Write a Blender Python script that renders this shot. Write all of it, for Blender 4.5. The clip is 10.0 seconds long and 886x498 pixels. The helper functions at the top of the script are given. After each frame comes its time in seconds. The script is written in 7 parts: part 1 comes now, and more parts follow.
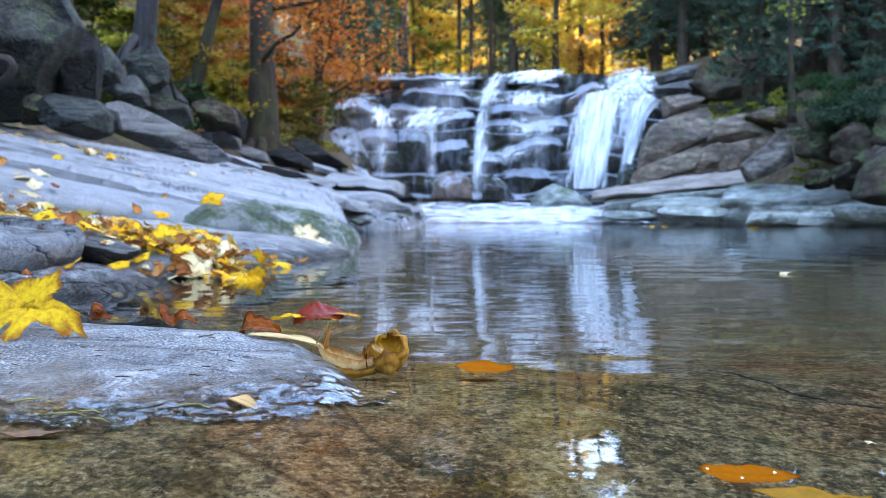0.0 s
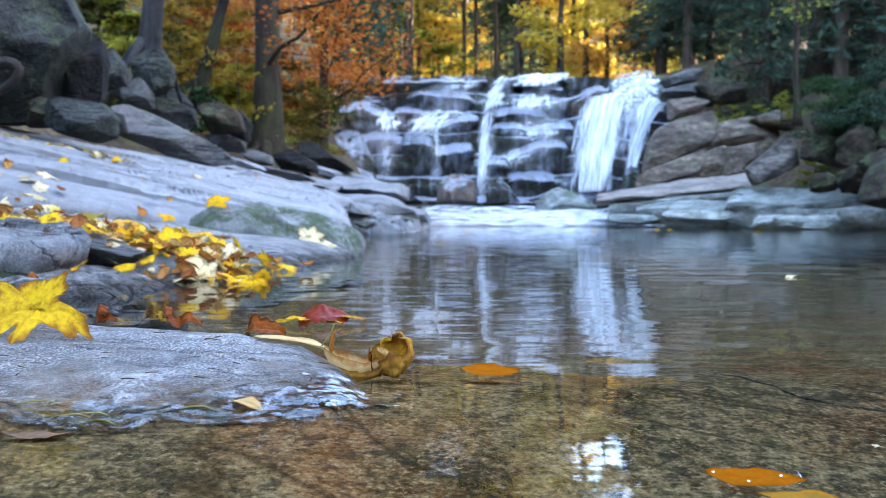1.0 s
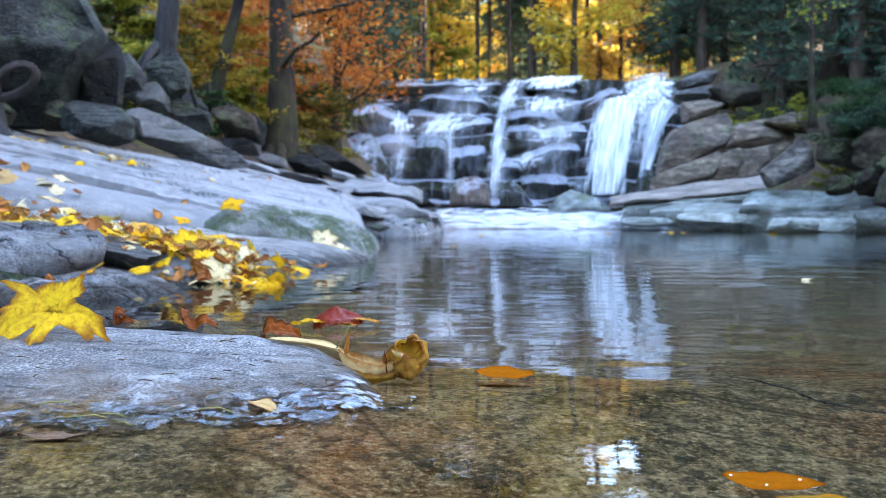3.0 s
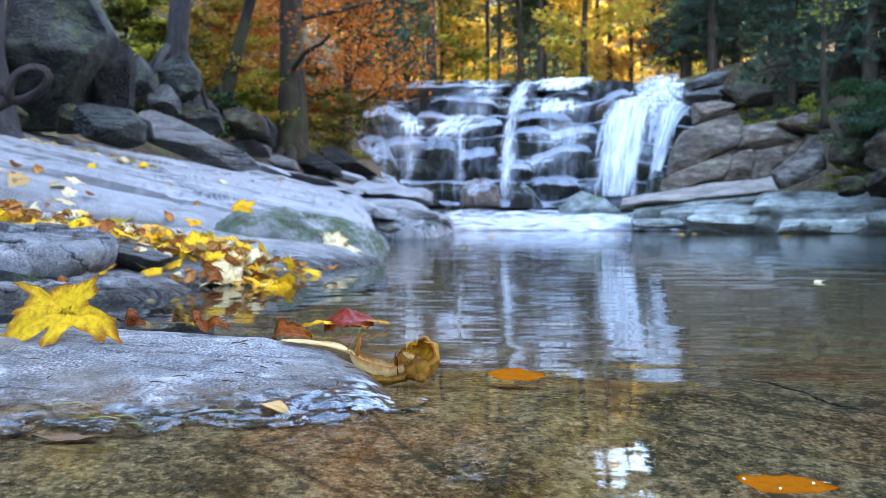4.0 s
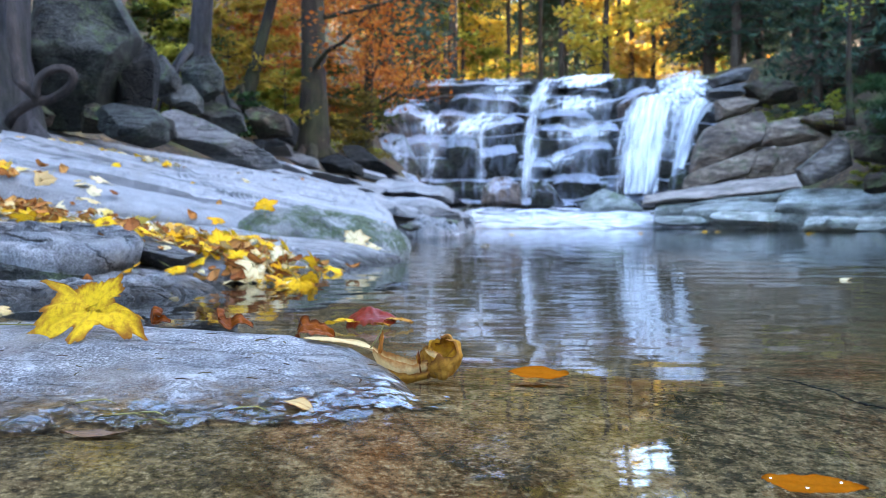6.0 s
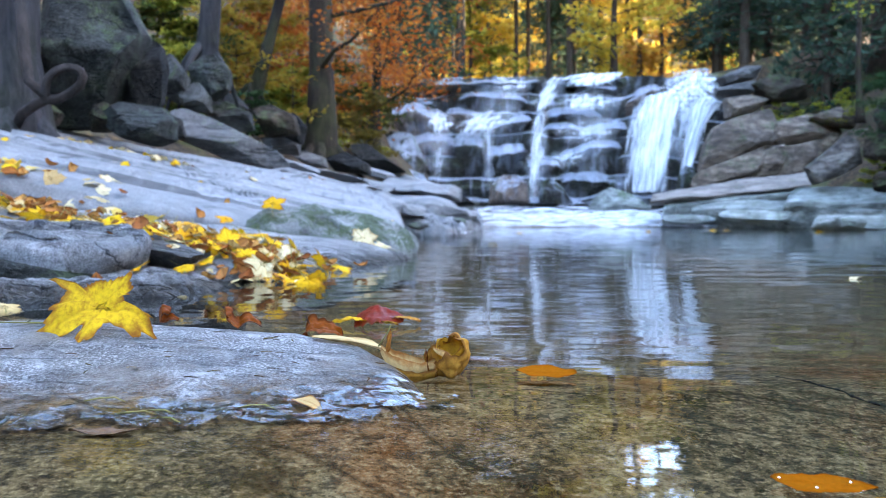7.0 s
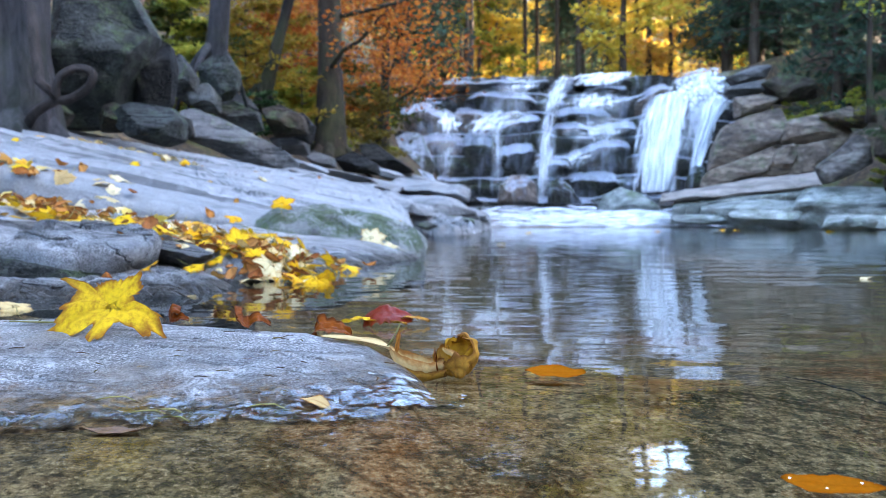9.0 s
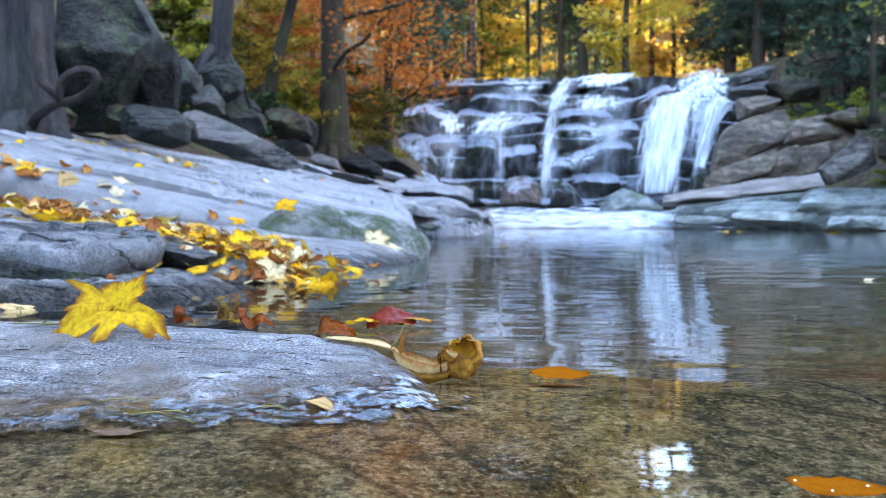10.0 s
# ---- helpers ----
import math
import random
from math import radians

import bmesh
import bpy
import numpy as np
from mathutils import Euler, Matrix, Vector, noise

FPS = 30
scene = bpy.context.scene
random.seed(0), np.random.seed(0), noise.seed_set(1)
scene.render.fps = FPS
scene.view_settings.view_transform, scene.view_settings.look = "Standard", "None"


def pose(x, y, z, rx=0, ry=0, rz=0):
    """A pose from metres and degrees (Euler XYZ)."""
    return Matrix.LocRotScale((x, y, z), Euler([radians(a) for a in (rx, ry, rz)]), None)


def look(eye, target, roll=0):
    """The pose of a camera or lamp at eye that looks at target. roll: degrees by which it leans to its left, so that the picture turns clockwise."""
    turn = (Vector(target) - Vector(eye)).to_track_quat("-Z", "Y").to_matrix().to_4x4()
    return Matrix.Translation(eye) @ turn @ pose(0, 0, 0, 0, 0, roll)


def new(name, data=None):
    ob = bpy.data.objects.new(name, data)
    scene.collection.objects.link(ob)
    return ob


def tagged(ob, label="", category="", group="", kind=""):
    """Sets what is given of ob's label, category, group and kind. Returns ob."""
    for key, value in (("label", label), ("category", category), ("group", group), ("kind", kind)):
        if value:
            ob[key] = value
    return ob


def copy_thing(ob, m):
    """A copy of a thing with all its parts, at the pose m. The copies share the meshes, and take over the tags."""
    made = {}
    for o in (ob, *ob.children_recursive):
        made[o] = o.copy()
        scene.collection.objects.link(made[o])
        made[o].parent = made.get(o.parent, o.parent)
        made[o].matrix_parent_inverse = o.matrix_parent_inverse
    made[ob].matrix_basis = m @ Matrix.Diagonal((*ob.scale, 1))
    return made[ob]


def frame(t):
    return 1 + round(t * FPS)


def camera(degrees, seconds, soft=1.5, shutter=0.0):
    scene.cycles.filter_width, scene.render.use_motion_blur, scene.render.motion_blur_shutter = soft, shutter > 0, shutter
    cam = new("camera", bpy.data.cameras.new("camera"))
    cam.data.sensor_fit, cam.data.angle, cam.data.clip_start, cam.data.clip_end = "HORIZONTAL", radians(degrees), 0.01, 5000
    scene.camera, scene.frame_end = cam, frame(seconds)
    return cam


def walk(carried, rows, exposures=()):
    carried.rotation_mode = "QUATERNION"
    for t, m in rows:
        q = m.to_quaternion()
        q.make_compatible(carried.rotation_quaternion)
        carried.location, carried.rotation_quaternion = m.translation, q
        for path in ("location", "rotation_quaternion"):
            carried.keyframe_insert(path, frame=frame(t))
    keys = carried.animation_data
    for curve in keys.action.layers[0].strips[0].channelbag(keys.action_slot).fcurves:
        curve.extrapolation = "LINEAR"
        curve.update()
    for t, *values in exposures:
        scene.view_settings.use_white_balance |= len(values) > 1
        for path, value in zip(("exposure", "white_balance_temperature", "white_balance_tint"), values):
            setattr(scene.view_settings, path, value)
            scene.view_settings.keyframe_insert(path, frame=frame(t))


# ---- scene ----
cam = camera(55.0, 10.0, soft=0.7)
cam.data.dof.use_dof = True
cam.data.dof.focus_distance = 0.92
cam.data.dof.aperture_fstop = 10.5
# seconds, x, z, yaw, pitch, roll
PATH = [
    (0.0, 0.0000, 0.1900, 0.000, -2.250, 0.000), (0.5, -0.0003, 0.1898, 0.187, -2.092, -0.011),
    (1.0, -0.0007, 0.1895, 0.316, -2.043, -0.037), (1.5, -0.0013, 0.1890, 0.470, -2.015, -0.067),
    (2.0, -0.0017, 0.1889, 0.653, -2.001, -0.075), (2.5, -0.0023, 0.1889, 0.909, -1.931, -0.053),
    (4.0, -0.0039, 0.1895, 1.876, -1.742, 0.008), (4.5, -0.0049, 0.1898, 2.270, -1.721, 0.056),
    (5.0, -0.0051, 0.1894, 2.646, -1.726, 0.083), (5.5, -0.0055, 0.1891, 2.980, -1.790, 0.103),
    (7.0, -0.0058, 0.1891, 3.807, -1.962, 0.120), (7.5, -0.0058, 0.1892, 3.996, -1.976, 0.129),
    (8.0, -0.0061, 0.1891, 4.142, -1.978, 0.127), (8.5, -0.0065, 0.1891, 4.262, -1.989, 0.124),
    (9.0, -0.0062, 0.1890, 4.386, -1.970, 0.125), (9.5, -0.0066, 0.1892, 4.486, -1.940, 0.136),
    (10.0, -0.0074, 0.1894, 4.579, -1.876, 0.148)]
walk(cam, [(t, pose(x, 0, z, 90 + pitch, roll, yaw)) for t, x, z, yaw, pitch, roll in PATH],
     exposures=[(0.0, 4.48, 6300, 12), (10.0, 4.49, 6260, 12)])

# ---- sky and sun: a low sun from the right; a made-up ridge there keeps the gorge in shade and lets it reach the wood beyond ----
SUN_ELEVATION, SUN_AZIMUTH = radians(26), radians(96)   # azimuth from straight ahead, to the right
world = bpy.data.worlds.new("sky")
scene.world = world
world.use_nodes = True
sky = world.node_tree.nodes.new("ShaderNodeTexSky")
sky.sky_type, sky.sun_disc = "NISHITA", False
sky.sun_elevation, sky.sun_rotation = SUN_ELEVATION, SUN_AZIMUTH
sky.air_density, sky.dust_density = 1.0, 1.5
world.node_tree.links.new(sky.outputs[0], world.node_tree.nodes["Background"].inputs[0])
world.node_tree.nodes["Background"].inputs[1].default_value = 0.15
sun_data = bpy.data.lights.new("sun", "SUN")
sun_data.energy, sun_data.angle, sun_data.color = 3.4, radians(0.6), (1.0, 0.86, 0.66)
sun = new("sun", sun_data)
sun_dir = Vector((math.sin(SUN_AZIMUTH) * math.cos(SUN_ELEVATION), math.cos(SUN_AZIMUTH) * math.cos(SUN_ELEVATION), math.sin(SUN_ELEVATION)))
sun.matrix_world = look(sun_dir * 200, (0, 0, 0))

# ---- materials ----
class Nodes:
    """A small wrapper for node trees."""
    def __init__(self, name):
        self.mat = bpy.data.materials.new(name)
        self.mat.use_nodes = True
        self.tree = self.mat.node_tree
        self.tree.nodes.clear()
        self.out = self.add("ShaderNodeOutputMaterial")

    def add(self, kind):
        return self.tree.nodes.new(kind)

    def put(self, socket, value):
        if isinstance(value, bpy.types.NodeSocket):
            self.tree.links.new(value, socket)
        else:
            socket.default_value = value

    def noise(self, coord, scale, detail=5.0, rough=0.6, stretch=None, distort=0.0, turn=0.0):
        if stretch:
            m = self.add("ShaderNodeMapping")
            m.vector_type = "TEXTURE"
            m.inputs["Rotation"].default_value = (0, 0, turn)
            self.put(m.inputs["Vector"], coord)
            m.inputs["Scale"].default_value = tuple(1 / k for k in stretch)
            coord = m.outputs[0]
        n = self.add("ShaderNodeTexNoise")
        self.put(n.inputs["Vector"], coord)
        for k, v in (("Scale", scale), ("Detail", detail), ("Roughness", rough), ("Distortion", distort)):
            n.inputs[k].default_value = v
        return n.outputs["Fac"]

    def ramp(self, fac, stops):
        r = self.add("ShaderNodeValToRGB")
        self.put(r.inputs[0], fac)
        e = r.color_ramp.elements
        while len(e) < len(stops):
            e.new(0.5)
        for el, (p, c) in zip(e, stops):
            el.position = p
            el.color = (*c, 1) if isinstance(c, tuple) else (c, c, c, 1)
        return r.outputs[0]

    def mix(self, fac, a, b, mode="MIX"):
        m = self.add("ShaderNodeMix")
        m.data_type, m.blend_type = "RGBA", mode
        self.put(m.inputs[0], fac)
        for s, v in ((m.inputs[6], a), (m.inputs[7], b)):
            self.put(s, (*v, 1) if isinstance(v, tuple) else v)
        return m.outputs[2]

    def math(self, op, a, b=0.0, clamp=False):
        m = self.add("ShaderNodeMath")
        m.operation, m.use_clamp = op, clamp
        self.put(m.inputs[0], a)
        self.put(m.inputs[1], b)
        return m.outputs[0]

    def bump(self, height, distance, strength=1.0, normal=None):
        b = self.add("ShaderNodeBump")
        self.put(b.inputs["Height"], height)
        b.inputs["Distance"].default_value, b.inputs["Strength"].default_value = distance, strength
        if normal:
            self.put(b.inputs["Normal"], normal)
        return b.outputs[0]

    def bsdf(self, color, rough, normal=None, spec=0.5, gloss=None, **more):
        b = self.add("ShaderNodeBsdfPrincipled")
        self.put(b.inputs["Base Color"], (*color, 1) if isinstance(color, tuple) else color)
        self.put(b.inputs["Roughness"], rough)
        b.inputs["Specular IOR Level"].default_value = spec
        if normal:
            self.put(b.inputs["Normal"], normal)
        if isinstance(gloss, bpy.types.NodeSocket):
            self.put(b.inputs["Specular IOR Level"], gloss)
        for k, v in more.items():
            self.put(b.inputs[k.replace("_", " ")], v)
        return b.outputs[0]

    def finish(self, shader):
        self.tree.links.new(shader, self.out.inputs["Surface"])
        return self.mat


def place_coord(n):
    """World position as the texture coordinate."""
    return n.add("ShaderNodeNewGeometry").outputs["Position"]


def bed_color(n, p):
    """Brown and olive gritty rock under shallow water, with rusty patches."""
    grit = n.noise(p, 150, 6, 0.8)
    patch = n.math("ADD", n.math("MULTIPLY", n.noise(p, 8, 7, 0.75, distort=0.5), 0.55), n.math("MULTIPLY", n.noise(p, 33, 6, 0.75, distort=0.4), 0.45))
    big = n.noise(p, 2.6, 4, 0.6, distort=0.4)
    bed = n.ramp(patch, [(0.38, (0.020, 0.015, 0.006)), (0.46, (0.11, 0.076, 0.030)), (0.54, (0.21, 0.145, 0.058)), (0.63, (0.36, 0.27, 0.13))])
    bed = n.mix(n.ramp(big, [(0.48, 0.0), (0.62, 0.45)]), bed, n.mix(patch, (0.12, 0.028, 0.005), (0.34, 0.10, 0.015)))
    bed = n.mix(n.ramp(n.noise(p, 4.1, 4, 0.6), [(0.54, 0.0), (0.68, 0.45)]), bed, n.mix(patch, (0.04, 0.036, 0.010), (0.17, 0.135, 0.045)))
    bed = n.mix(n.ramp(grit, [(0.40, 0.8), (0.48, 0.0)]), bed, (0.012, 0.010, 0.005))
    bed = n.mix(n.ramp(grit, [(0.53, 0.0), (0.63, 0.8)]), bed, (0.46, 0.34, 0.155))
    seam = n.math("ABSOLUTE", n.math("SUBTRACT", n.noise(p, 1.6, 3, 0.5, stretch=(0.5, 1.6, 1), distort=0.3, turn=-0.5), 0.5))
    bed = n.mix(n.ramp(seam, [(0.0, 0.7), (0.007, 0.0)]), bed, (0.008, 0.006, 0.003))
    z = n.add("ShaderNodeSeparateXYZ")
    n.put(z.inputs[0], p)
    # the water's loss of light with depth is painted into the bed colour
    depth_dim = n.add("ShaderNodeMapRange")
    n.put(depth_dim.inputs[0], z.outputs["Z"])
    depth_dim.inputs[1].default_value, depth_dim.inputs[2].default_value = -0.06, -0.20
    depth_dim.inputs[3].default_value, depth_dim.inputs[4].default_value = 0.0, 0.8
    bed = n.mix(depth_dim.outputs[0], bed, n.mix(patch, (0.05, 0.042, 0.02), (0.19, 0.16, 0.085)))
    grey = n.add("ShaderNodeMapRange")
    n.put(grey.inputs[0], n.math("ADD", z.outputs["X"], n.math("MULTIPLY", big, 0.3)))
    grey.inputs[1].default_value, grey.inputs[2].default_value = 0.05, 0.55
    grey.inputs[3].default_value, grey.inputs[4].default_value = 0.0, 0.75
    bed = n.mix(grey.outputs[0], bed, n.mix(1.0, bed, (0.76, 0.82, 0.92), "MULTIPLY"))
    bed = n.mix(n.ramp(n.noise(p, 55, 5, 0.7), [(0.40, 0.75), (0.50, 0.0)]), bed, (0.020, 0.018, 0.012))
    bed = n.mix(1.0, bed, (0.98, 0.93, 1.05), "MULTIPLY")
    return bed, grit, patch


def rock_material(name, dark, mid, light, grain=60.0, relief=0.006, rough=0.75, moss=0.0, wet=None, speck=0.8, lichen=0.25, streak=(1, 1, 2), cracks=0.7, crack_scale=None, spec=0.4, turn=0.0, foam_sheen=0.0, wet_bed=True, tinge=None):
    dark, mid, light = (tuple(c * 0.66 for c in q) for q in (dark, mid, light))
    n = Nodes(name)
    p = place_coord(n)
    big = n.noise(p, 100 / grain * 0.9, 8, 0.68, stretch=streak, turn=turn)
    fine = n.noise(p, grain * 2.6, 6, 0.75)
    blot = n.noise(p, grain * 0.22, 7, 0.7, distort=0.6)
    col = n.ramp(big, [(0.36, dark), (0.5, mid), (0.64, light)])
    col = n.mix(n.math("MULTIPLY", n.ramp(blot, [(0.40, 1.0), (0.50, 0.0)]), 0.6), col, n.mix(0.6, col, dark))
    col = n.mix(n.math("MULTIPLY", n.ramp(fine, [(0.50, 0.0), (0.64, 1.0)]), speck), col, n.mix(0.7, col, tuple(min(1, c * 1.25) for c in light)))
    col = n.mix(n.math("MULTIPLY", n.ramp(fine, [(0.38, 1.0), (0.49, 0.0)]), speck), col, n.mix(0.75, col, dark))
    col = n.mix(n.math("MULTIPLY", n.ramp(blot, [(0.56, 0.0), (0.64, 1.0)]), lichen), col, tuple(min(1, c * 1.35) for c in light))
    stain = n.noise(p, grain * 0.05, 5, 0.65, stretch=streak, turn=turn)
    col = n.mix(n.math("MULTIPLY", n.ramp(stain, [(0.5, 0.0), (0.62, 1.0)]), 0.6), col, tuple(c * 0.75 for c in dark))
    line = n.math("ABSOLUTE", n.math("SUBTRACT", n.noise(p, crack_scale or 45 / grain, 3, 0.5, stretch=tuple(k * (0.5, 2.2, 2.2)[i] for i, k in enumerate(streak)), distort=0.3, turn=turn), 0.5))
    crack = n.ramp(line, [(0.0, 1.0), (0.02, 0.0)])
    col = n.mix(n.math("MULTIPLY", crack, cracks), col, tuple(c * 0.35 for c in dark))
    if tinge:
        col = n.mix(n.ramp(n.noise(p, grain * 0.07, 6, 0.7, distort=0.4), [(0.48, 0.0), (0.62, 0.55)]), col, n.mix(fine, tuple(c * 0.4 for c in tinge), tinge))
    roughness = n.ramp(fine, [(0.3, rough - 0.12), (0.7, min(1, rough + 0.1))])
    gloss = None
    height = n.math("ADD", n.math("MULTIPLY", fine, 0.5), n.math("ADD", blot, big))
    height = n.math("SUBTRACT", height, n.math("MULTIPLY", crack, cracks))
    if moss:
        m = n.noise(p, grain * 0.1, 8, 0.75)
        up = n.add("ShaderNodeSeparateXYZ")
        n.put(up.inputs[0], n.add("ShaderNodeNewGeometry").outputs["Normal"])
        k = n.math("MULTIPLY", n.ramp(m, [(0.60 - 0.3 * moss, 0.0), (0.72 - 0.3 * moss, 1.0)]), n.ramp(up.outputs["Z"], [(0.0, 0.25), (0.5, 1.0)]))
        col = n.mix(n.math("MULTIPLY", k, 0.85), col, n.mix(n.ramp(fine, [(0.4, 0.0), (0.6, 1.0)]), (0.012, 0.022, 0.006), (0.10, 0.14, 0.045)))
    if foam_sheen:
        # foam and water film; the sky's sheen on upward faces is painted in too
        side = n.add("ShaderNodeSeparateXYZ")
        n.put(side.inputs[0], n.add("ShaderNodeNewGeometry").outputs["Normal"])
        run = n.noise(p, 1.5, 5, 0.6, stretch=(1.9, 0.6, 0.5), distort=0.5)
        k = n.math("ADD", n.math("MULTIPLY", run, 0.9), n.ramp(side.outputs["Z"], [(0.30, 0.0), (0.75, 0.30)]))
        col = n.mix(n.math("MULTIPLY", n.ramp(k, [(0.46, 0.0), (0.74, 1.0)]), foam_sheen), col, (0.46, 0.50, 0.60))
    if wet is not None:
        z = n.add("ShaderNodeSeparateXYZ")
        n.put(z.inputs[0], p)
        edge = n.math("ADD", z.outputs["Z"], n.math("MULTIPLY", n.math("SUBTRACT", blot, 0.5), wet * 2.2))
        w = n.add("ShaderNodeMapRange")
        n.put(w.inputs[0], edge)
        w.inputs[1].default_value, w.inputs[2].default_value = wet * 0.45, wet * 1.35
        w.inputs[3].default_value, w.inputs[4].default_value = 1.0, 0.0
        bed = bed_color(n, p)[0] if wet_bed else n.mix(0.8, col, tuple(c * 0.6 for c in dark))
        col = n.mix(w.outputs[0], col, n.mix(n.math("GREATER_THAN", z.outputs["Z"], 0.0005), bed, n.mix(1.0, bed, (0.66, 0.58, 0.48), "MULTIPLY")))
        roughness = n.mix(w.outputs[0], roughness, (0.3, 0.3, 0.3))
        gloss = n.math("MULTIPLY", n.math("GREATER_THAN", z.outputs["Z"], 0.0005), n.math("MULTIPLY", n.math("SUBTRACT", 1.0, n.math("MULTIPLY", w.outputs[0], 0.6)), spec))   # no air, no gloss under water
        height = n.math("ADD", n.math("MULTIPLY", height, n.math("SUBTRACT", 1.0, n.math("MULTIPLY", w.outputs[0], 0.7))), n.math("MULTIPLY", n.math("MULTIPLY", w.outputs[0], n.noise(p, grain * 0.33, 3, 0.55, distort=0.8)), n.math("MULTIPLY", n.math("GREATER_THAN", z.outputs["Z"], 0.0005), 1.4)))
    return n.finish(n.bsdf(col, roughness, n.bump(height, relief, 1.0), spec=spec, gloss=gloss))


def leaf_material(name, colors, edge=None, rough=0.5, translucent=0.35, spots=0.3, by_island=False, scale=1.0, spec=0.02):
    """A leaf: colour by chance from the ramp, mottled, with light shining through it."""
    n = Nodes(name)
    colors = [tuple(c * (0.72 if by_island else 0.86) for c in q) for q in colors]
    chance = n.add("ShaderNodeNewGeometry").outputs["Random Per Island"] if by_island else n.add("ShaderNodeObjectInfo").outputs["Random"]
    col = n.ramp(chance, [(i / max(1, len(colors) - 1), c) for i, c in enumerate(colors)])
    co = n.add("ShaderNodeTexCoord").outputs["Object"]
    if not by_island:
        mott = n.noise(co, 7 * scale, 7, 0.75)
        col = n.mix(n.math("MULTIPLY", n.ramp(mott, [(0.45, 0.0), (0.7, 1.0)]), spots), col, edge or (0.16, 0.07, 0.02))
        uv = n.add("ShaderNodeSeparateXYZ")
        n.put(uv.inputs[0], n.add("ShaderNodeUVMap").outputs[0])
        rim = n.math("ADD", uv.outputs[0], n.math("MULTIPLY", n.math("SUBTRACT", n.noise(co, 4 * scale, 6, 0.7), 0.5), 0.7))
        col = n.mix(n.math("MULTIPLY", n.ramp(rim, [(0.74, 0.0), (0.98, 1.0)]), min(1.0, spots * 2.0)), col, edge or (0.16, 0.07, 0.02))
        col = n.mix(n.math("MULTIPLY", uv.outputs[1], 0.85), col, n.mix(0.6, col, edge or (0.16, 0.07, 0.02)))
        col = n.mix(n.math("MULTIPLY", n.ramp(n.noise(co, 20 * scale, 4), [(0.4, 0.0), (0.75, 1.0)]), 0.5), col, n.mix(1.0, col, (1.5, 1.35, 1.1), "MULTIPLY"))
    d = n.bsdf(col, rough, n.bump(n.noise(co, 14 * scale, 5), 0.0006) if not by_island else None, spec=spec)
    t = n.add("ShaderNodeBsdfTranslucent")
    n.put(t.inputs[0], col)
    m = n.add("ShaderNodeMixShader")
    m.inputs[0].default_value = translucent
    n.tree.links.new(d, m.inputs[1])
    n.tree.links.new(t.outputs[0], m.inputs[2])
    return n.finish(m.outputs[0])


def bark_material(name, dark, light, moss=0.0):
    n = Nodes(name)
    p = place_coord(n)
    dark, light = tuple(c * 0.6 for c in dark), tuple(c * 0.6 for c in light)
    ridges = n.noise(p, 14, 6, 0.65, stretch=(1, 1, 0.18), distort=0.4)
    fine = n.noise(p, 60, 4, 0.7, stretch=(1, 1, 0.4))
    col = n.ramp(ridges, [(0.3, dark), (0.7, light)])
    col = n.mix(n.math("MULTIPLY", fine, 0.4), col, dark)
    if moss:
        col = n.mix(n.math("MULTIPLY", n.ramp(n.noise(p, 2.2, 5), [(0.45, 0.0), (0.65, 1.0)]), moss), col, (0.07, 0.09, 0.025))
    return n.finish(n.bsdf(col, 0.9, n.bump(n.math("ADD", ridges, n.math("MULTIPLY", fine, 0.4)), 0.03), spec=0.2))


def falling_water_material(name, cover, strands=34.0, along=1.3, soft=0.14, most=1.0, fade=1.0):
    """Foaming white water in strands, clear between them. The mesh carries its own uv: across, down."""
    n = Nodes(name)
    uv = n.add("ShaderNodeUVMap").outputs[0]
    s = n.noise(uv, 1.0, 7, 0.7, stretch=(strands, along, 1), distort=0.25)
    big = n.noise(uv, 1.0, 4, 0.6, stretch=(strands * 0.22, along * 2.2, 1), distort=0.4)
    k = n.math("ADD", n.math("MULTIPLY", s, 1.25), n.math("SUBTRACT", n.math("MULTIPLY", big, 1.0), 0.62))
    sep = n.add("ShaderNodeSeparateXYZ")
    n.put(sep.inputs[0], uv)
    side = n.math("MULTIPLY", n.math("MULTIPLY", sep.outputs[0], n.math("SUBTRACT", 1.0, sep.outputs[0])), 4.0)
    foot = n.math("MULTIPLY", n.math("MULTIPLY", sep.outputs[1], n.math("SUBTRACT", 1.0, sep.outputs[1])), 4.0)
    fray = n.math("ADD", n.math("MULTIPLY", n.math("POWER", side, 0.5), 0.32), n.math("MULTIPLY", n.math("POWER", foot, 0.4), 0.16))
    k = n.math("ADD", k, n.math("MULTIPLY", n.math("SUBTRACT", fray, 0.42), fade))
    a = n.ramp(k, [(0.60 - 0.30 * cover, 0.0), (0.60 + soft - 0.30 * cover, most)])
    # bluish shade between the strands is put into the colour
    body = n.bsdf(n.ramp(s, [(0.36, (0.62, 0.69, 0.79)), (0.48, (0.84, 0.88, 0.94)), (0.60, (0.96, 0.97, 0.98))]), 0.4, n.bump(s, 0.12), spec=0.4)
    tr = n.add("ShaderNodeBsdfTranslucent")
    tr.inputs[0].default_value = (0.93, 0.95, 0.97, 1)
    white = n.add("ShaderNodeMixShader")
    white.inputs[0].default_value = 0.12
    n.tree.links.new(body, white.inputs[1])
    n.tree.links.new(tr.outputs[0], white.inputs[2])
    clear = n.add("ShaderNodeBsdfTransparent")
    m = n.add("ShaderNodeMixShader")
    n.put(m.inputs[0], a)
    n.tree.links.new(clear.outputs[0], m.inputs[1])
    n.tree.links.new(white.outputs[0], m.inputs[2])
    return n.finish(m.outputs[0])


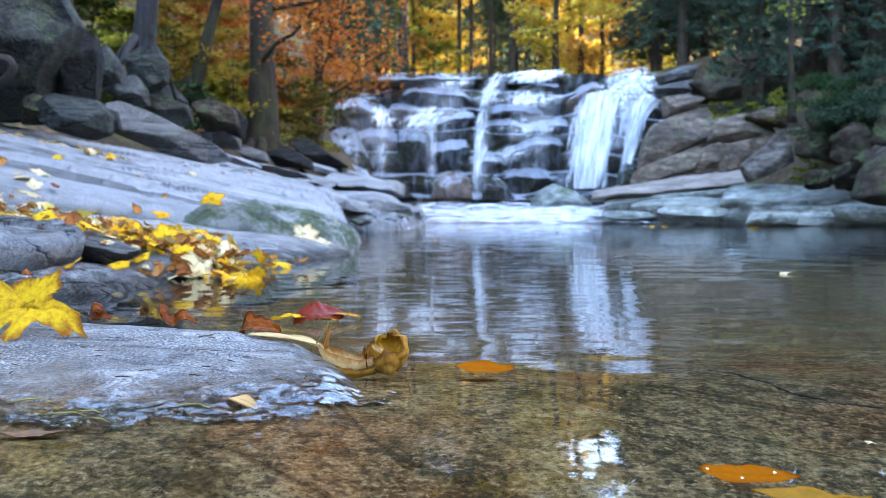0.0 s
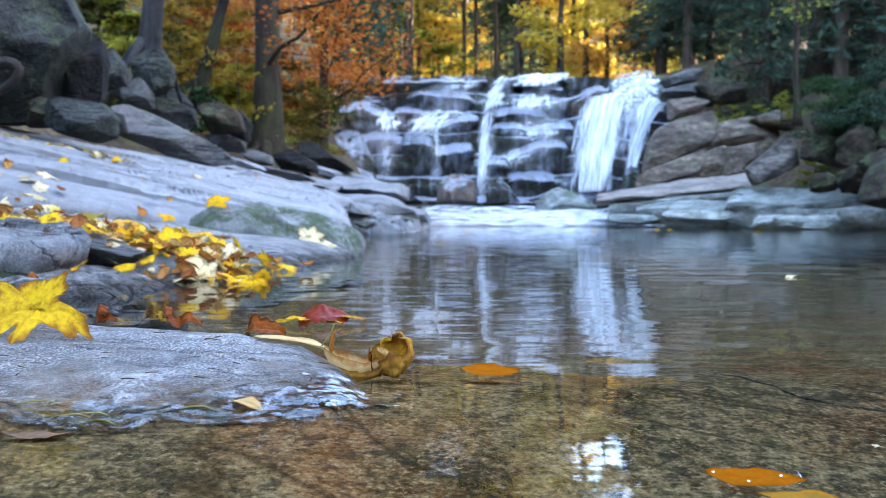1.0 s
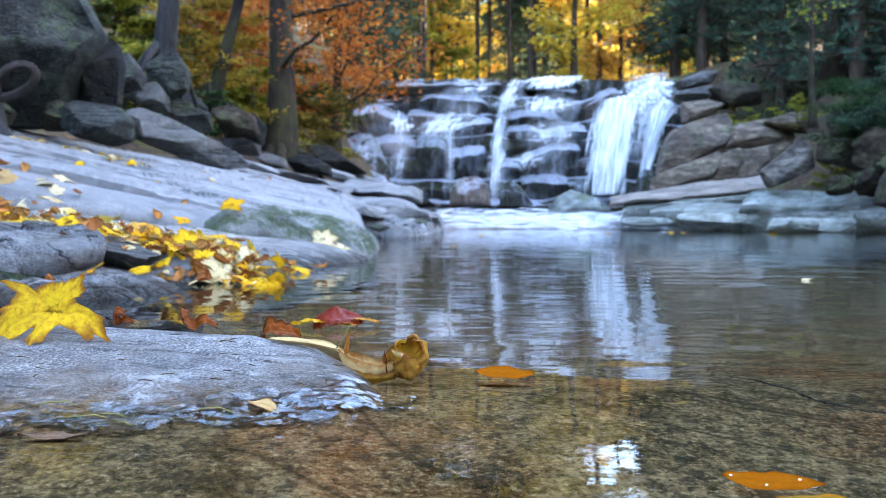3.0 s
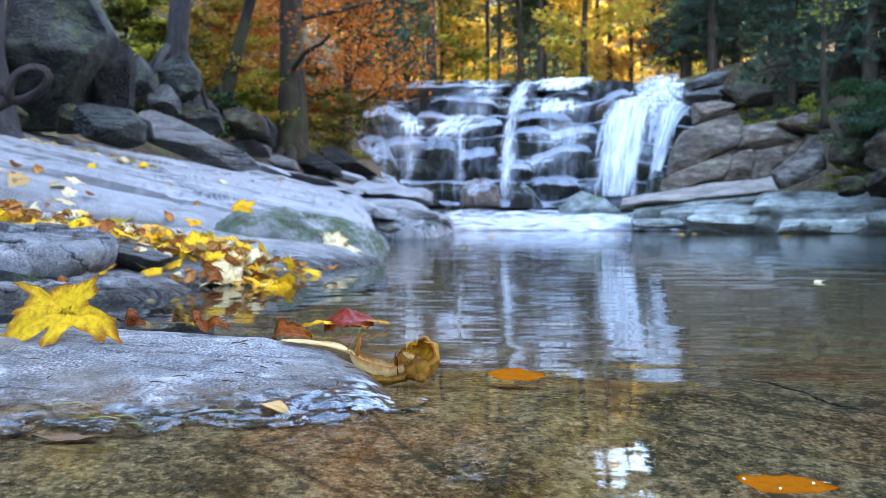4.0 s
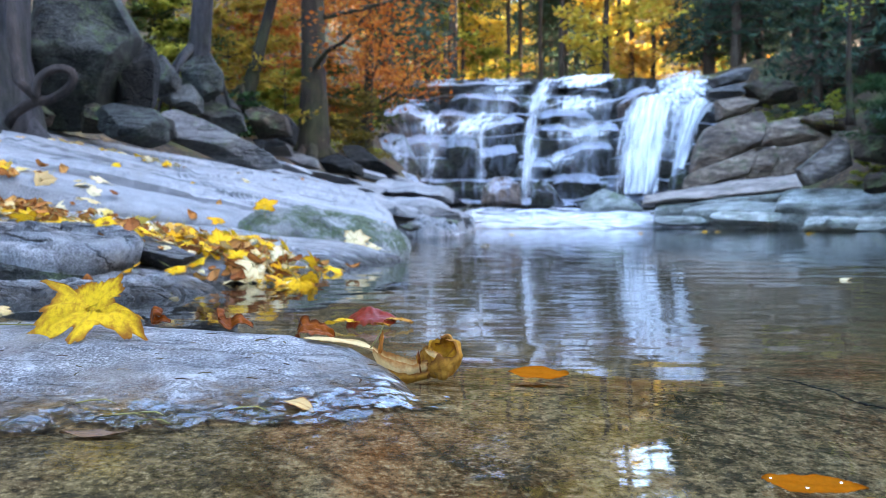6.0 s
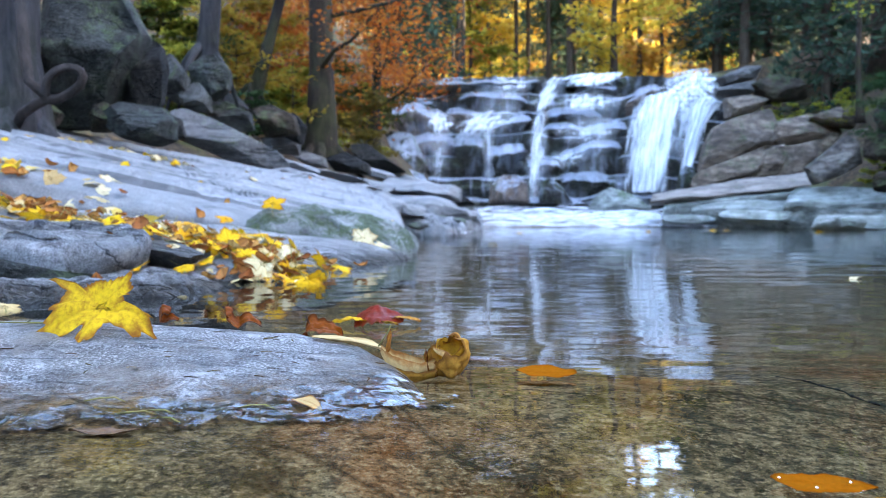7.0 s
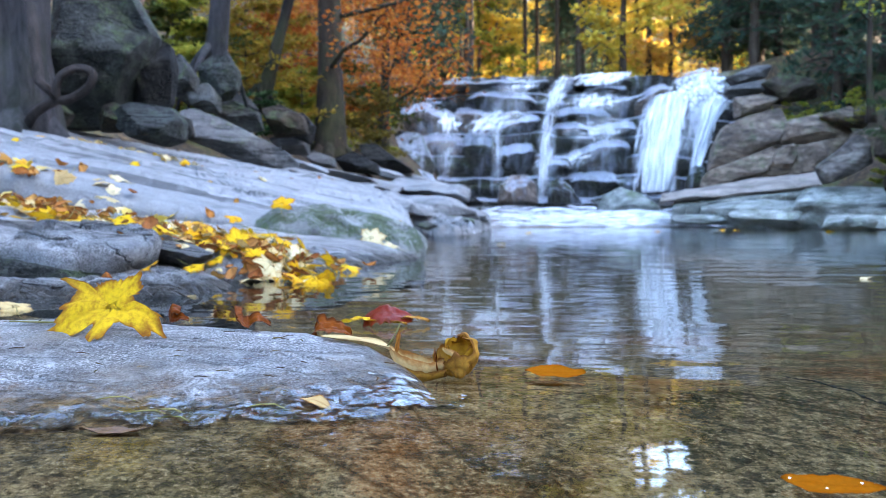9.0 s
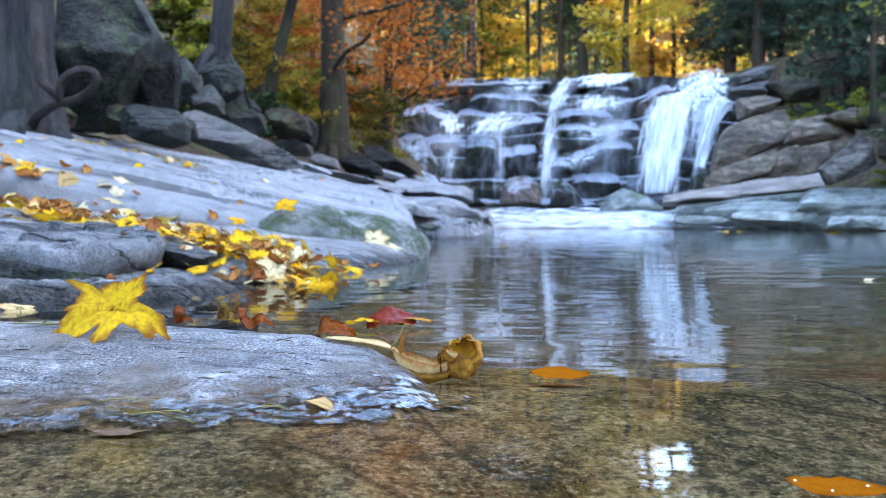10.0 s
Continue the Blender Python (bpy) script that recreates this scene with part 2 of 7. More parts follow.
def pool_material():
    n = Nodes("pool_water")
    p = place_coord(n)
    swell = n.noise(p, 2.2, 2, 0.5, stretch=(1, 1.6, 1))
    ripple = n.noise(p, 9, 3, 0.5, stretch=(0.7, 1.5, 1), distort=0.5)
    # lively ripples where the water laps at the flat stone
    spot = n.add("ShaderNodeVectorMath")
    spot.operation = "DISTANCE"
    m = n.add("ShaderNodeMapping")
    n.put(m.inputs["Vector"], p)
    m.inputs["Scale"].default_value = (0.35, 1.0, 0.0)
    n.put(spot.inputs[0], m.outputs[0])
    spot.inputs[1].default_value = (-0.115, 0.72, 0.0)
    lap = n.math("MULTIPLY", n.ramp(spot.outputs["Value"], [(0.05, 1.0), (0.16, 0.0)]), n.noise(p, 60, 4, 0.6, distort=0.8))
    nrm = n.bump(n.math("ADD", n.math("ADD", swell, n.math("MULTIPLY", ripple, 0.05)), n.math("MULTIPLY", lap, 0.30)), 0.0048, 1.0)
    fres = n.add("ShaderNodeFresnel")
    fres.inputs["IOR"].default_value = 1.33
    n.put(fres.inputs["Normal"], nrm)
    gl = n.add("ShaderNodeBsdfGlossy")
    gl.inputs["Roughness"].default_value = 0.015
    n.put(gl.inputs["Normal"], nrm)
    tr = n.add("ShaderNodeBsdfTransparent")
    tr.inputs[0].default_value = (0.93, 0.95, 0.90, 1)
    m = n.add("ShaderNodeMixShader")
    n.put(m.inputs[0], fres.outputs[0])
    n.tree.links.new(tr.outputs[0], m.inputs[1])
    n.tree.links.new(gl.outputs[0], m.inputs[2])
    return n.finish(m.outputs[0])


def ground_material():
    """Brown gritty rock bed under the water, leaf litter and earth on the banks."""
    n = Nodes("ground")
    p = place_coord(n)
    z = n.add("ShaderNodeSeparateXYZ")
    n.put(z.inputs[0], p)
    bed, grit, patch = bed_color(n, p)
    lit = n.noise(p, 11, 6, 0.75)
    earth = n.ramp(lit, [(0.36, (0.007, 0.005, 0.003)), (0.48, (0.030, 0.020, 0.011)), (0.57, (0.075, 0.043, 0.018)), (0.68, (0.17, 0.10, 0.035))])
    earth = n.mix(n.ramp(n.noise(p, 0.7, 5, 0.6), [(0.5, 0.0), (0.64, 0.7)]), earth, (0.06, 0.075, 0.02))
    k = n.ramp(n.math("ADD", z.outputs["Z"], n.math("MULTIPLY", n.math("SUBTRACT", patch, 0.5), 0.2)), [(0.05, 0.0), (0.3, 1.0)])
    col = n.mix(k, bed, earth)
    return n.finish(n.bsdf(col, n.mix(k, (0.5, 0.5, 0.5), (0.95, 0.95, 0.95)), n.bump(n.math("ADD", grit, n.math("MULTIPLY", patch, 1.5)), 0.006, 0.8), gloss=n.math("MULTIPLY", n.math("GREATER_THAN", z.outputs["Z"], 0.0005), 0.25)))


GROUND = ground_material()
POOL = pool_material()
GRANITE = rock_material("pale_granite", (0.11, 0.109, 0.108), (0.265, 0.264, 0.263), (0.40, 0.399, 0.398), 60, 0.018, 0.62, streak=(0.25, 1.7, 0.3), lichen=0.2, turn=0.42, cracks=0.8)
GRANITE_NEAR = rock_material("wet_edged_granite", (0.045, 0.043, 0.041), (0.56, 0.555, 0.55), (1.15, 1.15, 1.15), 120, 0.030, 0.42, wet=0.021, streak=(0.9, 1.15, 1), lichen=0.5, speck=1.3, cracks=0.5, crack_scale=4, tinge=(0.36, 0.30, 0.24))
GRANITE_SHORE = rock_material("shore_granite", (0.07, 0.068, 0.066), (0.46, 0.455, 0.45), (0.86, 0.855, 0.85), 80, 0.06, 0.40, wet_bed=False, wet=0.040, streak=(0.7, 1.4, 2), lichen=0.35, cracks=0.85, crack_scale=2.2)
MOSSY = rock_material("mossy_granite", (0.16, 0.17, 0.155), (0.44, 0.45, 0.43), (0.66, 0.67, 0.65), 90, 0.045, 0.8, moss=0.56, spec=0.15, streak=(0.5, 1.4, 0.6), turn=-0.85)
BOULDER = rock_material("dark_boulder", (0.007, 0.007, 0.006), (0.034, 0.034, 0.029), (0.13, 0.142, 0.125), 30, 0.05, 0.85, moss=0.30, lichen=0.35, spec=0.2)
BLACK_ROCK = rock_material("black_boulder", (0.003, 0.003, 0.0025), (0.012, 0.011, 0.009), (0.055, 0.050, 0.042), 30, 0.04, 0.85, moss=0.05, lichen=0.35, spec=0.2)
WET_CLIFF = rock_material("wet_cliff", (0.008, 0.007, 0.005), (0.034, 0.030, 0.022), (0.12, 0.10, 0.08), 16, 0.10, 0.3, moss=0.5, streak=(0.8, 1, 1.6), lichen=0.0, speck=0.4, spec=0.4, foam_sheen=0.8, cracks=0.35)
GREY_ROCK = rock_material("grey_rock", (0.03, 0.027, 0.024), (0.12, 0.112, 0.105), (0.30, 0.285, 0.27), 30, 0.03, 0.7, moss=0.15, streak=(0.4, 1.6, 2.0), turn=0.22, lichen=0.3, spec=0.3)
HEAP_ROCK = rock_material("heap_rock", (0.014, 0.014, 0.012), (0.062, 0.06, 0.053), (0.19, 0.19, 0.175), 30, 0.05, 0.8, moss=0.25, lichen=0.35, spec=0.2)
PALE_LEDGE = rock_material("pale_ledge", (0.13, 0.10, 0.075), (0.34, 0.275, 0.22), (0.55, 0.47, 0.40), 22, 0.03, 0.6, moss=0.1, streak=(0.4, 1.4, 2.5), lichen=0.2)
LIP_ROCK = rock_material("lip_rock", (0.02, 0.021, 0.017), (0.12, 0.125, 0.115), (0.30, 0.31, 0.30), 16, 0.08, 0.4, moss=0.3, streak=(0.4, 1, 2.2), lichen=0.1, speck=0.4, foam_sheen=0.25, cracks=0.5)
WET_BROWN = rock_material("wet_brown_cliff", (0.03, 0.02, 0.013), (0.16, 0.10, 0.066), (0.34, 0.24, 0.18), 16, 0.08, 0.28, moss=0.2, streak=(1.6, 1, 0.6), lichen=0.1, spec=0.8, foam_sheen=0.55, cracks=0.35)
BROWN_ROCK = rock_material("brown_cliff", (0.055, 0.036, 0.024), (0.25, 0.175, 0.12), (0.52, 0.41, 0.31), 18, 0.06, 0.7, moss=0.25, streak=(0.5, 1, 1.6), lichen=0.1, speck=0.5, cracks=0.8)
BLOCK_ROCK = rock_material("brown_grey_block", (0.025, 0.018, 0.012), (0.10, 0.075, 0.055), (0.32, 0.28, 0.235), 24, 0.05, 0.75, moss=0.1, streak=(0.6, 1, 1.8), lichen=0.2, speck=0.4)
SHELF = rock_material("shelf_rock", (0.10, 0.11, 0.092), (0.34, 0.37, 0.33), (0.58, 0.61, 0.57), 22, 0.04, 0.45, moss=0.3, streak=(0.6, 1.2, 2))
# earthy brown, darkened in the colour for the bank's tree shade
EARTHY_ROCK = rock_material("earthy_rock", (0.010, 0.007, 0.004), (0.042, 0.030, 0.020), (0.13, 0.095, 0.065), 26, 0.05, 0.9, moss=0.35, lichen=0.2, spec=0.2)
BARK_GREY = bark_material("grey_bark", (0.006, 0.005, 0.005), (0.082, 0.076, 0.080), 0.12)
BARK_BROWN = bark_material("brown_bark", (0.012, 0.008, 0.006), (0.085, 0.058, 0.040), 0.22)
# darker copy of the brown bark, with shade put into its colour
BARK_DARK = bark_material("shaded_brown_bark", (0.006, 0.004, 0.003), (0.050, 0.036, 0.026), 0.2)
BARK_FAR = bark_material("dark_bark", (0.035, 0.026, 0.018), (0.16, 0.115, 0.08))
ROOT = bark_material("root_bark", (0.016, 0.012, 0.010), (0.08, 0.06, 0.05))
ORANGE_LEAVES = leaf_material("orange_foliage", [(0.42, 0.11, 0.02), (0.58, 0.20, 0.03), (0.36, 0.08, 0.02), (0.62, 0.30, 0.05)], by_island=True, translucent=0.5)
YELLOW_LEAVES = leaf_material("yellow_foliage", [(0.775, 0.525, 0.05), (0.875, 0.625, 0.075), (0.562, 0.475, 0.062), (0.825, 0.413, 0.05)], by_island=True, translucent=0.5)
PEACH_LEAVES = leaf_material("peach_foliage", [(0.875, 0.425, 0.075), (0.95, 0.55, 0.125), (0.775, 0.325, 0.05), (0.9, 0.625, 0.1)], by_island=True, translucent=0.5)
LIME_LEAVES = leaf_material("lime_foliage", [(0.28, 0.30, 0.04), (0.40, 0.36, 0.05), (0.16, 0.22, 0.03), (0.5, 0.42, 0.06)], by_island=True, translucent=0.45)
OLIVE_LEAVES = leaf_material("olive_foliage", [(0.15, 0.12, 0.025), (0.22, 0.17, 0.03), (0.09, 0.085, 0.02), (0.24, 0.14, 0.03)], by_island=True, translucent=0.4)
MOSS_LEAVES = leaf_material("undergrowth", [(0.03, 0.05, 0.015), (0.06, 0.085, 0.02), (0.10, 0.10, 0.02), (0.12, 0.08, 0.02)], by_island=True, translucent=0.35)
# dimmer yellow foliage: the bank's shade is put into these colours
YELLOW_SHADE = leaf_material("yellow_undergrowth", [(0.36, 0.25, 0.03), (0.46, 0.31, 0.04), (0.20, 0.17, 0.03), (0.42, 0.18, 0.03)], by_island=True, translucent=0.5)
NEEDLES = leaf_material("needles", [(0.040, 0.075, 0.055), (0.060, 0.105, 0.070), (0.085, 0.125, 0.065)], by_island=True, translucent=0.2)
BUSH_NEEDLES = leaf_material("bush_needles", [(0.025, 0.06, 0.025), (0.04, 0.085, 0.03), (0.06, 0.10, 0.035)], by_island=True, translucent=0.2)
FALL_DENSE = falling_water_material("dense_falling_water", 1.34, 20, 1.4, 0.46, 0.97, 1.6)
FALL_LACE = falling_water_material("lacy_falling_water", 0.70, 11, 5.0, 0.40, 0.92, 1.6)
FALL_THIN = falling_water_material("thin_falling_water", 0.80, 18, 2.0, 0.44, 0.80, 2.2)
FALL_FILM = falling_water_material("film_of_water", 0.66, 12, 2.5, 0.5, 0.6, 2.2)
FALL_MIST = falling_water_material("thin_spray", 0.52, 9, 2.2, 0.6, 0.22, 2.2)
FOAM = falling_water_material("white_water", 0.95, 16, 22, 0.4, 0.95, 1.6)

# ---- building tools ----
def lattice(ix, iy, iz, seed):
    h = (ix.astype(np.int64) * 374761393 + iy.astype(np.int64) * 668265263 + iz.astype(np.int64) * 2147483647 + seed * 144665) & 0x7FFFFFFF
    h = ((h ^ (h >> 13)) * 1274126177) & 0x7FFFFFFF
    return ((h ^ (h >> 16)) & 0xFFFF) / 65535.0 * 2 - 1


def vnoise(x, y, z=0.0, seed=0, octaves=4):
    """Value noise for whole arrays, about -1 to 1."""
    x, y, z = np.broadcast_arrays(np.asarray(x, float), np.asarray(y, float), np.asarray(z, float))
    total, amp, norm = np.zeros(x.shape), 1.0, 0.0
    for o in range(octaves):
        f = 2.03 ** o
        px, py, pz = x * f + 17.3 * o, y * f - 9.1 * o, z * f + 5.7 * o
        ix, iy, iz = np.floor(px), np.floor(py), np.floor(pz)
        fx, fy, fz = (t * t * (3 - 2 * t) for t in (px - ix, py - iy, pz - iz))
        acc = np.zeros(x.shape)
        for dx in (0, 1):
            for dy in (0, 1):
                for dz in (0, 1):
                    w = (fx if dx else 1 - fx) * (fy if dy else 1 - fy) * (fz if dz else 1 - fz)
                    acc += w * lattice(ix + dx, iy + dy, iz + dz, seed + o)
        total += amp * acc
        norm += amp
        amp *= 0.5
    return total / norm * 1.4


def smooth(a, b, x):
    t = np.clip((np.asarray(x, float) - a) / (b - a), 0, 1)
    return t * t * (3 - 2 * t)


def mesh_of(name, verts, faces, material, uvs=None, shade=True):
    me = bpy.data.meshes.new(name)
    me.from_pydata(verts.tolist() if isinstance(verts, np.ndarray) else verts, [], faces.tolist() if isinstance(faces, np.ndarray) else faces)
    if shade:
        me.polygons.foreach_set("use_smooth", [True] * len(me.polygons))
    if uvs is not None:
        layer = me.uv_layers.new(name="UVMap")
        loops = np.empty(len(me.loops), dtype=np.int32)
        me.loops.foreach_get("vertex_index", loops)
        layer.data.foreach_set("uv", np.asarray(uvs, dtype=np.float32)[loops].ravel())
    me.materials.append(material)
    me.update()
    return me


def thing(name, label, category, group="", kind="", data=None, at=(0, 0, 0)):
    ob = new(name, data)
    ob.location = at
    return tagged(ob, label, category, group, kind)


def part(name, data, parent, label=""):
    ob = new(name, data)
    ob.parent = parent
    return tagged(ob, label)


def grid_faces(nu, nv, wrap=False):
    """Quads of a grid of nu rows by nv columns."""
    i, j = np.meshgrid(np.arange(nu - 1), np.arange(nv if wrap else nv - 1), indexing="ij")
    a, b = i * nv + j, i * nv + (j + 1) % nv
    return np.stack([a, b, b + nv, a + nv], -1).reshape(-1, 4)


def closed_curve(points, n, seed, wobble):
    """A smooth closed line through the plan's corners."""
    p = np.array(points, float)
    m = len(p)
    t = np.linspace(0, m, n, endpoint=False)
    k, f = np.floor(t).astype(int), (t % 1)[:, None]
    a, b, c, d = p[(k - 1) % m], p[k % m], p[(k + 1) % m], p[(k + 2) % m]
    q = 0.5 * (2 * b + (c - a) * f + (2 * a - 5 * b + 4 * c - d) * f ** 2 + (3 * b - a - 3 * c + d) * f ** 3)
    mid = q.mean(0)
    r = 1 + wobble * vnoise(q[:, 0] * 2.2 + seed, q[:, 1] * 2.2, 0, seed, 5)
    return mid + (q - mid) * r[:, None]


def slab(name, outline, level, slope, label, material, edge=0.1, drop=0.15, deep=0.3, rough=0.01, scale=3.0, strata=None, seed=1, around=160, rings=44,
         wobble=0.04, group="", soft_edge=False, under=(1.012, 1.0, 0.96), profile=None):
    """A flat rock: a plan outline, a top that slopes, rounded edges that fall by drop, and sides that go down by deep."""
    rim = closed_curve(outline, around, seed, wobble)
    mid = rim.mean(0)
    s = np.concatenate([1 - (1 - np.linspace(0, 1, rings)) ** 2.0 * 0.999])[:, None]
    s[0] = 0.001
    ray = rim - mid
    span = np.hypot(ray[:, 0], ray[:, 1])[None, :]
    x, y = mid[0] + s * ray[None, :, 0], mid[1] + s * ray[None, :, 1]
    inset = np.clip((1 - s) * span / edge, 0, 1)
    z = level + slope[0] * (x - mid[0]) + slope[1] * (y - mid[1])
    z = z - drop * ((1 - inset) ** 2.4 if soft_edge else 1 - np.sqrt(np.clip(1 - (1 - inset) ** 2, 0, 1)))
    if profile is not None:
        z = z + profile(x, y)
    z = z + rough * vnoise(x * scale, y * scale, 0, seed, 5)
    if strata:
        turn, period, high = strata
        v = (x * math.sin(turn) + y * math.cos(turn)) / period + 0.6 * vnoise(x * 0.7, y * 0.7, 0, seed + 5, 3)
        z = z + high * (1 - (v - np.floor(v))) ** 2.5 * (0.6 + 0.4 * vnoise(x * 1.5, y * 1.5, 0, seed + 9, 2))
    groove = np.abs(vnoise(x * scale * 0.45 + 3, y * scale * 1.1, 0, seed + 31, 4))
    z = z - rough * 1.1 * np.clip(1 - groove / 0.07, 0, 1)
    rows = [np.stack([x, y, z], -1)]
    for k, out in zip((0.25, 0.6, 1.0), under):
        sx, sy = mid[0] + ray[:, 0] * out, mid[1] + ray[:, 1] * out
        jut = 1 + 0.012 * vnoise(sx * 9, sy * 9, k * 7, seed, 3)
        rows.append(np.stack([mid[0] + (sx - mid[0]) * jut, mid[1] + (sy - mid[1]) * jut, z[-1] - k * deep], -1)[None])
    v = np.concatenate(rows)
    nu, nv = v.shape[:2]
    v = v.reshape(-1, 3)
    centre = np.array([mid[0], mid[1], level - deep])
    faces = grid_faces(nu, nv, True).tolist() + [list(range(nv))[::-1]]
    me = mesh_of(name, v - centre, faces, material)
    return thing(name, label, "rock", group, "", me, centre)


def boulder(name, at, size, label, material, turn=(0, 0, 0), seed=1, cuts=9, rough=0.06, level=4, group="", flat=0.75, category="boulder"):
    """A block with broken faces: a sphere cut by chance planes, then roughened."""
    rnd = random.Random(seed)
    bm = bmesh.new()
    bmesh.ops.create_icosphere(bm, subdivisions=level, radius=1)
    v = np.array([q.co for q in bm.verts])
    f = [[q.index for q in p.verts] for p in bm.faces]
    bm.free()
    reach = np.full(len(v), 1.15)
    planes = [(Vector(axis) + Vector((rnd.gauss(0, 0.16), rnd.gauss(0, 0.16), rnd.gauss(0, 0.16))), rnd.uniform(0.74, 0.92))
              for axis in ((1, 0, 0), (-1, 0, 0), (0, 1, 0), (0, -1, 0), (0, 0, 1), (0, 0, -1))]
    planes += [(Vector((rnd.gauss(0, 1), rnd.gauss(0, 1), rnd.gauss(0, 0.8))), rnd.uniform(flat - 0.08, flat + 0.22)) for _ in range(cuts)]
    for nrm, far in planes:
        dots = v @ np.array(nrm.normalized())
        reach = np.minimum(reach, np.where(dots > 0.05, far / np.maximum(dots, 0.05), 9))
    v = v * reach[:, None]
    big = max(size)
    w = v * np.array(size)
    v = v * (1 + rough * vnoise(w[:, 0] / big * 2.4 + seed, w[:, 1] / big * 2.4, w[:, 2] / big * 2.4, seed, 5) + rough * 0.5 * vnoise(w[:, 0] / big * 9 + seed, w[:, 1] / big * 9, w[:, 2] / big * 14, seed + 2, 3))[:, None]
    v = v * np.array(size)
    m = np.array(Euler([radians(a) for a in turn]).to_matrix())
    me = mesh_of(name, v @ m.T, f, material)
    me.set_sharp_from_angle(angle=radians(28))
    return thing(name, label, category, group, "", me, at)


def bed_of_rock(name, back_left, back_right, nose_left, nose_right, deep, label, material, under=0.35, seed=1, rough=0.10, group="", bulge=0.12, category="rock", thin=0.0, ends=0.5):
    """A bed of rock: a top that leans down to a rounded nose, a front that falls by deep and recedes below, closed ends and back."""
    bl, br, nl, nr = (np.array(q) for q in (back_left, back_right, nose_left, nose_right))
    u = np.linspace(0, 1, 72)[:, None]
    back, nose = bl * (1 - u) + br * u, nl * (1 - u) + nr * u
    nose[:, 2] += 0.5 * thin * deep * (vnoise(u[:, 0] * 2.5, seed, 0, seed, 2) - 0.6 * (2 * u[:, 0] - 1) ** 2)
    rows = []
    for s in np.linspace(0, 1, 16):
        p = back * (1 - s) + nose * s
        p[:, 2] += bulge * math.sin(s * math.pi) + 0.10 * deep * s ** 4
        rows.append(p)
    for s in np.linspace(0.08, 1, 12):
        p = nose.copy()
        p[:, 1] += under * s ** 1.4 - 0.05 * math.sin(s * math.pi)
        p[:, 2] -= deep * s * (1 - thin * np.abs(2 * u[:, 0] - 1 + 0.3 * math.sin(seed)) ** 2)
        rows.append(p)
    p = back.copy()
    p[:, 1] = np.maximum(p[:, 1], nose[:, 1] + under) + 0.4
    p[:, 2] = nose[:, 2] - deep
    rows.append(p)
    v = np.stack(rows, 1)
    x, z = v[..., 0], v[..., 2]
    step = lattice(np.floor(x * 1.1 + 0.5 * vnoise(x * 0.8, z * 0.4, 0, seed + 7, 2)), np.floor(z * 0.9), x * 0, seed)
    end = np.clip(np.abs(2 * u - 1) - 0.82, 0, 1) / 0.18
    v[..., 1] += rough * (0.8 * step + 1.2 * vnoise(x * 1.3, z * 2.0, v[..., 1], seed, 4)) + ends * end ** 2 * (v[..., 1] < nose[:, 1:2] + 0.6)
    v[..., 2] += rough * (0.6 * vnoise(x * 0.9, v[..., 1] * 1.2, 0, seed + 3, 4)) - 0.8 * ends * deep * end ** 3 * (np.arange(v.shape[1]) < 18)
    nu, nv = v.shape[:2]
    mid = v.reshape(-1, 3).mean(0)
    faces = grid_faces(nu, nv, True).tolist() + [list(range(nv)), list(range((nu - 1) * nv, nu * nv))[::-1]]
    me = mesh_of(name, v.reshape(-1, 3) - mid, faces, material)
    me.set_sharp_from_angle(angle=radians(40))
    return thing(name, label, category, group, "", me, mid)


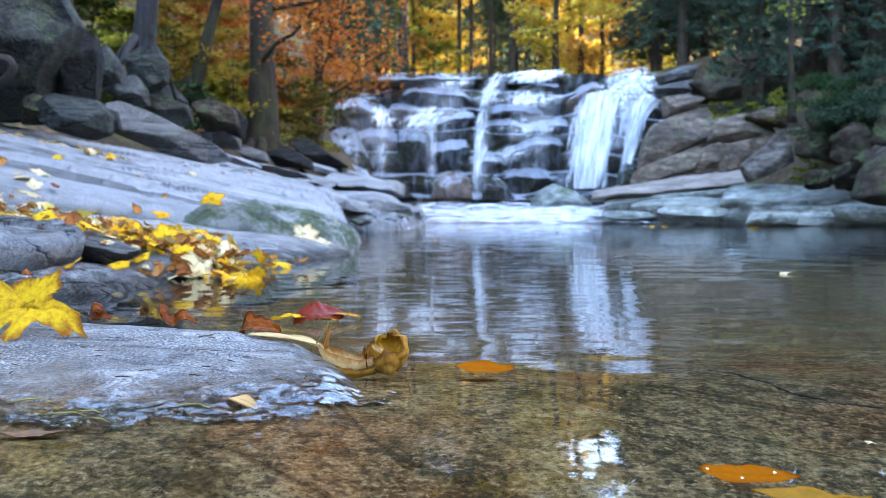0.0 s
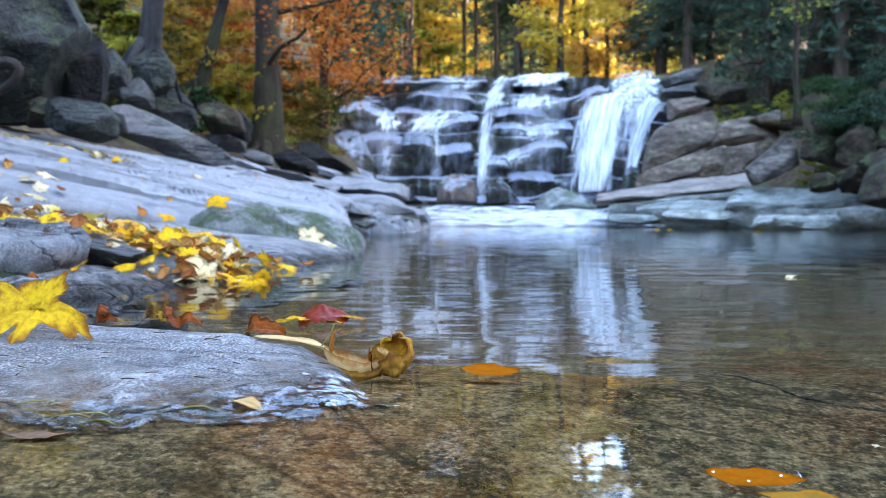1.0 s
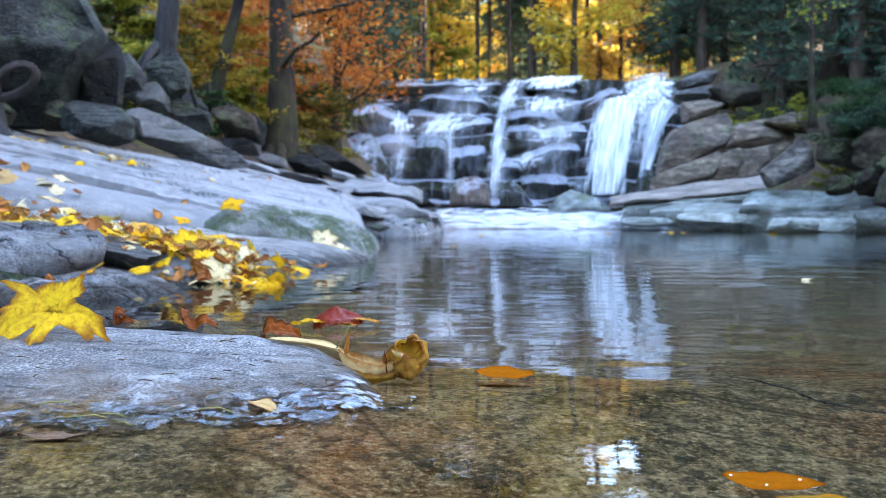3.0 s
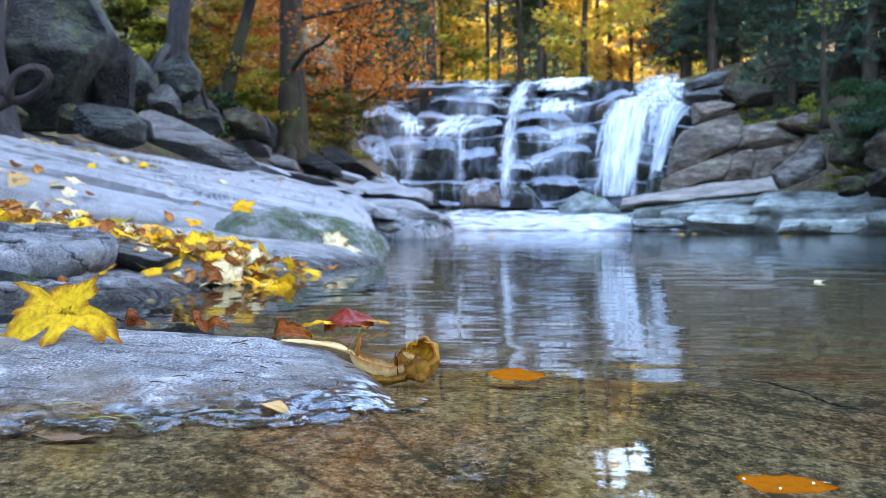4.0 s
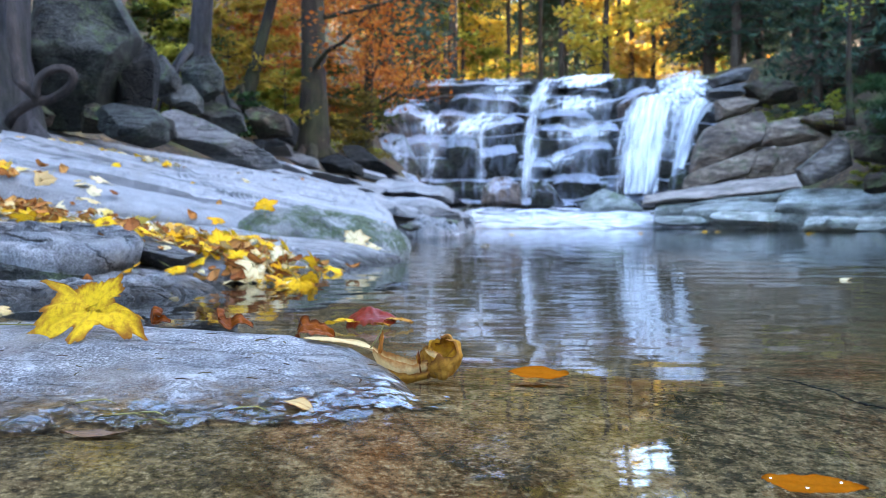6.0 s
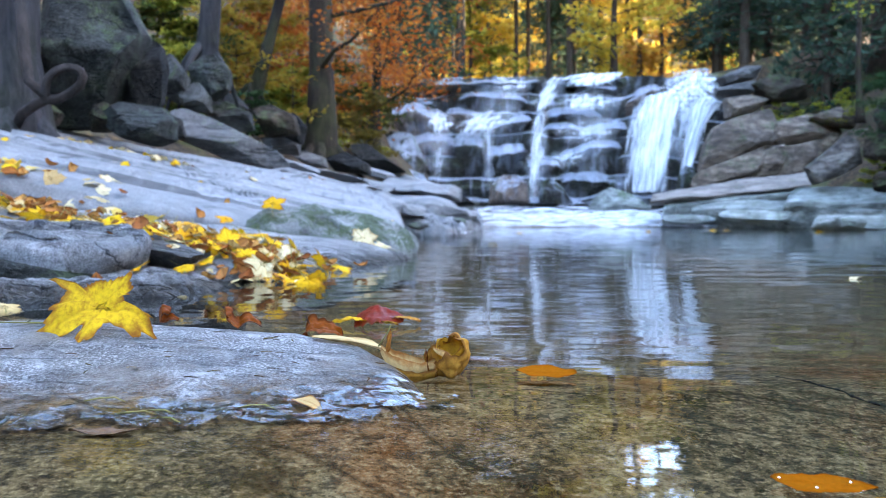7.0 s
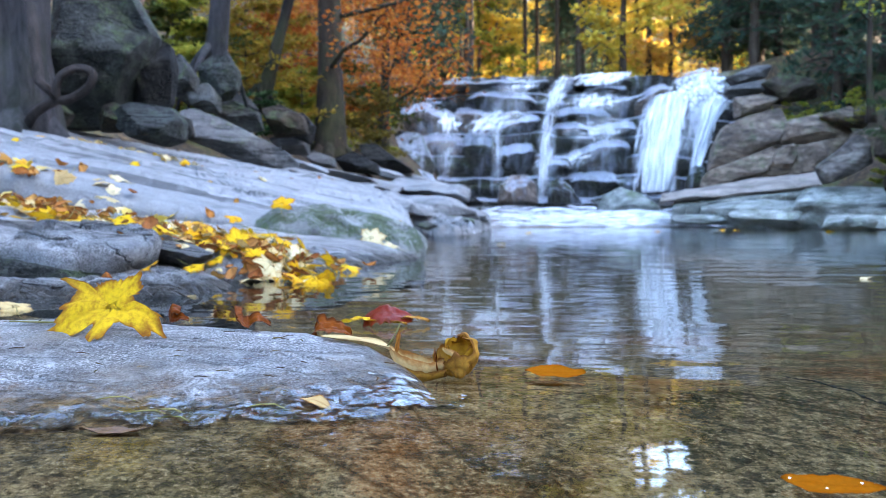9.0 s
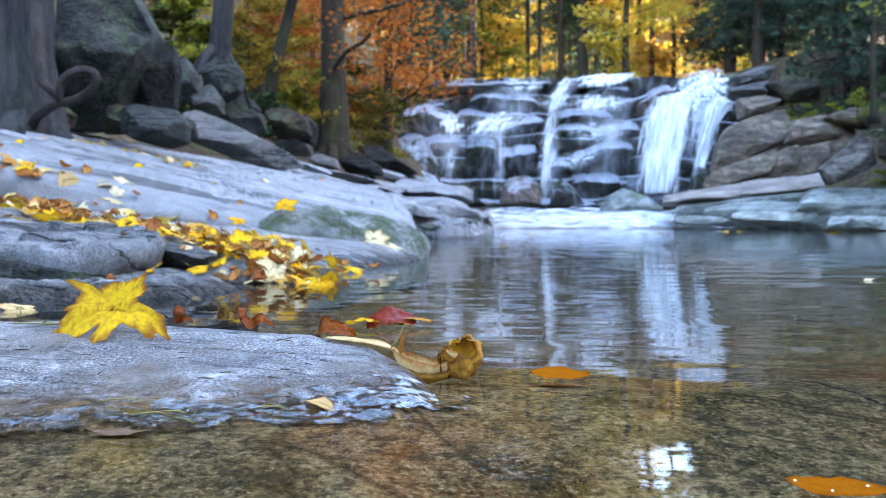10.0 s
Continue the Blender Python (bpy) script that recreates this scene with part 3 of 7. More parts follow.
def stone(name, outline, y, deep, label, material, facets=(), seed=1, rough=0.05, group="", category="boulder", round_edge=2.6, chips=6, rings=26, around=110, wobble=0.025):
    """A stone given in elevation: an outline in x and z, a broken front that bulges by deep, and a rounded back."""
    rnd = random.Random(seed)
    p = np.array(outline, float)
    m = len(p)
    t = np.linspace(0, m, around, endpoint=False)
    k, fr = np.floor(t).astype(int), (t % 1)[:, None]
    rim = p[k % m] * (1 - fr) + p[(k + 1) % m] * fr
    for _ in range(3):
        rim = 0.25 * np.roll(rim, 1, 0) + 0.5 * rim + 0.25 * np.roll(rim, -1, 0)
    mid = rim.mean(0)
    half = np.abs(rim - mid).max(0)
    rim = mid + (rim - mid) * (1 + wobble * vnoise(rim[:, 0] / half[0] * 2.2 + seed, rim[:, 1] / half[1] * 2.2, 0, seed, 4))[:, None]
    planes = list(facets) + [(rnd.gauss(0, 0.45), rnd.gauss(0, 0.45), rnd.uniform(0.8, 1.08)) for _ in range(chips)]
    rows = []
    for back in (False, True):
        s = (1 - np.linspace(0, 1, rings)[::-1] ** 2.0)[:, None] if not back else (np.linspace(1, 0, rings) ** 0.7)[1:, None]
        s = np.maximum(s, 0.004)
        x, z = mid[0] + s * (rim[None, :, 0] - mid[0]), mid[1] + s * (rim[None, :, 1] - mid[1])
        nx, nz = (x - mid[0]) / half[0], (z - mid[1]) / half[1]
        h = (1 - s ** round_edge) ** (1 / round_edge) + 0 * x
        if not back:
            sides = np.stack([h] + [c - a * nx - b * nz for a, b, c in planes])
            low = sides.min(0)
            h = low - 0.022 * np.log(np.exp(-(sides - low) / 0.022).sum(0))
            h = np.maximum(h, 0.04 * (1 - s))
            h = h + (1 - s ** 4) * (1.5 * rough * vnoise(nx * 1.6 + seed, nz * 1.8, 0, seed + 1, 5) + 0.8 * rough * vnoise(nx * 6, nz * 8 + seed, 0, seed + 2, 4))
            rows.append(np.stack([x, y - deep * h, z], -1))
        else:
            rows.append(np.stack([x, y + deep * 0.8 * h, z], -1))
    v = np.concatenate(rows)
    centre = np.array([mid[0], y, rim[:, 1].min()])
    faces = grid_faces(v.shape[0], around, True).tolist() + [list(range(around)), list(range((v.shape[0] - 1) * around, v.shape[0] * around))[::-1]]
    me = mesh_of(name, v.reshape(-1, 3) - centre, faces, material)
    me.set_sharp_from_angle(angle=radians(55))
    return thing(name, label, category, group, "", me, centre)


def ledge(nose_left, nose_mid, nose_right, deep, run, rise, label, material, seed=1, rough=0.07, under=0.45, group=""):
    """A lens of rock: its nose bends through three points, its top climbs back by rise over run, and below the nose it is undercut by deep."""
    a, b, c = (np.array(q) for q in (nose_left, nose_mid, nose_right))
    u = np.linspace(0, 1, 80)[:, None]
    nose = 2 * (u - 0.5) * (u - 1) * a + 4 * u * (1 - u) * b + 2 * u * (u - 0.5) * c
    nose[:, 2] += 0.05 * vnoise(u[:, 0] * 6, seed, 0, seed, 4)
    nose[:, 1] += 0.14 * vnoise(u[:, 0] * 4, seed, 3, seed + 2, 3)
    lens = (4 * u[:, 0] * (1 - u[:, 0])) ** 0.55
    thick = deep * (0.08 + 0.92 * lens) * (1 + 0.3 * vnoise(u[:, 0] * 5, seed, 7, seed + 3, 3))
    rows = []
    for q in np.linspace(0, 1, 22):
        w = nose.copy()
        w[:, 1] += run * (1 - q)
        w[:, 2] += rise * (1 - q) ** 1.15 + 0.10 * rise * math.sin(q * math.pi) - 0.06 * deep * q ** 6
        rows.append(w)
    for q in np.linspace(0.06, 1, 16):
        w = nose.copy()
        w[:, 1] += under * q ** 0.8 * (0.4 + 0.6 * lens) - 0.05 * math.sin(min(1.0, q * 3) * math.pi)
        w[:, 2] -= 0.06 * deep + thick * q
        rows.append(w)
    w = nose.copy()
    w[:, 1] += run + 0.3
    w[:, 2] -= 0.06 * deep + thick
    rows.append(w)
    v = np.stack(rows, 1)
    x, y, z = v[..., 0].copy(), v[..., 1].copy(), v[..., 2].copy()
    v[..., 1] += rough * (1.3 * vnoise(x * 1.1, z * 1.6, y * 0.6, seed, 4) + 0.6 * vnoise(x * 0.7, z * 7, 0, seed + 5, 3)) + 0.5 * run * np.clip(np.abs(2 * u - 1) - 0.7, 0, 1) ** 2 / 0.09
    v[..., 2] += rough * (0.9 * vnoise(x * 0.9, y * 1.4, 0, seed + 7, 4) + 0.5 * vnoise(x * 2.6, y * 2.6, z, seed + 8, 3))
    nu, nv = v.shape[:2]
    mid = v.reshape(-1, 3).mean(0)
    faces = grid_faces(nu, nv, True).tolist() + [list(range(nv)), list(range((nu - 1) * nv, nu * nv))[::-1]]
    me = mesh_of("ledge", v.reshape(-1, 3) - mid, faces, material)
    me.set_sharp_from_angle(angle=radians(48))
    return thing("ledge", label, "rock", group, "", me, mid)


def tube(path, radii, sides=10, wob=0.0, seed=0):
    """Vertices and faces of a round, tapering tube along a path."""
    path = [Vector(p) for p in path]
    verts, faces = [], []
    side = Vector((1, 0, 0))
    for i, p in enumerate(path):
        d = (path[min(i + 1, len(path) - 1)] - path[max(i - 1, 0)]).normalized()
        side = (side - d * side.dot(d))
        side = side.normalized() if side.length > 1e-6 else d.orthogonal().normalized()
        up = d.cross(side)
        for k in range(sides):
            a = 2 * math.pi * k / sides
            r = radii[i] * (1 + wob * noise.noise(Vector((math.cos(a) * 1.5 + seed, math.sin(a) * 1.5, p.z * 0.8))))
            verts.append(tuple(p + side * (math.cos(a) * r) + up * (math.sin(a) * r)))
        if i:
            b = (i - 1) * sides
            faces += [[b + k, b + (k + 1) % sides, b + sides + (k + 1) % sides, b + sides + k] for k in range(sides)]
    faces.append(list(range(sides))[::-1])
    faces.append([len(verts) - sides + k for k in range(sides)])
    return verts, faces


def joined(pieces):
    verts, faces = [], []
    for v, f in pieces:
        b = len(verts)
        verts += v
        faces += [[i + b for i in q] for q in f]
    return verts, faces


def leaf_cloud(points, size, seed, flat=0.5, long=1.6):
    """Many single leaves, each a folded rhomb, round the given points."""
    rng = np.random.default_rng(seed)
    p = np.asarray(points)
    k = len(p)
    d = rng.normal(size=(k, 3)) * np.array([1, 1, flat])
    d /= np.linalg.norm(d, axis=1)[:, None]
    e = rng.normal(size=(k, 3)) * np.array([1, 1, flat])
    e -= d * (d * e).sum(1)[:, None]
    e /= np.linalg.norm(e, axis=1)[:, None]
    up = np.cross(d, e)
    s = size * rng.uniform(0.6, 1.25, (k, 1))
    v = np.stack([p - d * s * long / 2, p + e * s / 2 + up * s * 0.15, p + d * s * long / 2, p - e * s / 2 + up * s * 0.15], 1).reshape(-1, 3)
    i = np.arange(k)[:, None] * 4
    return v, np.concatenate([i + np.array([0, 1, 2]), i + np.array([0, 2, 3])], 1).reshape(-1, 3)

# ---- the land ----
def pool_end(x):
    """How far off the pool ends, for each x."""
    return 21.5 - 3.6 * smooth(4.5, 9.0, x)


def waterline(x):
    """How far off the front of the flat stone meets the water, for each x."""
    return np.interp(x, [-1.0, -0.55, -0.39, -0.31, -0.23, -0.12, -0.07, 0.0, 0.4], [0.66, 0.67, 0.70, 0.735, 0.77, 0.807, 0.875, 1.02, 2.2])


def stone_top(x, y):
    """The flat stone rises gently from its waterline to a low ridge and falls away behind it."""
    front = 0.165 * (y - waterline(x))
    back = np.interp(x, [-1.0, -0.59, -0.41, -0.28, -0.19, -0.13, -0.06], [0.062, 0.056, 0.047, 0.041, 0.028, 0.004, -0.04]) - 0.15 * (y - 1.08)
    front = np.where(front < 0, front * 0.62, front)
    low = np.minimum(front, back)
    return low - 0.007 * np.log(np.exp(-(front - low) / 0.007) + np.exp(-(back - low) / 0.007)) + 0.0022 * vnoise(x * 34, y * 46, 0, 44, 5)


def land(x, y):
    x, y = np.asarray(x, float), np.asarray(y, float)
    bed = -0.026 - 0.055 * np.clip(np.hypot(x, y) - 0.6, 0, 20) - 0.02 * vnoise(x * 1.3, y * 1.3, 0, 3, 3)
    bed = np.maximum(bed, -0.002 - 0.10 * np.maximum(np.maximum(np.minimum(waterline(x), 0.86 + 0.35 * np.clip(x + 0.07, 0, 9)) - y, y - 0.95), 0) - 4 * np.maximum(-0.9 - x, 0))
    bed = np.maximum(bed, -0.7)
    dl = -0.62 - x - 0.25 * smooth(2.6, 0.5, y) * 4
    left = -0.10 + 0.2 * dl + 0.045 * np.clip(y - 4, 0, 40) * np.clip((dl - 0.9) / 1.2, 0, 1) + 0.07 * np.clip(y - 8, 0, 12) * np.clip((dl - 0.9) / 1.6, 0, 1)
    left = left + 0.10 * np.clip(dl - 2.8, 0, 60) * (1 + np.clip(y, 0, 30) / 9) + 0.26 * np.clip(y - 19, 0, 12) * np.clip((dl - 2.6) / 1.5, 0, 1)
    end = y - pool_end(x)
    rise = 0.09 + 0.16 * smooth(5.0, 7.0, x)
    apron = np.where(end < 0, 0.12 * end, rise * end * smooth(0, 2, end + 1)) - 0.05
    apron = np.minimum(apron, 0.48 + 0.02 * end)
    step = 4.8 * smooth(31.2, 33.2, y) + 0.02 * np.clip(y - 33, 0, 400)
    dr = np.minimum(x - 7.2 + 0.1 * np.clip(20 - y, 0, 30), (y - 17.8) + 0.25 * np.clip(x - 9, 0, 100))
    right = 0.75 * np.clip(dr, 0, 5) + 0.25 * np.clip(dr - 5, 0, 60)
    h = np.maximum(bed, np.maximum(left, apron))
    h = np.maximum(h, np.maximum(0, np.minimum(apron, 0.9)) + step + np.where(dr > 0, right * (1 - 0.7 * smooth(29, 33, y)), 0) - 0.05 * (y < 29))
    h = np.where(end < 0, np.maximum(bed, np.maximum(left, np.where(dr > 0, right + 0.2, -1))), h)
    behind = np.clip(-y - 5, 0, 40) * 0.35
    h = np.maximum(h, behind - 0.6 * (behind == 0))
    # hills added left and right: the left cuts low skylight, the right blocks the sun
    h = h + 16 * smooth(14, 45, -x) * (1 - smooth(36, 60, y))
    h = h + 40 * smooth(22, 50, x) * (1 - smooth(30, 41, y)) + 0.62 * np.clip(y - 92, 0, 45)
    out = smooth(0.15, 0.8, h)
    return h + out * (0.22 * vnoise(x * 0.55, y * 0.55, 0, 7, 4) + 0.07 * vnoise(x * 2.1, y * 2.1, 0, 8, 3))


def spread(n, reach, near):
    u = np.linspace(-1, 1, n)
    a = math.log(reach / near + 1)
    return np.sign(u) * near * (np.exp(a * np.abs(u)) - 1)


gx, gy = np.meshgrid(spread(240, 320, 0.5), 0.9 + spread(320, 420, 0.5))
gz = land(gx, gy)
thing("ground", "brown gritty stream bed and leaf-strewn forest floor", "ground", "", "structure",
      mesh_of("ground", np.stack([gx, gy, gz], -1).reshape(-1, 3), grid_faces(*gx.shape), GROUND))

# ---- flat granite by the pool ----
slab("flat_stone", [(0.02, 0.90), (0.0, 0.79), (-0.09, 0.73), (-0.20, 0.69), (-0.33, 0.64), (-0.47, 0.60), (-0.65, 0.58), (-1.0, 0.62), (-1.22, 1.0),
                    (-1.1, 1.34), (-0.72, 1.42), (-0.45, 1.38), (-0.26, 1.28), (-0.12, 1.17), (-0.03, 1.04)], 0.0, (0.0, 0.0),
     "flat grey granite stone with a wet edge in the shallow pool", GRANITE_NEAR, edge=0.20, drop=0.025, deep=0.05, rough=0.0035, scale=7, seed=4, around=760, rings=190,
     soft_edge=True, wobble=0.02, group="rocks of the bank", profile=stone_top)
slab("shore_rock", [(-0.69, 2.22), (-0.74, 2.08), (-0.85, 2.02), (-1.05, 1.97), (-1.5, 1.93), (-2.1, 2.0), (-2.3, 2.4), (-1.9, 2.75), (-1.2, 2.7), (-0.82, 2.5)],
     0.062, (-0.05, 0.03), "low grey rock with a wet foot at the waterline", GRANITE_SHORE, edge=0.20, drop=0.075, deep=0.1, rough=0.030, scale=8, seed=6, around=220, rings=60,
     group="rocks of the bank")
slab("shore_rock", [(-1.0, 2.33), (-1.03, 2.2), (-1.16, 2.12), (-1.35, 2.16), (-1.6, 2.08), (-2.2, 2.1), (-2.5, 2.5), (-2.0, 2.8), (-1.4, 2.72), (-1.08, 2.52)],
     0.135, (0.0, 0.06), "grey granite block with a broken, undercut step", GRANITE_SHORE, edge=0.05, drop=0.03, deep=0.13, rough=0.030, scale=7, strata=(0.5, 0.28, 0.035), seed=11, around=220, rings=60,
     under=(0.98, 0.90, 0.82), wobble=0.09, group="rocks of the bank")
boulder("wedge_stone", (-1.15, 2.55, 0.115), (0.235, 0.09, 0.045), "dark wedge-shaped stone among yellow leaves", GREY_ROCK, (4, 12, -6), 37, 2, 0.05, group="rocks of the bank", category="rock")
slab("pale_shelf", [(-0.44, 4.2), (-0.52, 3.7), (-0.60, 3.25), (-0.60, 2.85), (-0.75, 2.55), (-1.3, 2.55), (-2.0, 2.6), (-2.8, 2.9), (-3.0, 3.5), (-2.2, 4.1), (-1.3, 4.5), (-0.7, 4.6)],
     0.145, (-0.125, 0.02), "pale low granite shelf covered with fallen leaves", GRANITE_SHORE, edge=0.35, drop=0.08, deep=0.2, rough=0.02, scale=3, seed=12, around=220, rings=60,
     group="rocks of the bank")
slab("sloping_slab", [(-0.84, 4.85), (-0.90, 4.50), (-1.15, 4.25), (-1.6, 3.98), (-2.3, 3.75), (-3.4, 3.5), (-4.6, 3.9), (-5.0, 5.6), (-3.9, 7.0), (-2.7, 8.6), (-1.9, 9.4), (-1.2, 9.0), (-0.9, 7.5), (-0.66, 5.8)],
     0.53, (-0.235, 0.05), "broad sloping blue-grey granite slab with scattered leaves", GRANITE, edge=0.32, drop=0.12, deep=0.30, rough=0.018, scale=2.2, under=(0.995, 0.96, 0.9),
     strata=(-0.42, 0.42, 0.05), seed=14, around=280, rings=90, wobble=0.03, group="rocks of the bank")
slab("mossy_edge", [(-0.42, 4.60), (-0.46, 4.36), (-0.68, 4.18), (-0.95, 4.10), (-1.25, 4.10), (-1.36, 4.4), (-1.10, 4.85), (-0.9, 4.9), (-0.6, 4.8)],
     0.218, (-0.14, 0.10), "granite edge covered with green moss", MOSSY, edge=0.30, drop=0.13, deep=0.2, rough=0.035, scale=7, under=(0.95, 0.84, 0.76), seed=15, around=220, rings=60, wobble=0.10, group="rocks of the bank")

# a dark crack that runs through the bed
line = [(x, y, 0.0) for x, y in [(0.366, 1.170), (0.383, 1.114), (0.377, 1.034), (0.383, 0.960), (0.404, 0.934), (0.432, 0.914), (0.474, 0.903)]]
path = [Vector(line[int(k)]).lerp(Vector(line[min(int(k) + 1, len(line) - 1)]), k - int(k)) + Vector((0, 0.012 * noise.noise(Vector((k * 3.1, 3, 0))) + 0.008 * noise.noise(Vector((k * 11, 5, 0))), 0)) for k in np.linspace(0, len(line) - 1, 110)]
v, f = tube([(p.x, p.y, float(land(p.x, p.y)) + 0.0006) for p in path], [0.0003 + 0.0034 * abs(noise.noise(Vector((k * 0.23, 7, 0)))) for k in range(110)], 6)
thing("bed_crack", "thin dark crack in the rock bed under water", "crack", "", "structure", mesh_of("bed_crack", v, f, ROOT))

# ---- the waterfall ----
def cliff_front(x, z):
    """How far off the cliff stands at x and height z: broken ledges that step back upwards, each with an undercut."""
    x, z = np.asarray(x, float), np.asarray(z, float)
    t = (z + 0.55 * vnoise(x * 0.35, z * 0.15, 0, 21, 3) + 0.05 * x) / 0.8
    f = t - np.floor(t)
    level = np.floor(t) + smooth(0.86, 1.0, f) + 0.5 * smooth(0.45, 0.0, f)
    block = np.floor(x * 0.55 + 0.8 * vnoise(x * 0.3, np.floor(t) * 3.7, 0, 29, 1))
    return 28.5 + level * 0.40 + 0.12 * lattice(block, np.floor(t), block * 0, 24) + 0.25 * vnoise(x * 0.5, z * 0.5, 0, 22, 4) + 0.12 * vnoise(x * 1.6, z * 2.4, 0, 23, 4) + 0.05 * np.abs(x - 1.5)


cx, cz = np.meshgrid(np.linspace(-6.0, 8.2, 260), np.linspace(-0.3, 5.3, 190))
cy = cliff_front(cx, cz)
lip = np.stack([cx[-1:], cy[-1:] + 3.5, cz[-1:] - 0.25], -1)
top = np.concatenate([np.stack([cx, cy, cz + 0.06 * vnoise(cx, cz, 0, 25, 3) + 0.12 * vnoise(cx * 0.8, cz * 0, 0, 26, 4) * smooth(4.5, 5.4, cz)], -1), lip])
cliff_mesh = mesh_of("cliff", top.reshape(-1, 3), grid_faces(*top.shape[:2]), WET_CLIFF)
cliff_mesh.set_sharp_from_angle(angle=radians(35))
cliff = thing("cliff", "wet dark granite cliff with broken ledges under a waterfall", "cliff", "", "structure",
              cliff_mesh)

# ledges of rock: the nose at both ends and between, depth below it, run and rise of the top, surface
LEDGES = "ledges of the waterfall"
ledge((-2.55, 30.65, 5.21), (-0.48, 30.30, 4.98), (1.74, 30.65, 5.10), 0.26, 1.6, 0.42, "grey ledge of rock at the lip of the waterfall", LIP_ROCK, 1, group=LEDGES)
ledge((1.44, 30.74, 5.15), (2.72, 30.39, 5.16), (4.55, 30.74, 5.17), 0.20, 1.5, 0.25, "wet dark ledge of rock in the waterfall", WET_CLIFF, 2, group=LEDGES)
ledge((2.63, 30.54, 4.75), (3.49, 30.19, 4.77), (4.36, 30.54, 4.70), 0.32, 1.4, 0.38, "wet dark ledge of rock in the waterfall", WET_CLIFF, 3, group=LEDGES)
ledge((-1.64, 30.41, 4.45), (-0.17, 30.06, 4.50), (1.24, 30.41, 4.30), 0.60, 1.3, 0.45, "wet dark ledge of rock in the waterfall", WET_CLIFF, 4, group=LEDGES)
ledge((1.51, 30.08, 3.80), (2.56, 29.73, 3.85), (3.68, 30.08, 3.75), 0.30, 1.2, 0.55, "wet dark ledge of rock in the waterfall", WET_CLIFF, 5, group=LEDGES)
ledge((4.27, 30.45, 4.13), (4.97, 30.10, 4.59), (5.79, 30.45, 4.79), 0.76, 1.0, 0.25, "wet brown rock hump in the waterfall", WET_BROWN, 6, group=LEDGES)
ledge((-0.77, 29.95, 3.23), (0.28, 29.60, 3.58), (1.27, 29.95, 3.73), 0.79, 1.3, 0.50, "wet dark ledge of rock in the waterfall", WET_CLIFF, 7, group=LEDGES)
ledge((1.40, 29.82, 3.24), (2.35, 29.47, 3.34), (3.26, 29.82, 3.00), 0.47, 1.1, 0.40, "wet dark ledge of rock in the waterfall", WET_CLIFF, 8, group=LEDGES)
ledge((2.96, 29.79, 3.11), (3.69, 29.44, 3.27), (4.51, 29.79, 3.30), 0.39, 1.1, 0.45, "wet dark ledge of rock in the waterfall", WET_CLIFF, 9, group=LEDGES)
ledge((1.96, 29.47, 2.16), (3.03, 29.12, 2.63), (4.30, 29.47, 2.65), 0.89, 1.2, 0.45, "wet dark ledge of rock in the waterfall", WET_CLIFF, 10, group=LEDGES)
ledge((-1.76, 29.56, 2.73), (-1.04, 29.21, 2.81), (-0.39, 29.56, 2.64), 1.40, 1.0, 0.45, "wet dark ledge of rock in the waterfall", WET_CLIFF, 11, group=LEDGES)
ledge((-0.62, 29.39, 2.40), (0.21, 29.04, 2.46), (0.99, 29.39, 2.49), 0.41, 1.1, 0.50, "wet dark ledge of rock in the waterfall", WET_CLIFF, 12, group=LEDGES)
ledge((1.93, 28.91, 1.40), (2.84, 28.56, 1.51), (3.82, 28.91, 1.49), 0.57, 1.2, 0.40, "wet dark ledge of rock in the waterfall", WET_CLIFF, 13, group=LEDGES)
ledge((-4.29, 30.17, 3.56), (-3.04, 29.82, 4.02), (-1.57, 30.17, 3.22), 1.27, 1.4, 0.55, "wet brown rock hump in the waterfall", WET_BROWN, 14, group=LEDGES)
ledge((-3.34, 29.67, 2.83), (-2.31, 29.32, 3.02), (-1.45, 29.67, 2.82), 1.91, 0.8, 0.30, "wet brown rock hump in the waterfall", WET_BROWN, 15, group=LEDGES)
ledge((-2.07, 30.12, 3.81), (-1.26, 29.77, 3.92), (-0.47, 30.12, 3.56), 0.59, 1.2, 0.35, "wet brown rock hump in the waterfall", WET_BROWN, 16, group=LEDGES)
ledge((-0.64, 28.52, 0.60), (1.42, 28.17, 0.74), (3.03, 28.52, 0.63), 0.30, 1.0, 0.25, "wet dark ledge of rock in the waterfall", WET_CLIFF, 17, group=LEDGES)
ledge((0.79, 29.17, 1.93), (1.45, 28.82, 2.04), (2.14, 29.17, 1.91), 0.42, 1.0, 0.30, "wet dark ledge of rock in the waterfall", WET_CLIFF, 18, group=LEDGES)
stone("fall_stone", [(-0.41, 0.67), (-0.30, 1.34), (0.08, 1.64), (0.56, 1.67), (0.90, 1.37), (1.01, 0.66)], 28.20, 0.50, "wet brown rock hump under the falls", WET_BROWN, ((0, 0.8, 0.75),), 201, group=LEDGES, category="rock", chips=2)
stone("fall_stone", [(-3.99, 2.58), (-3.41, 3.03), (-2.74, 2.89), (-2.24, 1.89), (-2.53, 1.25), (-3.46, 1.58)], 26.80, 0.80, "wet dark rock splashed with white water", WET_CLIFF, ((0.2, 0.8, 0.7),), 207, group=LEDGES, category="rock")
stone("fall_stone", [(1.25, 0.69), (1.32, 1.39), (1.62, 1.57), (2.04, 1.20), (2.39, 0.69)], 27.80, 0.40, "wet black wedge of rock under the falls", WET_CLIFF, ((0.5, 0.4, 0.8), (-0.6, -0.2, 0.9)), 202, group=LEDGES, category="rock")
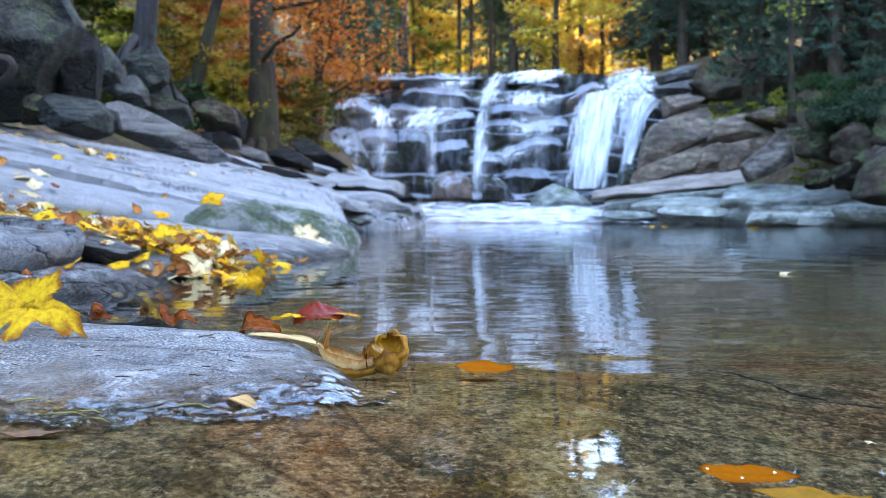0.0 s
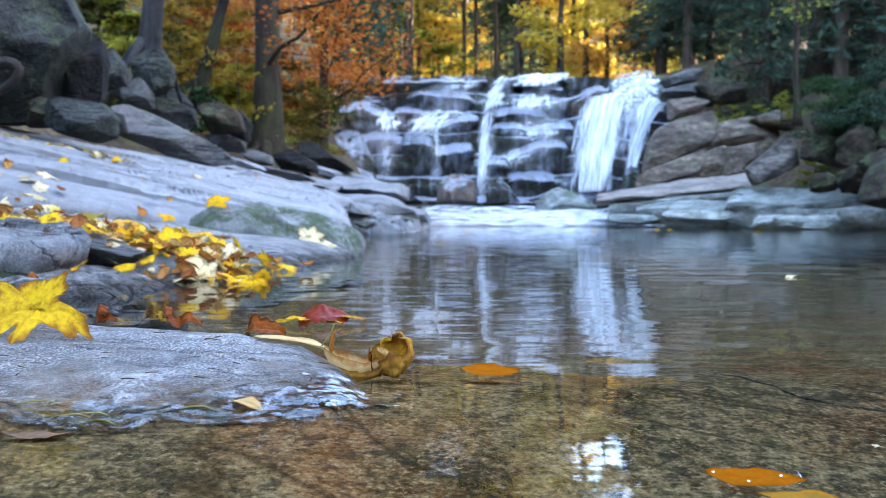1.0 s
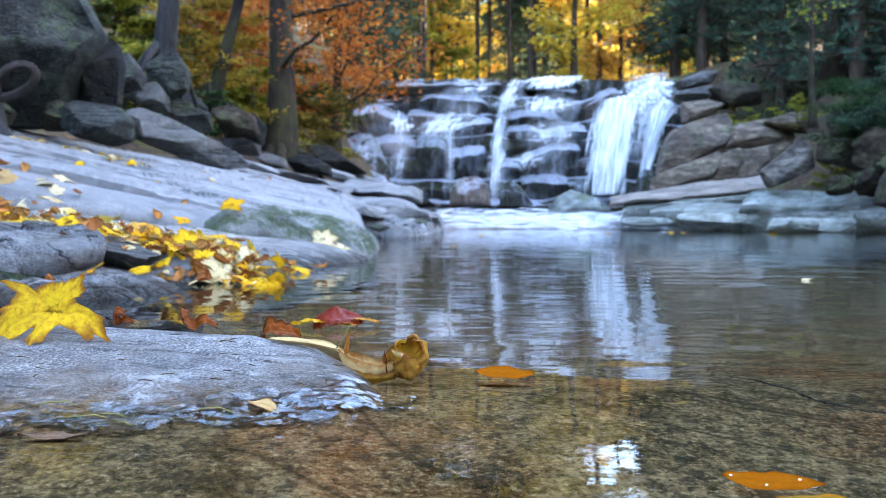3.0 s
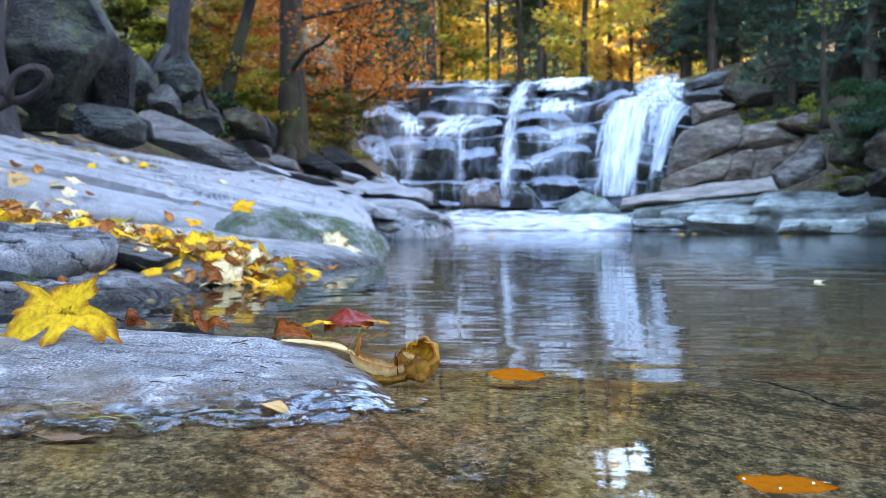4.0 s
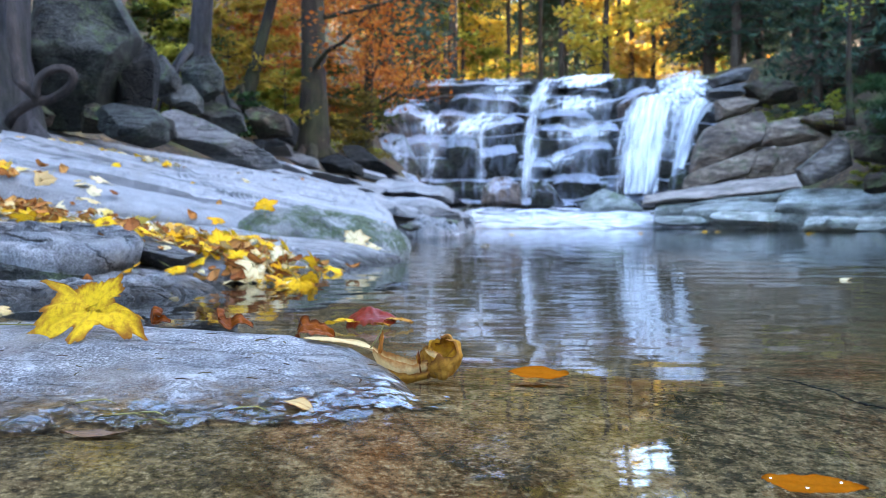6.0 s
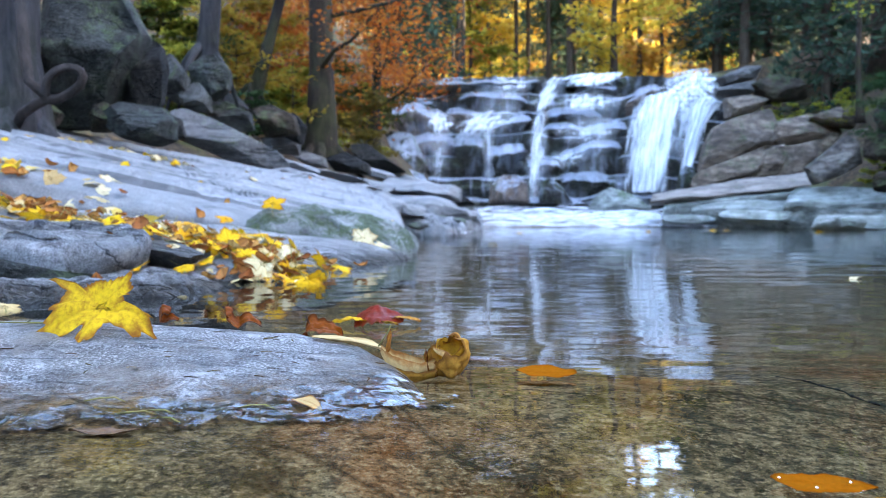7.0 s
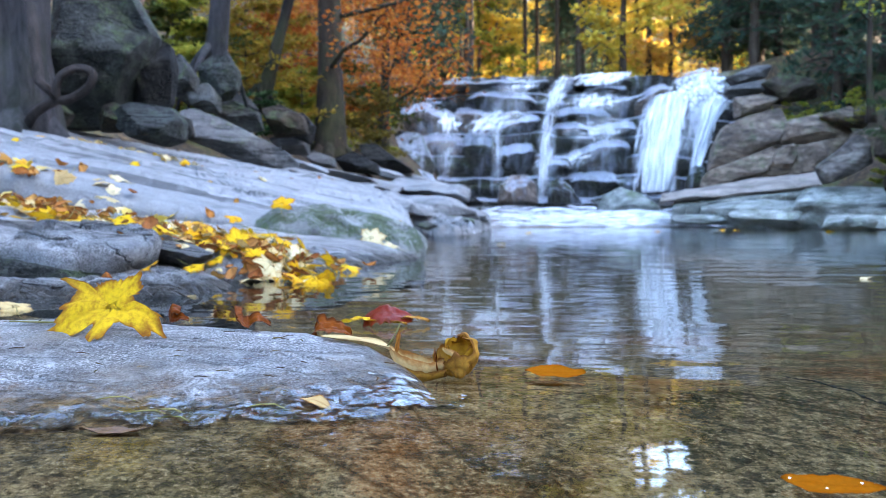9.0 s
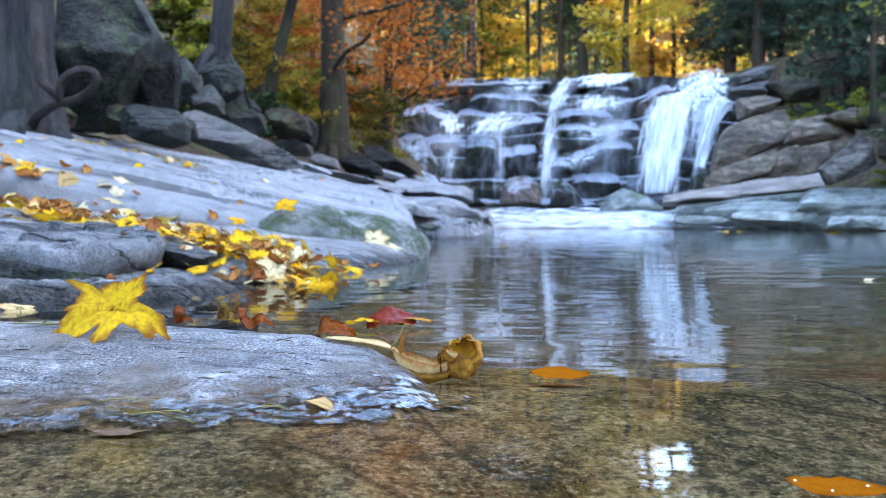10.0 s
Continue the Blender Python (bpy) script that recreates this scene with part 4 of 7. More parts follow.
stone("fall_stone", [(2.76, 0.50), (3.01, 0.96), (3.51, 1.21), (4.13, 1.00), (4.72, 0.60), (4.75, 0.39), (3.69, 0.35)], 27.20, 0.70, "grey-green wet boulder at the foot of the waterfall", SHELF, ((0.3, 0.7, 0.7), (-0.7, 0.2, 0.9)), 203, group=LEDGES, category="boulder")
stone("fall_stone", [(5.72, 1.03), (5.82, 1.62), (6.04, 1.95), (6.34, 1.84), (6.41, 1.02)], 28.30, 0.50, "wet dark rock between the white curtains", WET_CLIFF, (), 204, group=LEDGES, category="rock")
stone("fall_stone", [(-4.21, 1.82), (-4.10, 2.36), (-3.63, 2.53), (-3.08, 2.12), (-2.67, 1.71), (-2.78, 1.37), (-3.63, 1.44)], 25.50, 0.60, "wet dark rock splashed with white water", WET_CLIFF, ((0.3, 0.8, 0.7), (0, -0.4, 0.9)), 205, group=LEDGES, category="rock")
stone("fall_stone", [(-2.83, 1.75), (-2.18, 1.49), (-1.98, 1.16), (-2.51, 1.03), (-3.16, 1.26)], 24.50, 0.50, "wet dark rock splashed with white water", WET_CLIFF, ((0.3, 0.8, 0.7),), 206, group=LEDGES, category="rock")


def veil(name, top_left, top_right, foot_left, foot_right, label, material, bulge=0.3, seed=1, nu=60, nv=40, fold=0.06, kind=""):
    """A sheet of falling water between a top and a foot line, with folds."""
    tl, tr, fl, fr = (np.array(p) for p in (top_left, top_right, foot_left, foot_right))
    v, u = np.meshgrid(np.linspace(0, 1, nu), np.linspace(0, 1, nv), indexing="ij")
    drop = v ** 1.1
    flow = 1 - (1 - v) ** 1.6
    p = np.empty((nu, nv, 3))
    for k in range(3):
        w = flow if k < 2 else drop
        p[..., k] = (tl[k] * (1 - u) + tr[k] * u) * (1 - w) + (fl[k] * (1 - u) + fr[k] * u) * w
    p[..., 1] -= bulge * np.sin(v * math.pi) * 0.6 - fold * vnoise(u * 9, v * 1.4, 0, seed, 3)
    p[..., 0] += 0.05 * vnoise(u * 5, v * 6, 0, seed + 3, 3)
    p[..., 2] += 0.05 * vnoise(u * 6, v * 3, 0, seed + 4, 3) * (1 - v)
    return thing(name, label, "water", "" if kind else "strands of the waterfall", kind, mesh_of(name, p.reshape(-1, 3), grid_faces(nu, nv), material, np.stack([u, v], -1).reshape(-1, 2)))


veil("water_curtain", (5.649, 30.600, 5.453), (7.802, 30.600, 5.473), (5.015, 29.500, 3.657), (7.639, 29.500, 3.461), "lacy white water breaking over the cliff lip", FALL_LACE, 0.1, 2, 60, 60, 0.12)
veil("water_curtain", (5.873, 30.500, 5.435), (7.615, 30.500, 5.456), (5.425, 29.600, 3.964), (7.390, 29.600, 3.669), "lacy white water breaking over the cliff lip", FALL_LACE, 0.1, 22, 60, 60, 0.12)
veil("water_curtain", (4.646, 29.900, 4.359), (6.234, 29.900, 4.598), (3.950, 28.600, 1.064), (5.659, 28.600, 1.102), "broad white curtain of falling water", FALL_DENSE, 0.25, 3, 80, 50, 0.12)
veil("water_curtain", (5.066, 29.800, 4.484), (6.253, 29.800, 4.583), (4.315, 28.500, 1.098), (5.564, 28.500, 1.136), "broad white curtain of falling water", FALL_DENSE, 0.25, 18, 80, 50, 0.12)
veil("water_curtain", (6.609, 29.800, 4.484), (7.598, 29.800, 4.385), (5.849, 28.600, 1.178), (6.305, 28.600, 1.178), "white strand falling beside a brown rock", FALL_DENSE, 0.2, 4, 80, 40, 0.1)
veil("water_curtain", (5.877, 29.900, 4.498), (6.969, 29.900, 4.498), (5.565, 28.900, 1.994), (6.371, 28.900, 2.051), "thin water between the white curtains", FALL_FILM, 0.2, 19, 80, 40, 0.1)
veil("water_strand", (1.489, 30.300, 5.180), (2.535, 30.300, 5.220), (0.996, 29.400, 3.587), (1.874, 29.400, 3.645), "narrow white strand of falling water", FALL_THIN, 0.25, 5)
veil("water_strand", (1.684, 30.200, 5.183), (2.326, 30.200, 5.203), (1.090, 29.300, 3.497), (1.634, 29.300, 3.575), "narrow white strand of falling water", FALL_THIN, 0.25, 45)
veil("water_strand", (1.015, 29.400, 3.841), (1.796, 29.400, 3.841), (0.824, 28.200, 0.752), (1.386, 28.200, 0.752), "narrow white strand of falling water", FALL_THIN, 0.3, 6)
veil("water_strand", (1.051, 29.300, 3.731), (1.518, 29.300, 3.731), (0.858, 28.100, 0.712), (1.269, 28.100, 0.712), "narrow white strand of falling water", FALL_THIN, 0.3, 46)
veil("water_strand", (-0.767, 29.600, 3.964), (-0.177, 29.600, 3.964), (-0.603, 28.400, 0.982), (-0.075, 28.400, 0.982), "thin strand of falling water", FALL_FILM, 0.3, 7)
veil("water_strand", (-2.773, 29.000, 3.983), (-1.347, 29.400, 3.743), (-2.416, 28.200, 2.849), (-1.490, 28.400, 2.962), "white film of water over a rock hump", FALL_THIN, 0.3, 8)
veil("water_strand", (-2.416, 28.200, 2.943), (-1.578, 28.300, 2.952), (-2.343, 28.000, 1.250), (-1.748, 28.000, 1.250), "thin strand of falling water", FALL_FILM, 0.2, 9)
veil("water_sheet", (2.475, 30.800, 5.385), (4.520, 30.800, 5.426), (2.126, 30.200, 4.842), (4.131, 30.200, 4.882), "white water running over the cliff lip", FALL_DENSE, 0.1, 10, 20, 50)
veil("water_sheet", (1.925, 30.200, 4.642), (4.331, 30.200, 4.542), (1.690, 29.600, 3.865), (4.245, 29.600, 3.924), "white water running over a ledge", FALL_THIN, 0.1, 11, 20, 50)
veil("water_sheet", (-1.375, 30.000, 4.015), (1.116, 30.000, 4.015), (-1.823, 29.200, 2.943), (0.116, 29.200, 3.040), "white water running over a ledge", FALL_THIN, 0.1, 12, 20, 50)
veil("water_sheet", (1.504, 29.800, 3.593), (4.472, 29.800, 3.692), (1.479, 29.300, 2.855), (4.300, 29.300, 2.564), "white water running over a ledge", FALL_FILM, 0.1, 13, 20, 50)
veil("water_sheet", (1.288, 29.400, 2.533), (3.436, 29.400, 2.669), (1.258, 28.700, 1.753), (2.973, 28.700, 2.039), "thin water running over a ledge", FALL_FILM, 0.1, 14, 20, 50)
veil("water_sheet", (-0.492, 30.900, 5.361), (1.354, 30.900, 5.319), (-0.882, 30.200, 4.542), (1.324, 30.200, 4.441), "thin water running over the cliff lip", FALL_FILM, 0.1, 15, 20, 50)

veil("water_film", (-1.648, 30.500, 5.142), (1.168, 30.500, 5.077), (-1.298, 28.900, 2.632), (1.033, 28.900, 2.620), "thin film of water over the ledges", FALL_MIST, 0.25, 70, 70, 60, 0.10, "structure")
veil("water_film", (1.478, 30.300, 4.923), (4.585, 30.300, 4.857), (1.708, 28.400, 1.303), (4.071, 28.400, 1.295), "thin film of water over the ledges", FALL_MIST, 0.25, 71, 70, 60, 0.10, "structure")
veil("water_film", (-4.005, 29.600, 3.941), (-1.602, 29.600, 3.631), (-3.040, 27.900, 1.113), (-1.403, 27.900, 1.034), "thin film of water over a rock hump", FALL_MIST, 0.25, 72, 70, 60, 0.10, "structure")
veil("water_film", (1.005, 29.800, 4.106), (1.885, 29.800, 4.100), (0.577, 28.000, 0.698), (1.777, 28.000, 0.696), "spray beside the narrow strand", FALL_MIST, 0.25, 73, 70, 60, 0.10, "structure")

# the white water that runs from the foot of the falls into the pool
fx, fy = np.meshgrid(np.linspace(-1.6, 6.6, 90), np.linspace(20.6, 28.2, 60))
fy = fy - 2.4 * smooth(2.8, 5.5, fx) * (28.2 - fy) / 7.6
fz = np.maximum(land(fx, fy), -0.02) + 0.05 + 0.05 * vnoise(fx * 1.5, fy * 1.5, 0, 33, 4)
fz = np.where((fx < -0.9) | (fx > 6.0), fz - 0.25, fz)
thing("white_water", "white foaming water below the falls", "water", "", "structure",
      mesh_of("white_water", np.stack([fx, fy, fz], -1).reshape(-1, 3), grid_faces(*fx.shape), FOAM, np.stack([(fx + 1.6) / 8.2 * 0.94 + 0.03, (fy - 20.6) / 7.6], -1).reshape(-1, 2)))

# white water between the ledges of the near bank
fx, fy = np.meshgrid(np.linspace(0, 1, 50), np.linspace(9.5, 20.5, 70))
uv = np.stack([fx * 0.94 + 0.03, (fy - 9.5) / 11.0], -1)
fx = -0.125 * fy + 0.25 + fx * (0.05 * fy + 0.25)
fz = 0.035 + 0.02 * vnoise(fx * 3, fy * 2, 0, 35, 3)
thing("white_water", "white water splashing between flat ledges", "water", "", "structure",
      mesh_of("white_water", np.stack([fx, fy, fz], -1).reshape(-1, 3), grid_faces(*fx.shape), FOAM, uv.reshape(-1, 2)))

# ---- rocks of the far banks ----
FAR = "rocks of the far bank"
stone("cliff_block", [(5.94, 2.35), (6.25, 2.88), (6.68, 3.09), (7.91, 3.45), (8.06, 3.05), (7.87, 2.39), (6.82, 1.94), (5.80, 1.55)], 25.60, 0.90, "brown-grey bedded rock beside the falls", BROWN_ROCK, ((-0.5, 0.3, 0.75), (0.1, 0.75, 0.72)), 51, group=FAR, category="rock")
stone("cliff_block", [(5.51, 1.38), (5.70, 1.57), (7.45, 2.23), (7.59, 2.02), (7.29, 1.47), (6.43, 1.25), (5.48, 1.09)], 24.90, 0.60, "brown-grey bedded rock beside the falls", BROWN_ROCK, ((0, 0.6, 0.75),), 52, group=FAR, category="rock")
stone("cliff_block", [(7.14, 1.36), (7.52, 2.17), (7.97, 2.32), (8.07, 2.00), (7.76, 1.43), (7.40, 1.33)], 24.70, 0.50, "brown-grey bedded rock beside the falls", BROWN_ROCK, ((-0.4, 0.4, 0.8),), 53, group=FAR, category="rock")
stone("cliff_block", [(7.70, 1.42), (7.99, 2.22), (9.43, 2.50), (9.14, 1.96), (8.66, 1.51)], 24.60, 0.60, "brown-grey bedded rock beside the falls", BROWN_ROCK, ((0, -0.3, 0.85), (-0.3, 0.4, 0.8)), 54, group=FAR, category="rock")
stone("cliff_block", [(7.73, 2.32), (7.92, 3.02), (8.90, 3.20), (9.66, 3.01), (9.84, 2.52), (8.91, 2.33)], 25.20, 0.70, "brown-grey bedded rock beside the falls", BROWN_ROCK, ((0, 0.7, 0.7), (-0.4, 0.1, 0.85)), 55, group=FAR, category="rock")
stone("cliff_block", [(8.70, 3.07), (9.42, 3.32), (10.05, 3.40), (10.18, 3.11), (9.90, 2.71), (9.36, 2.81)], 24.80, 0.60, "brown-grey bedded rock beside the falls", BROWN_ROCK, ((0, 0.7, 0.7),), 56, group=FAR, category="rock")
stone("cliff_block", [(9.13, 2.26), (9.43, 2.60), (10.04, 2.65), (10.36, 1.66), (9.60, 1.51)], 24.00, 0.60, "brown-grey bedded rock beside the falls", BROWN_ROCK, (), 57, group=FAR, category="rock")
stone("cliff_block", [(7.13, 4.83), (8.00, 5.19), (8.57, 5.22), (8.39, 4.80), (7.32, 4.56)], 28.80, 0.70, "brown-grey bedded rock beside the falls", GREY_ROCK, ((0, 0.6, 0.75),), 58, group=FAR, category="rock")
stone("cliff_block", [(7.00, 4.43), (8.28, 4.71), (8.46, 4.44), (7.97, 4.16), (7.00, 4.13)], 28.40, 0.70, "brown-grey bedded rock beside the falls", GREY_ROCK, ((0, 0.6, 0.75),), 59, group=FAR, category="rock")
stone("cliff_block", [(7.05, 3.99), (7.83, 4.09), (8.40, 3.94), (8.02, 3.58), (7.13, 3.34)], 27.60, 0.80, "brown-grey bedded rock beside the falls", BROWN_ROCK, ((-0.2, 0.7, 0.75),), 60, group=FAR, category="rock")
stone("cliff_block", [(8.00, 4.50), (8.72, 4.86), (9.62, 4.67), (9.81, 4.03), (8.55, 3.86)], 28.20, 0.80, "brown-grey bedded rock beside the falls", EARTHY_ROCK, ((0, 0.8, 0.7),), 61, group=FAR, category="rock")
stone("tilted_block", [(6.59, 1.29), (6.97, 1.58), (7.49, 2.01), (7.68, 1.85), (7.78, 1.38), (7.31, 1.11), (6.79, 0.92)], 19.00, 0.45, "tilted angular block with a pale top edge", BLOCK_ROCK, ((-0.55, 0.75, 0.62), (0.5, -0.4, 0.85)), 71, group=FAR, category="rock", chips=2)
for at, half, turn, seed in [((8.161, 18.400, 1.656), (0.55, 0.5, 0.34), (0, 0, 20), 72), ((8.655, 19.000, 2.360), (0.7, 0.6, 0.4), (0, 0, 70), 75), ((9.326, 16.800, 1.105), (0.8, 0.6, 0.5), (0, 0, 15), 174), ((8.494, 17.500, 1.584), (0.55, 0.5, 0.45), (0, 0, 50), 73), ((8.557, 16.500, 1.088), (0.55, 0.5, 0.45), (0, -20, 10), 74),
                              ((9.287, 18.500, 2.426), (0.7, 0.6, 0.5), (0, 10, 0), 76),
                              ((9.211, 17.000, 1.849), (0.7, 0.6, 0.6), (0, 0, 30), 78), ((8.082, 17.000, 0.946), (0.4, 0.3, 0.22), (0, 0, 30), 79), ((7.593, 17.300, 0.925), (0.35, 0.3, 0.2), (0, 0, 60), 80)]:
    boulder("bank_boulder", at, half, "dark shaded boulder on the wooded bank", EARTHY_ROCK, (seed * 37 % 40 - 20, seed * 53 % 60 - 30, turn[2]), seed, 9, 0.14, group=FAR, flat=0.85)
for back_left, back_right, nose_left, nose_right, deep, surface, seed in [
    ((4.953, 22.200, 0.662), (10.317, 16.600, 0.697), (4.685, 21.000, 0.413), (9.198, 14.800, 0.249), 0.42, SHELF, 61),
    ((6.585, 19.600, 0.867), (11.147, 17.200, 0.784), (6.126, 18.600, 0.511), (10.369, 16.000, 0.402), 0.34, SHELF, 64),
    ((4.098, 23.200, 0.930), (8.411, 23.200, 1.480), (3.868, 21.900, 0.660), (7.940, 21.900, 1.060), 0.09, PALE_LEDGE, 65),
    ((4.3, 22.600, 0.74), (8.3, 22.600, 1.05), (4.1, 21.500, 0.50), (7.9, 21.500, 0.86), 0.55, SHELF, 67),
    ((5.946, 16.400, 0.255), (6.588, 15.600, 0.252), (5.656, 15.600, 0.128), (6.335, 15.000, 0.120), 0.16, SHELF, 66)]:
    bed_of_rock("rock_shelf", back_left, back_right, nose_left, nose_right, deep, "pale brown ledge under the cliff blocks" if surface == PALE_LEDGE else "grey-green flat rock shelf at the pool's far edge", surface, 0.25 if surface == PALE_LEDGE else 0.6, seed, 0.12, FAR, 0.0, ends=0.15)
for at, half, turn, seed in [((5.417, 18.500, 0.239), (0.75, 0.4, 0.17), (0, 0, 0), 64), ((6.546, 15.500, 0.128), (0.7, 0.4, 0.15), (0, 0, 0), 65), ((4.685, 21.000, 0.190), (0.8, 0.5, 0.12), (0, 0, 0), 66)]:
    boulder("shelf_stone", at, half, "low dark wet stone at the waterline", SHELF, turn, seed, 8, 0.05, group=FAR, category="rock")

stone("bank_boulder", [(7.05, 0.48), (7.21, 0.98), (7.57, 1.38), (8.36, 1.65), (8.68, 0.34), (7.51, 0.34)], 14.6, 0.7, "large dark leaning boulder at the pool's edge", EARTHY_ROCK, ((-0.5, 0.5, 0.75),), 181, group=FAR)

# ---- rocks of the wooded bank beside the slab ----
BANK = "boulders on the wooded bank"
stone("boulder", [(-3.85, 1.34), (-3.78, 2.27), (-3.31, 2.35), (-3.05, 1.89), (-2.97, 1.74), (-3.03, 1.54), (-3.20, 1.27), (-3.33, 0.96), (-3.71, 0.94)], 6.90, 0.85, "huge dark boulder with a pale mossy crown", BOULDER, ((0.45, 0.85, 0.52), (0.40, -0.75, 0.62), (-0.4, -0.1, 0.8)), 81, group=BANK, category="boulder", chips=2, wobble=0.015)
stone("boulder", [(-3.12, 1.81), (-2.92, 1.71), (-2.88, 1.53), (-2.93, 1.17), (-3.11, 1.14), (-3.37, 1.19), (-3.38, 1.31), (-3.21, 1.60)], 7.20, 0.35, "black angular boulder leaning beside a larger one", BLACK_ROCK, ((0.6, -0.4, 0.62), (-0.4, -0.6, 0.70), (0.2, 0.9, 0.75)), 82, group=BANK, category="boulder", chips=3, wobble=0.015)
stone("boulder", [(-3.15, 1.06), (-3.00, 1.13), (-2.66, 1.08), (-2.56, 0.97), (-2.57, 0.82), (-2.72, 0.77), (-2.96, 0.83), (-3.14, 0.94)], 6.60, 0.30, "low rounded dark boulder on the slab", BOULDER, ((0.1, 0.75, 0.72),), 83, group=BANK, category="boulder", chips=3)
stone("boulder", [(-3.29, 1.29), (-3.18, 1.32), (-2.90, 1.22), (-2.56, 1.05), (-2.24, 0.89), (-2.07, 0.72), (-2.33, 0.70), (-2.67, 0.77), (-3.01, 0.91), (-3.27, 1.02)], 8.40, 0.35, "long beam-like grey rock lying on the bank", GREY_ROCK, ((0.55, 0.9, 0.62), (0, -0.5, 0.9)), 84, group=BANK, category="boulder", chips=2)
stone("stone", [(-3.60, 1.90), (-3.50, 1.97), (-3.31, 1.72), (-3.30, 1.51), (-3.43, 1.42), (-3.60, 1.56)], 8.90, 0.25, "grey broken stone in a heap on the bank", HEAP_ROCK, ((-0.4, 0.6, 0.7),), 85, group=BANK, category="rock")
stone("stone", [(-3.40, 1.88), (-3.23, 1.99), (-3.07, 1.99), (-2.94, 1.82), (-2.96, 1.61), (-3.14, 1.49), (-3.36, 1.57)], 9.20, 0.25, "grey broken stone in a heap on the bank", BOULDER, ((-0.3, 0.5, 0.75), (0.5, 0, 0.85)), 86, group=BANK, category="rock")
stone("stone", [(-3.37, 1.60), (-3.20, 1.66), (-3.07, 1.49), (-3.06, 1.33), (-3.25, 1.33), (-3.38, 1.42)], 8.90, 0.20, "grey broken stone in a heap on the bank", HEAP_ROCK, ((0, 0.7, 0.7),), 87, group=BANK, category="rock")
stone("stone", [(-3.30, 1.53), (-3.07, 1.53), (-2.82, 1.41), (-2.77, 1.20), (-3.02, 1.18), (-3.29, 1.36)], 9.50, 0.25, "grey broken stone in a heap on the bank", HEAP_ROCK, ((0.2, 0.7, 0.7),), 88, group=BANK, category="rock")
stone("stone", [(-3.39, 1.72), (-3.14, 1.69), (-2.97, 1.50), (-3.17, 1.50), (-3.41, 1.56)], 10.00, 0.25, "dark stone below the tree roots", BLACK_ROCK, ((0, 0.6, 0.75),), 89, group=BANK, category="rock")
stone("stone", [(-3.25, 1.22), (-3.06, 1.17), (-3.02, 0.98), (-3.19, 0.99)], 8.00, 0.20, "dark stone below the tree roots", BLACK_ROCK, (), 90, group=BANK, category="rock")
stone("stone", [(-3.32, 1.06), (-3.18, 1.15), (-3.07, 1.01), (-3.14, 0.90), (-3.30, 0.90)], 6.70, 0.20, "dark stone below the tree roots", EARTHY_ROCK, (), 91, group=BANK, category="rock")
stone("stone", [(-3.65, 1.07), (-3.47, 1.11), (-3.34, 1.01), (-3.39, 0.91), (-3.65, 0.92)], 6.30, 0.20, "dark stone below the tree roots", EARTHY_ROCK, ((0, 0.6, 0.75),), 92, group=BANK, category="rock")
stone("stone", [(-3.50, 1.76), (-3.24, 1.84), (-2.92, 1.68), (-2.84, 1.40), (-3.32, 1.36)], 12.00, 0.40, "dark stone below the tree roots", EARTHY_ROCK, ((0, 0.6, 0.75),), 93, group=BANK, category="rock")
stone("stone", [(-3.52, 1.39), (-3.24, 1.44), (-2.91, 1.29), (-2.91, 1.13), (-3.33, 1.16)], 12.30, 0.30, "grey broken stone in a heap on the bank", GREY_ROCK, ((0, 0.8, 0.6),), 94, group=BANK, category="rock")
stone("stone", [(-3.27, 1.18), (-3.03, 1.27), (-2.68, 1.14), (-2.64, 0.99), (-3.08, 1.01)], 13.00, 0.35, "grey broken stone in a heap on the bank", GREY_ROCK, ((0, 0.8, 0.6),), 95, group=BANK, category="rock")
stone("stone", [(-2.89, 1.22), (-2.56, 1.33), (-2.14, 1.10), (-2.11, 0.93), (-2.75, 0.99)], 14.00, 0.40, "dark stone below the tree roots", BLACK_ROCK, ((0, 0.8, 0.7),), 96, group=BANK, category="rock")
stone("stone", [(-2.90, 1.66), (-2.57, 1.68), (-2.13, 1.35), (-1.80, 1.11), (-2.35, 1.07), (-2.79, 1.33)], 16.50, 0.50, "dark stone below the tree roots", BLACK_ROCK, ((0.2, 0.8, 0.7),), 97, group=BANK, category="rock")
stone("stone", [(-3.47, 1.68), (-3.16, 1.85), (-2.97, 1.63), (-3.03, 1.35), (-3.34, 1.39)], 13.00, 0.30, "dark stone below the tree roots", BLACK_ROCK, ((0, 0.6, 0.75),), 98, group=BANK, category="rock")
slab("flat_slab", [(-1.9, 12.6), (-1.2, 12.0), (-0.75, 12.2), (-0.6, 13.0), (-0.9, 14.2), (-1.8, 14.4), (-2.4, 13.6)], 0.56, (-0.05, 0.03),
     "pale flat lens of rock with a dark undercut", GRANITE, edge=0.4, drop=0.22, deep=0.2, rough=0.03, scale=2, seed=101, group=BANK)
slab("flat_slab", [(-2.9, 9.6), (-2.0, 9.2), (-1.4, 9.6), (-1.5, 10.8), (-2.4, 11.4), (-3.2, 10.8)], 0.62, (-0.15, 0.06),
     "layered granite slab strewn with brown leaves", GRANITE, edge=0.3, drop=0.16, deep=0.3, rough=0.03, scale=2, strata=(0.3, 0.4, 0.06), seed=102, group=BANK)
